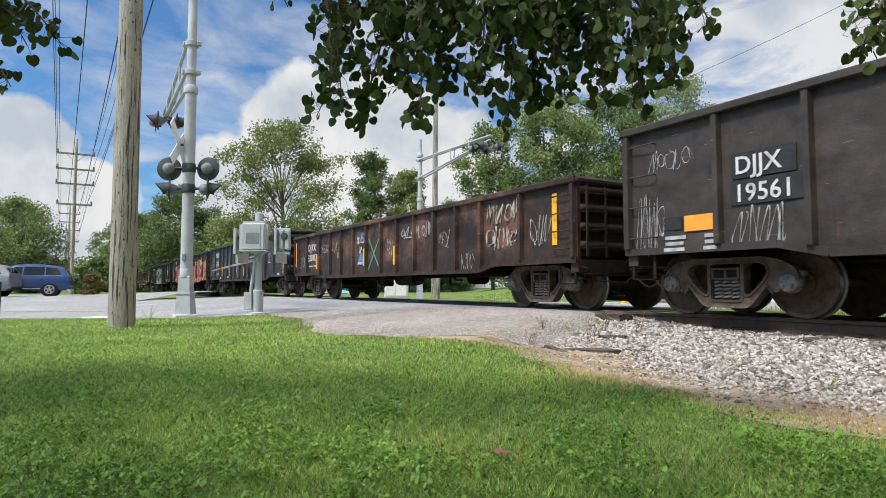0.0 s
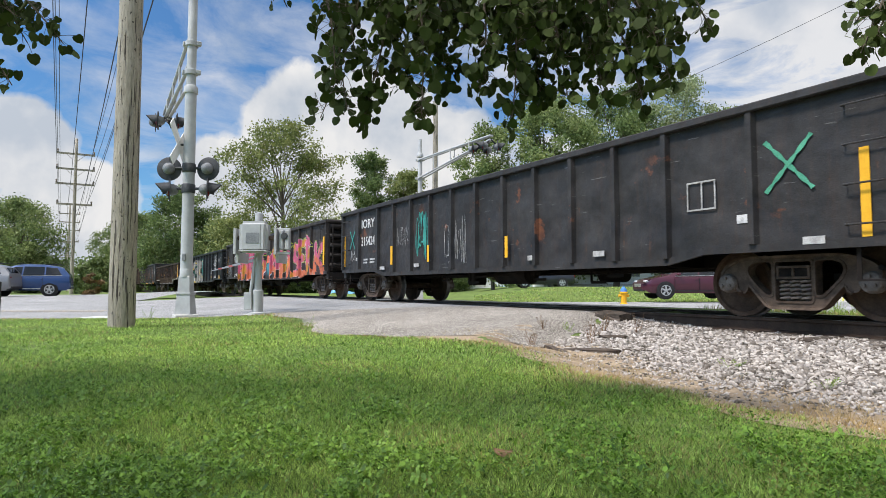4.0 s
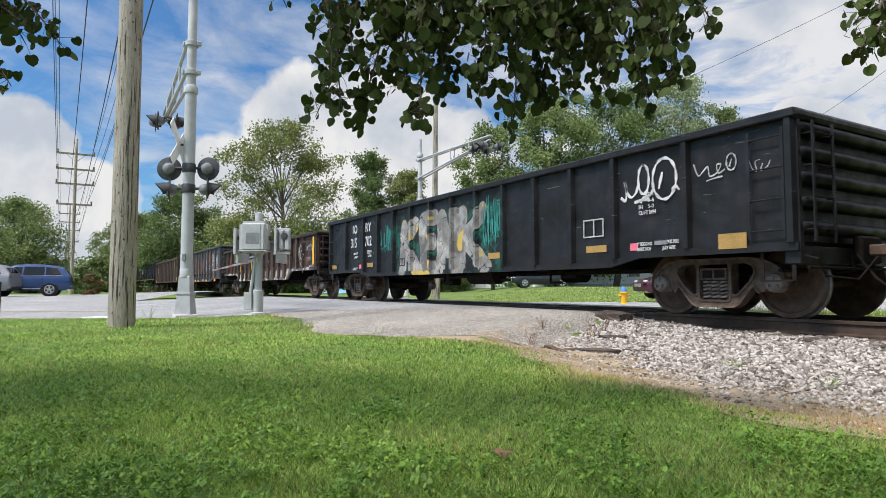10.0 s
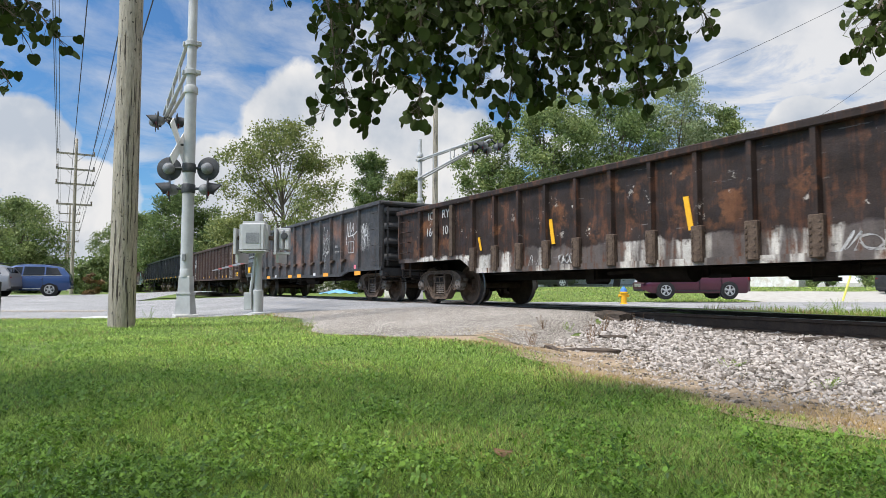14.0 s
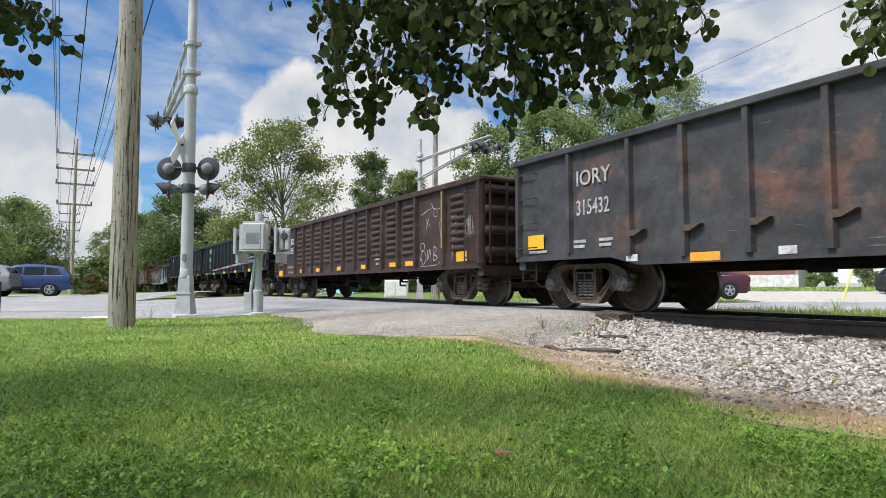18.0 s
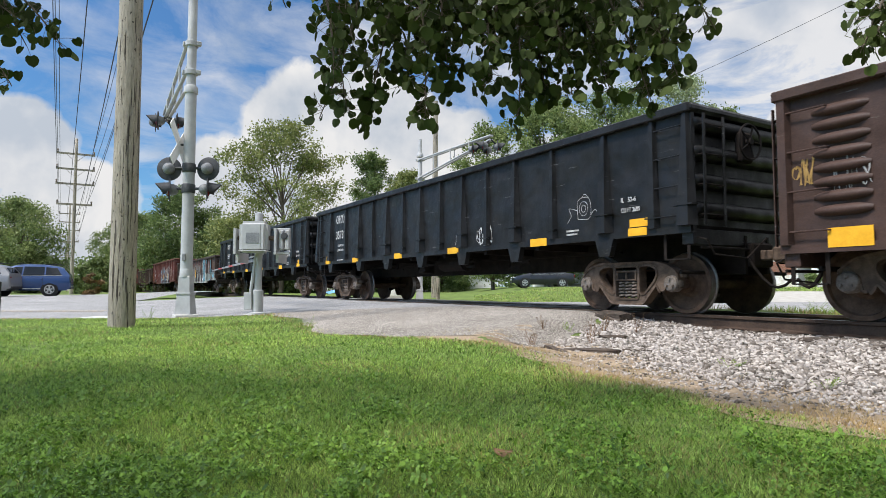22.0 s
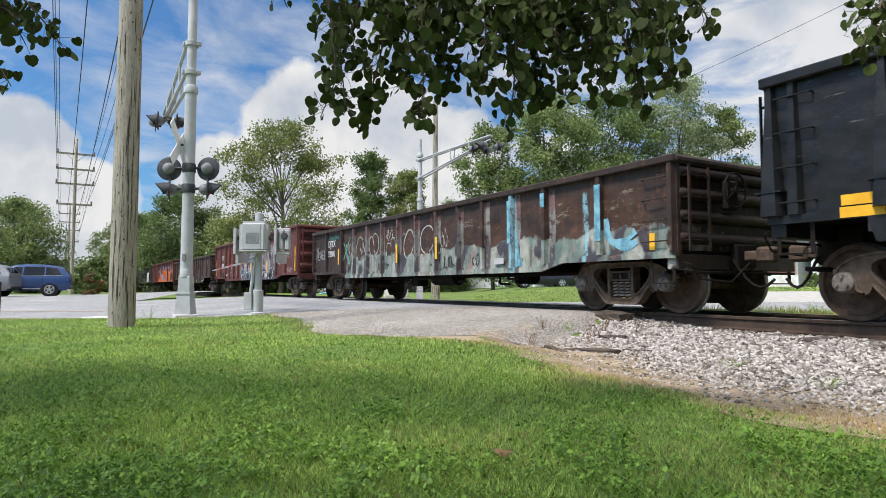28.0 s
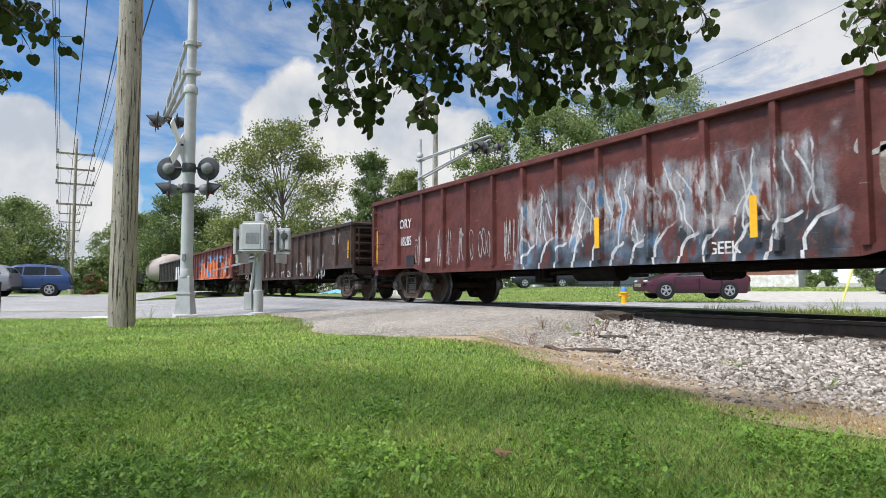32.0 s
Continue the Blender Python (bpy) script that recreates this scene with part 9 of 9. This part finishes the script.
def tall_black(front, rear, number, label, loaded=True):
    t = gondola("gondola_car", label, front, rear, 2.98, 1.16, paint("black_gondola_paint", BLACK, BLACK_D, (0.06, 0.045, 0.036), 0.05, 0.2, 0.45), stakes=[d - 0.18 for d in (-7.1, -6.13, -4.87, -3.78, -2.83, -1.9, -0.94, 0.0, 0.94, 1.9, 2.83, 3.78, 4.87, 6.13, 7.1)], truck_in=1.55, tall_feet=True, post_taper=True, chord=0.13, end_bulges=4)
    letters("OFOX", 0.36, W, t, -5.75, 2.45, -1.478, 1.15, 0.72)
    letters(number, 0.36, W, t, -5.75, 1.95, -1.478, 1.15, 0.78)
    letters("LD LMT 223700", 0.1, W, t, -5.6, 1.7, -1.478, 1.0, 0.9)
    letters("LT WT  62300", 0.1, W, t, -5.6, 1.55, -1.478, 1.0, 0.9)
    plate(t, -6.6, -6.15, 1.31, 1.43, YEL, "reflector", "yellow strip")
    plate(t, -6.6, -6.15, 1.17, 1.29, YEL, "reflector", "yellow strip")
    for x in (-4.3, -1.45, 1.28, 4.25):
        plate(t, x, x + 0.46, 1.15, 1.29, YEL, "reflector", "yellow strip")
    plate(t, 6.62, 6.98, 1.18, 1.3, YEL, "reflector", "yellow strip")
    plate(t, 6.62, 6.98, 1.32, 1.44, YEL, "reflector", "yellow strip")
    bars(t, -5.55, 1.25, 1, 0.5, None, 0.03)
    if loaded:
        letters("EMPTY LOAD", 0.11, W, t, 5.2, 1.78, -1.478, 1.0, 0.72)
        letters("1/4 ADJ. BLOCK", 0.11, W, t, 5.15, 1.62, -1.478, 1.0, 0.62)
    letters("IL   52-6", 0.1, W, t, 6.45, 1.72, -1.478, 1.0, 0.9)
    letters("CU FT 2680", 0.1, W, t, 6.45, 1.56, -1.478, 1.0, 0.75)
    bars(t, 5.2, 1.35, 2, 0.3, None, 0.03, 0.06)
    plate(t, -6.5, -6.2, 1.0, 1.12, M["black_patch"], "service_panel", "small service panel")
    hand_brake(t, (front - rear) / 2, 1.16, 2.98)
    return t


i1 = tall_black(-124.35, -139.5, "35738", "tall black gondola car with tapered stakes and a white tag", False)
scrawl(i1, 2.25, 2.8, 1.3, 1.66, W, 60, 5, 0.04)
scrawl(i1, 1.4, 1.75, 1.35, 1.6, M["chalk"], 61, 4, 0.012)
tag(i1, [ring(5.45, 1.72, 0.1, 0.12), ring(5.45, 1.72, 0.05, 0.06), [(5.32, 1.55), (5.32, 1.86), (5.58, 1.88), (5.6, 1.56), (5.32, 1.55)], [(5.4, 1.9), (5.48, 1.96), (5.56, 1.9)], [(5.05, 1.5), (5.15, 1.62), (5.1, 1.75), (5.3, 1.7)], [(5.62, 1.6), (5.72, 1.68), (5.78, 1.6)]], M["chalk"], 0.011, "thin line drawing in white")
i2 = tall_black(-140.65, -155.9, "35760", "tall black gondola car with tapered stakes")

k = gondola("gondola_car", "rusty low gondola car with pale blue and cream graffiti", -157.25, -172.6, 2.3, 0.82, paint("mint_smeared_freight_paint", (0.055, 0.035, 0.027), (0.038, 0.026, 0.021), RUST, 0.42, 0.5, 0.65, mint_base), pitch=0.98, far=6.27, shift=-0.07, belly=0.14)
letters("DJTX", 0.3, W, k, -6.2, 1.72, -1.478, 1.0, 0.95)
letters("32101", 0.28, W, k, -6.2, 1.4, -1.478, 1.0, 0.9)
scrawl(k, -6.2, -5.3, 1.95, 2.08, M["teal_spray"], 69, 5, 0.025)
upright(k, -7.6, 1.21, 2.1, 0.0, 0.12)
upright(k, -0.95, 1.04, 1.52)
upright(k, 1.1, 1.06, 1.57)
upright(k, -5.06, 1.12, 1.62)
upright(k, 7.3, 0.95, 1.2, 0.0, 0.1)
saltire(k, -4.95, -4.3, 1.1, 1.95, M["green_spray"])
plate(k, 3.28, 3.6, 0.86, 0.98, M["galv"], "patch_plate", "grey patch plate")
def outline_loop(car, x, z, rx, rz, seed, w=0.035):
    """A big hand-drawn pale loop, open at its foot."""
    r = random.Random(seed)
    bm = B()
    prev = None
    for i in range(37):
        an = radians(-70 + 320 * i / 36)
        k = 1 + 0.12 * math.sin(2 * an + r.random() * 0.2 + seed)
        c0 = Vector((x + rx * k * math.cos(an), 0, z + rz * k * math.sin(an)))
        d = Vector((math.cos(an), 0, math.sin(an))) * w / 2
        pair = (bm.verts.new((c0.x + d.x, -SIDE_Y - 0.003, c0.z + d.z)), bm.verts.new((c0.x - d.x, -SIDE_Y - 0.003, c0.z - d.z)))
        if prev:
            bm.faces.new((prev[0], prev[1], pair[1], pair[0]))
        prev = pair
    part("graffiti_tag", bm, M["chalk"], car, "big pale hand-drawn loop")


for i, x in enumerate((-0.5, 0.45)):
    outline_loop(k, x, 1.5 + 0.06 * (i % 2), 0.3 if i % 2 else 0.26, 0.36, i)
LOOPED = "pale line of a hand-drawn figure"
tag(k, [[(-3.23, 1.41), (-3.35, 1.63), (-3.43, 1.81), (-3.62, 1.89), (-3.79, 1.78), (-3.87, 1.55), (-3.8, 1.28), (-3.64, 1.13), (-3.42, 1.18)], [(-3.61, 1.58), (-3.44, 1.44), (-3.4, 1.7)],
        [(-3.6, 1.54), (-3.47, 1.36)], [(-3.36, 1.59), (-3.23, 1.35), (-3.26, 1.17)]], M["chalk"], 0.028, LOOPED)
tag(k, [[(-2.61, 1.58), (-2.71, 1.81), (-2.82, 1.84), (-2.92, 1.73), (-2.94, 1.54), (-2.84, 1.33), (-2.7, 1.25)], [(-2.61, 1.58), (-2.7, 1.81), (-2.59, 1.91), (-2.43, 1.88), (-2.33, 1.75), (-2.31, 1.54), (-2.41, 1.37), (-2.52, 1.34)],
        [(-2.62, 1.46), (-2.45, 1.23), (-2.41, 1.31)]], M["chalk"], 0.028, LOOPED)
tag(k, [[(-1.79, 1.25), (-1.82, 1.44), (-1.74, 1.58), (-1.56, 1.57), (-1.52, 1.5), (-1.52, 1.66), (-1.43, 1.73), (-1.31, 1.69), (-1.26, 1.52), (-1.27, 1.41)],
        [(-1.68, 1.65), (-1.75, 1.85), (-1.69, 1.94), (-1.62, 1.74), (-1.51, 1.92), (-1.4, 1.89), (-1.46, 1.75)], [(-1.75, 1.85), (-1.82, 1.79), (-1.7, 1.71)]], M["chalk"], 0.026, LOOPED)
tag(k, [[(-2.38, 0.86), (-2.31, 1.06), (-2.27, 0.85)], [(-2.36, 0.94), (-2.28, 0.93)], [(-1.93, 1.03), (-1.83, 1.05), (-1.88, 0.9), (-1.8, 1.08), (-1.73, 0.89), (-1.76, 1.02), (-1.63, 0.99)],
        [(-1.24, 0.9), (-1.24, 1.11), (-1.16, 1.13), (-1.22, 1.02), (-1.16, 0.91)]], BLK, 0.025, "thin black letters sprayed near the sill")
for x, s0 in ((-4.75, 71), (0.8, 76)):
    scrawl(k, x, x + 0.6, 1.2, 1.75, M["chalk"], s0, 4, 0.028)
for x, s0 in ((-4.75, 77), (1.2, 80), (2.4, 81)):
    scrawl(k, x, x + 0.5, 0.85, 1.1, BLK, s0, 3, 0.035)
hand_brake(k, 7.675, 0.8, 2.3)
M["pale_blue"] = worn("pale_blue_spray", (0.08, 0.2, 0.25), (0.19, 0.38, 0.45), 0.7, 0, 5, 60, 0.02, (0.4, 0.56))
plate(k, 6.14, 6.27, 1.15, 2.06, M["pale_blue"], "sprayed_stake", "pale blue paint on a stake", 0.085)
plate(k, 4.78, 4.89, 1.85, 2.1, M["pale_blue"], "sprayed_stake", "pale blue paint on a stake", 0.085)
plate(k, 3.78, 3.88, 1.25, 2.08, M["pale_blue"], "sprayed_stake", "pale blue paint on a stake", 0.085)
tag(k, [[(6.3, 1.5), (6.36, 1.22), (6.52, 1.1), (6.72, 1.12), (6.92, 1.26)], [(6.32, 1.3), (6.45, 1.1), (6.7, 1.03), (6.95, 1.1)]], M["pale_blue"], 0.13, "broad pale blue curve")
tag(k, [[(3.9, 1.5), (3.98, 1.2), (4.05, 0.95), (4.1, 0.8)], [(3.9, 1.2), (3.96, 0.95), (4.0, 0.8)]], M["pale_blue"], 0.1, "broad pale blue streak")
tag(k, [[(-7.4, 1.25), (-7.36, 1.75), (-7.26, 1.3), (-7.22, 1.78)], ring(-7.12, 1.45, 0.06, 0.13), [(-7.02, 1.62), (-6.97, 1.34), (-6.88, 1.66)], [(-6.72, 1.6), (-6.84, 1.58), (-6.82, 1.34), (-6.7, 1.38)], [(-6.83, 1.47), (-6.74, 1.48)], [(-6.64, 1.66), (-6.62, 1.34), (-6.5, 1.38)]], M["chalk"], 0.028)

lc = gondola("gondola_car", "red-brown gondola car with silver graffiti", -174.35, -190.0, 2.78, 0.88, paint("red_oxide_freight_paint", (0.17, 0.048, 0.038), (0.125, 0.038, 0.03), (0.1, 0.045, 0.03), 0.22, 0.35, 0.6, silver_wild), posts=11, pitch=0.985, far=6.24, shift=-0.02, truck_in=1.55, belly=0.14, end_bulges=4)
letters("IORY", 0.33, W, lc, -6.45, 1.92, -1.478, 1.02, 0.98)
letters("318285", 0.33, W, lc, -6.45, 1.47, -1.478, 1.02, 0.75)
upright(lc, -7.75, 1.05, 1.98, 0.0, 0.06)
upright(lc, -4.1, 0.9, 1.48, 0.0, 0.1)
upright(lc, 0.84, 1.03, 1.53, OUT, 0.1)
upright(lc, 3.53, 1.02, 1.55, OUT, 0.1)
upright(lc, 7.25, 1.02, 1.98, 0.0, 0.1)
plate(lc, -5.9, -5.5, 0.93, 1.2, M["black_patch"], "number_panel", "black panel with small print")
bars(lc, -5.85, 1.1, 2, 0.3)
plate(lc, -5.0, -4.75, 1.02, 1.1, W, "white_tag", "small white tag")
letters("GEEK", 0.24, W, lc, 2.8, 0.84, -1.48, 0.95, 0.9)
for x, s0 in ((-5.5, 82), (-4.4, 83), (-3.5, 84), (-2.7, 85), (-1.8, 86)):
    scrawl(lc, x, x + 0.6, 0.95, 1.7, M["chalk"], s0, 4, 0.025)
tag(lc, [[(4.98, 1.95), (4.98, 1.45), (5.1, 1.38), (5.2, 1.5), (5.2, 1.95)], [(5.4, 1.35), (5.4, 1.9), (5.55, 1.92), (5.58, 1.7), (5.42, 1.62)], [(5.75, 1.35), (5.75, 1.92), (5.98, 1.95)], [(5.76, 1.68), (5.9, 1.7)]], M["faded"], 0.11, "big white block letters")
tag(lc, [[(4.75, 2.05), (4.7, 1.9), (4.85, 1.85), (5.0, 1.9)], [(5.3, 2.0), (5.6, 2.25), (5.8, 2.05), (6.0, 2.0)]], M["chalk"], 0.06)
scrawl(lc, 6.2, 6.8, 1.5, 1.9, M["chalk"], 88, 5, 0.012)
scrawl(lc, 6.2, 6.9, 0.9, 1.2, M["chalk"], 89, 6, 0.012)

for o in lc.children:
    if o.name.split(".")[0] in ("lettering", "reflector", "graffiti_tag", "small_print", "number_panel", "white_tag"):
        o.location.x += 0.12

mcar = gondola("gondola_car", "brown gondola car with pale scrawl", -191.5, -206.8, 2.4, 1.0, paint("dull_brown_freight_paint", BROWN, BROWN_D, RUST, 0.4, 0.5, 0.65), posts=13, pitch=0.8, belly=0.3, belly_in=3.6, end_bulges=5)
upright(mcar, 7.2, 1.3, 1.85, 0.0, 0.08)
scrawl(mcar, 5.8, 6.5, 1.8, 2.1, M["chalk"], 90, 4, 0.03)
for x in np.arange(-6, 5.5, 1.15):
    scrawl(mcar, float(x), float(x) + 0.7, 0.75, 1.5 if x > 1 else 1.05, M["chalk"], int(100 + x * 3), 2, 0.06)
ncar = gondola("gondola_car", "red gondola car with orange and blue graffiti", -207.9, -223.3, 2.7, 0.88, paint("sprayed_red_freight_paint", (0.17, 0.048, 0.038), (0.125, 0.038, 0.03), (0.1, 0.045, 0.03), 0.2, 0.3, 0.6, tail_colours))
ocar = gondola("gondola_car", "dark gondola car with a white painted mark", -224.4, -239.8, 2.6, 0.88, paint("dusty_dark_freight_paint", (0.07, 0.06, 0.055), (0.05, 0.045, 0.04), RUST, 0.25))
plate(ocar, 3.6, 4.5, 1.0, 2.0, W, "painted_mark", "white painted block", 0.09)
plate(ocar, 4.8, 5.5, 1.0, 2.0, W, "painted_mark", "white painted block", 0.09)


def tank_car(front, rear):
    t = thing("tank_car", "pale dusty tank car near the train's tail", "freight car", "cars of the passing train")
    h = (front - rear) / 2
    m = worn("dusty_pale_tank_paint", (0.3, 0.24, 0.21), (0.42, 0.36, 0.32), 0.6, 0, 1.5, 30, 0.1)
    part("tank", lathe(B(), [(0.4, -h + 0.4), (1.0, -h + 0.55), (1.35, -h + 0.95), (1.42, -h + 1.4), (1.42, h - 1.4), (1.35, h - 0.95), (1.0, h - 0.55), (0.4, h - 0.4)], 32, "X", (0, 0, 2.35)), m, t, smooth=40)
    part("dome", lathe(B(), [(0.45, 3.6), (0.45, 3.95), (0.3, 4.0)], 16), m, t)
    for s in (-1, 1):
        part("end_platform", box(B(), s * (h - 1.0), s * h, -1.4, 1.4, 0.95, 1.1), M["under"], t)
        part("coupler", box(B(), s * (h - 0.4), s * (h + 0.55), -0.1, 0.1, 0.8, 0.98, 0.02), M["frame"], t)
        part("saddle", box(B(), s * (h - 1.9), s * (h - 1.1), -1.0, 1.0, 0.9, 1.4), M["under"], t)
        truck(t, s * (h - 1.5))
    CARS.append((t, (front + rear) / 2))


tank_car(-241.0, -255.5)
gondola("gondola_car", "dark gondola car at the train's tail", -256.6, -272.0, 2.6, 0.88, paint("tail_dark_freight_paint", (0.07, 0.06, 0.055), (0.05, 0.045, 0.04), RUST, 0.25))
# markings that sit a little off on their cars
MARKS = ("lettering", "reflector", "painted_stroke", "small_print", "white_tag", "service_mark")
for car, off in ((c, 0.07), (i1, -0.17), (i2, -0.18), (k, -0.07)):
    for o in car.children:
        if o.name.split(".")[0] in MARKS:
            o.location.x += off
# ---- what moves ----
def motions():
    for car, start in CARS:
        walk(car, [(t, pose(start + s, TRACK_Y, 0)) for t, s in GONE])
    turns = [(i / 10, -math.degrees(gone(i / 10) / WHEEL_R)) for i in range(321)]
    for w in WHEELSETS:
        x, y, z = w.location
        walk(w, [(t, Matrix.Translation((x, y, z)) @ Matrix.Rotation(radians(-a), 4, "Y")) for t, a in turns])

    # the twigs stir in a light wind
    for twig_, at, seed, key in SWAYING:
        k = seed * 0.7
        rows = []
        for i in range(65):
            t = i / 2
            a = 0.9 * math.sin(2.7 * t + 0.35 * k) + 0.7 * math.sin(4.4 * t + 0.2 * k) + 0.5 * math.sin(1.1 * t + k) - 0.5 * min(1, t / 10)
            b = 0.7 * math.sin(3.4 * t + 0.3 * k + 1) + 0.5 * math.sin(5.1 * t + k)
            rows.append((t, Matrix.Translation(at) @ Matrix.Rotation(radians(a), 4, AHEAD) @ Matrix.Rotation(radians(b), 4, ASIDE)))
        walk(twig_, rows)


motions()
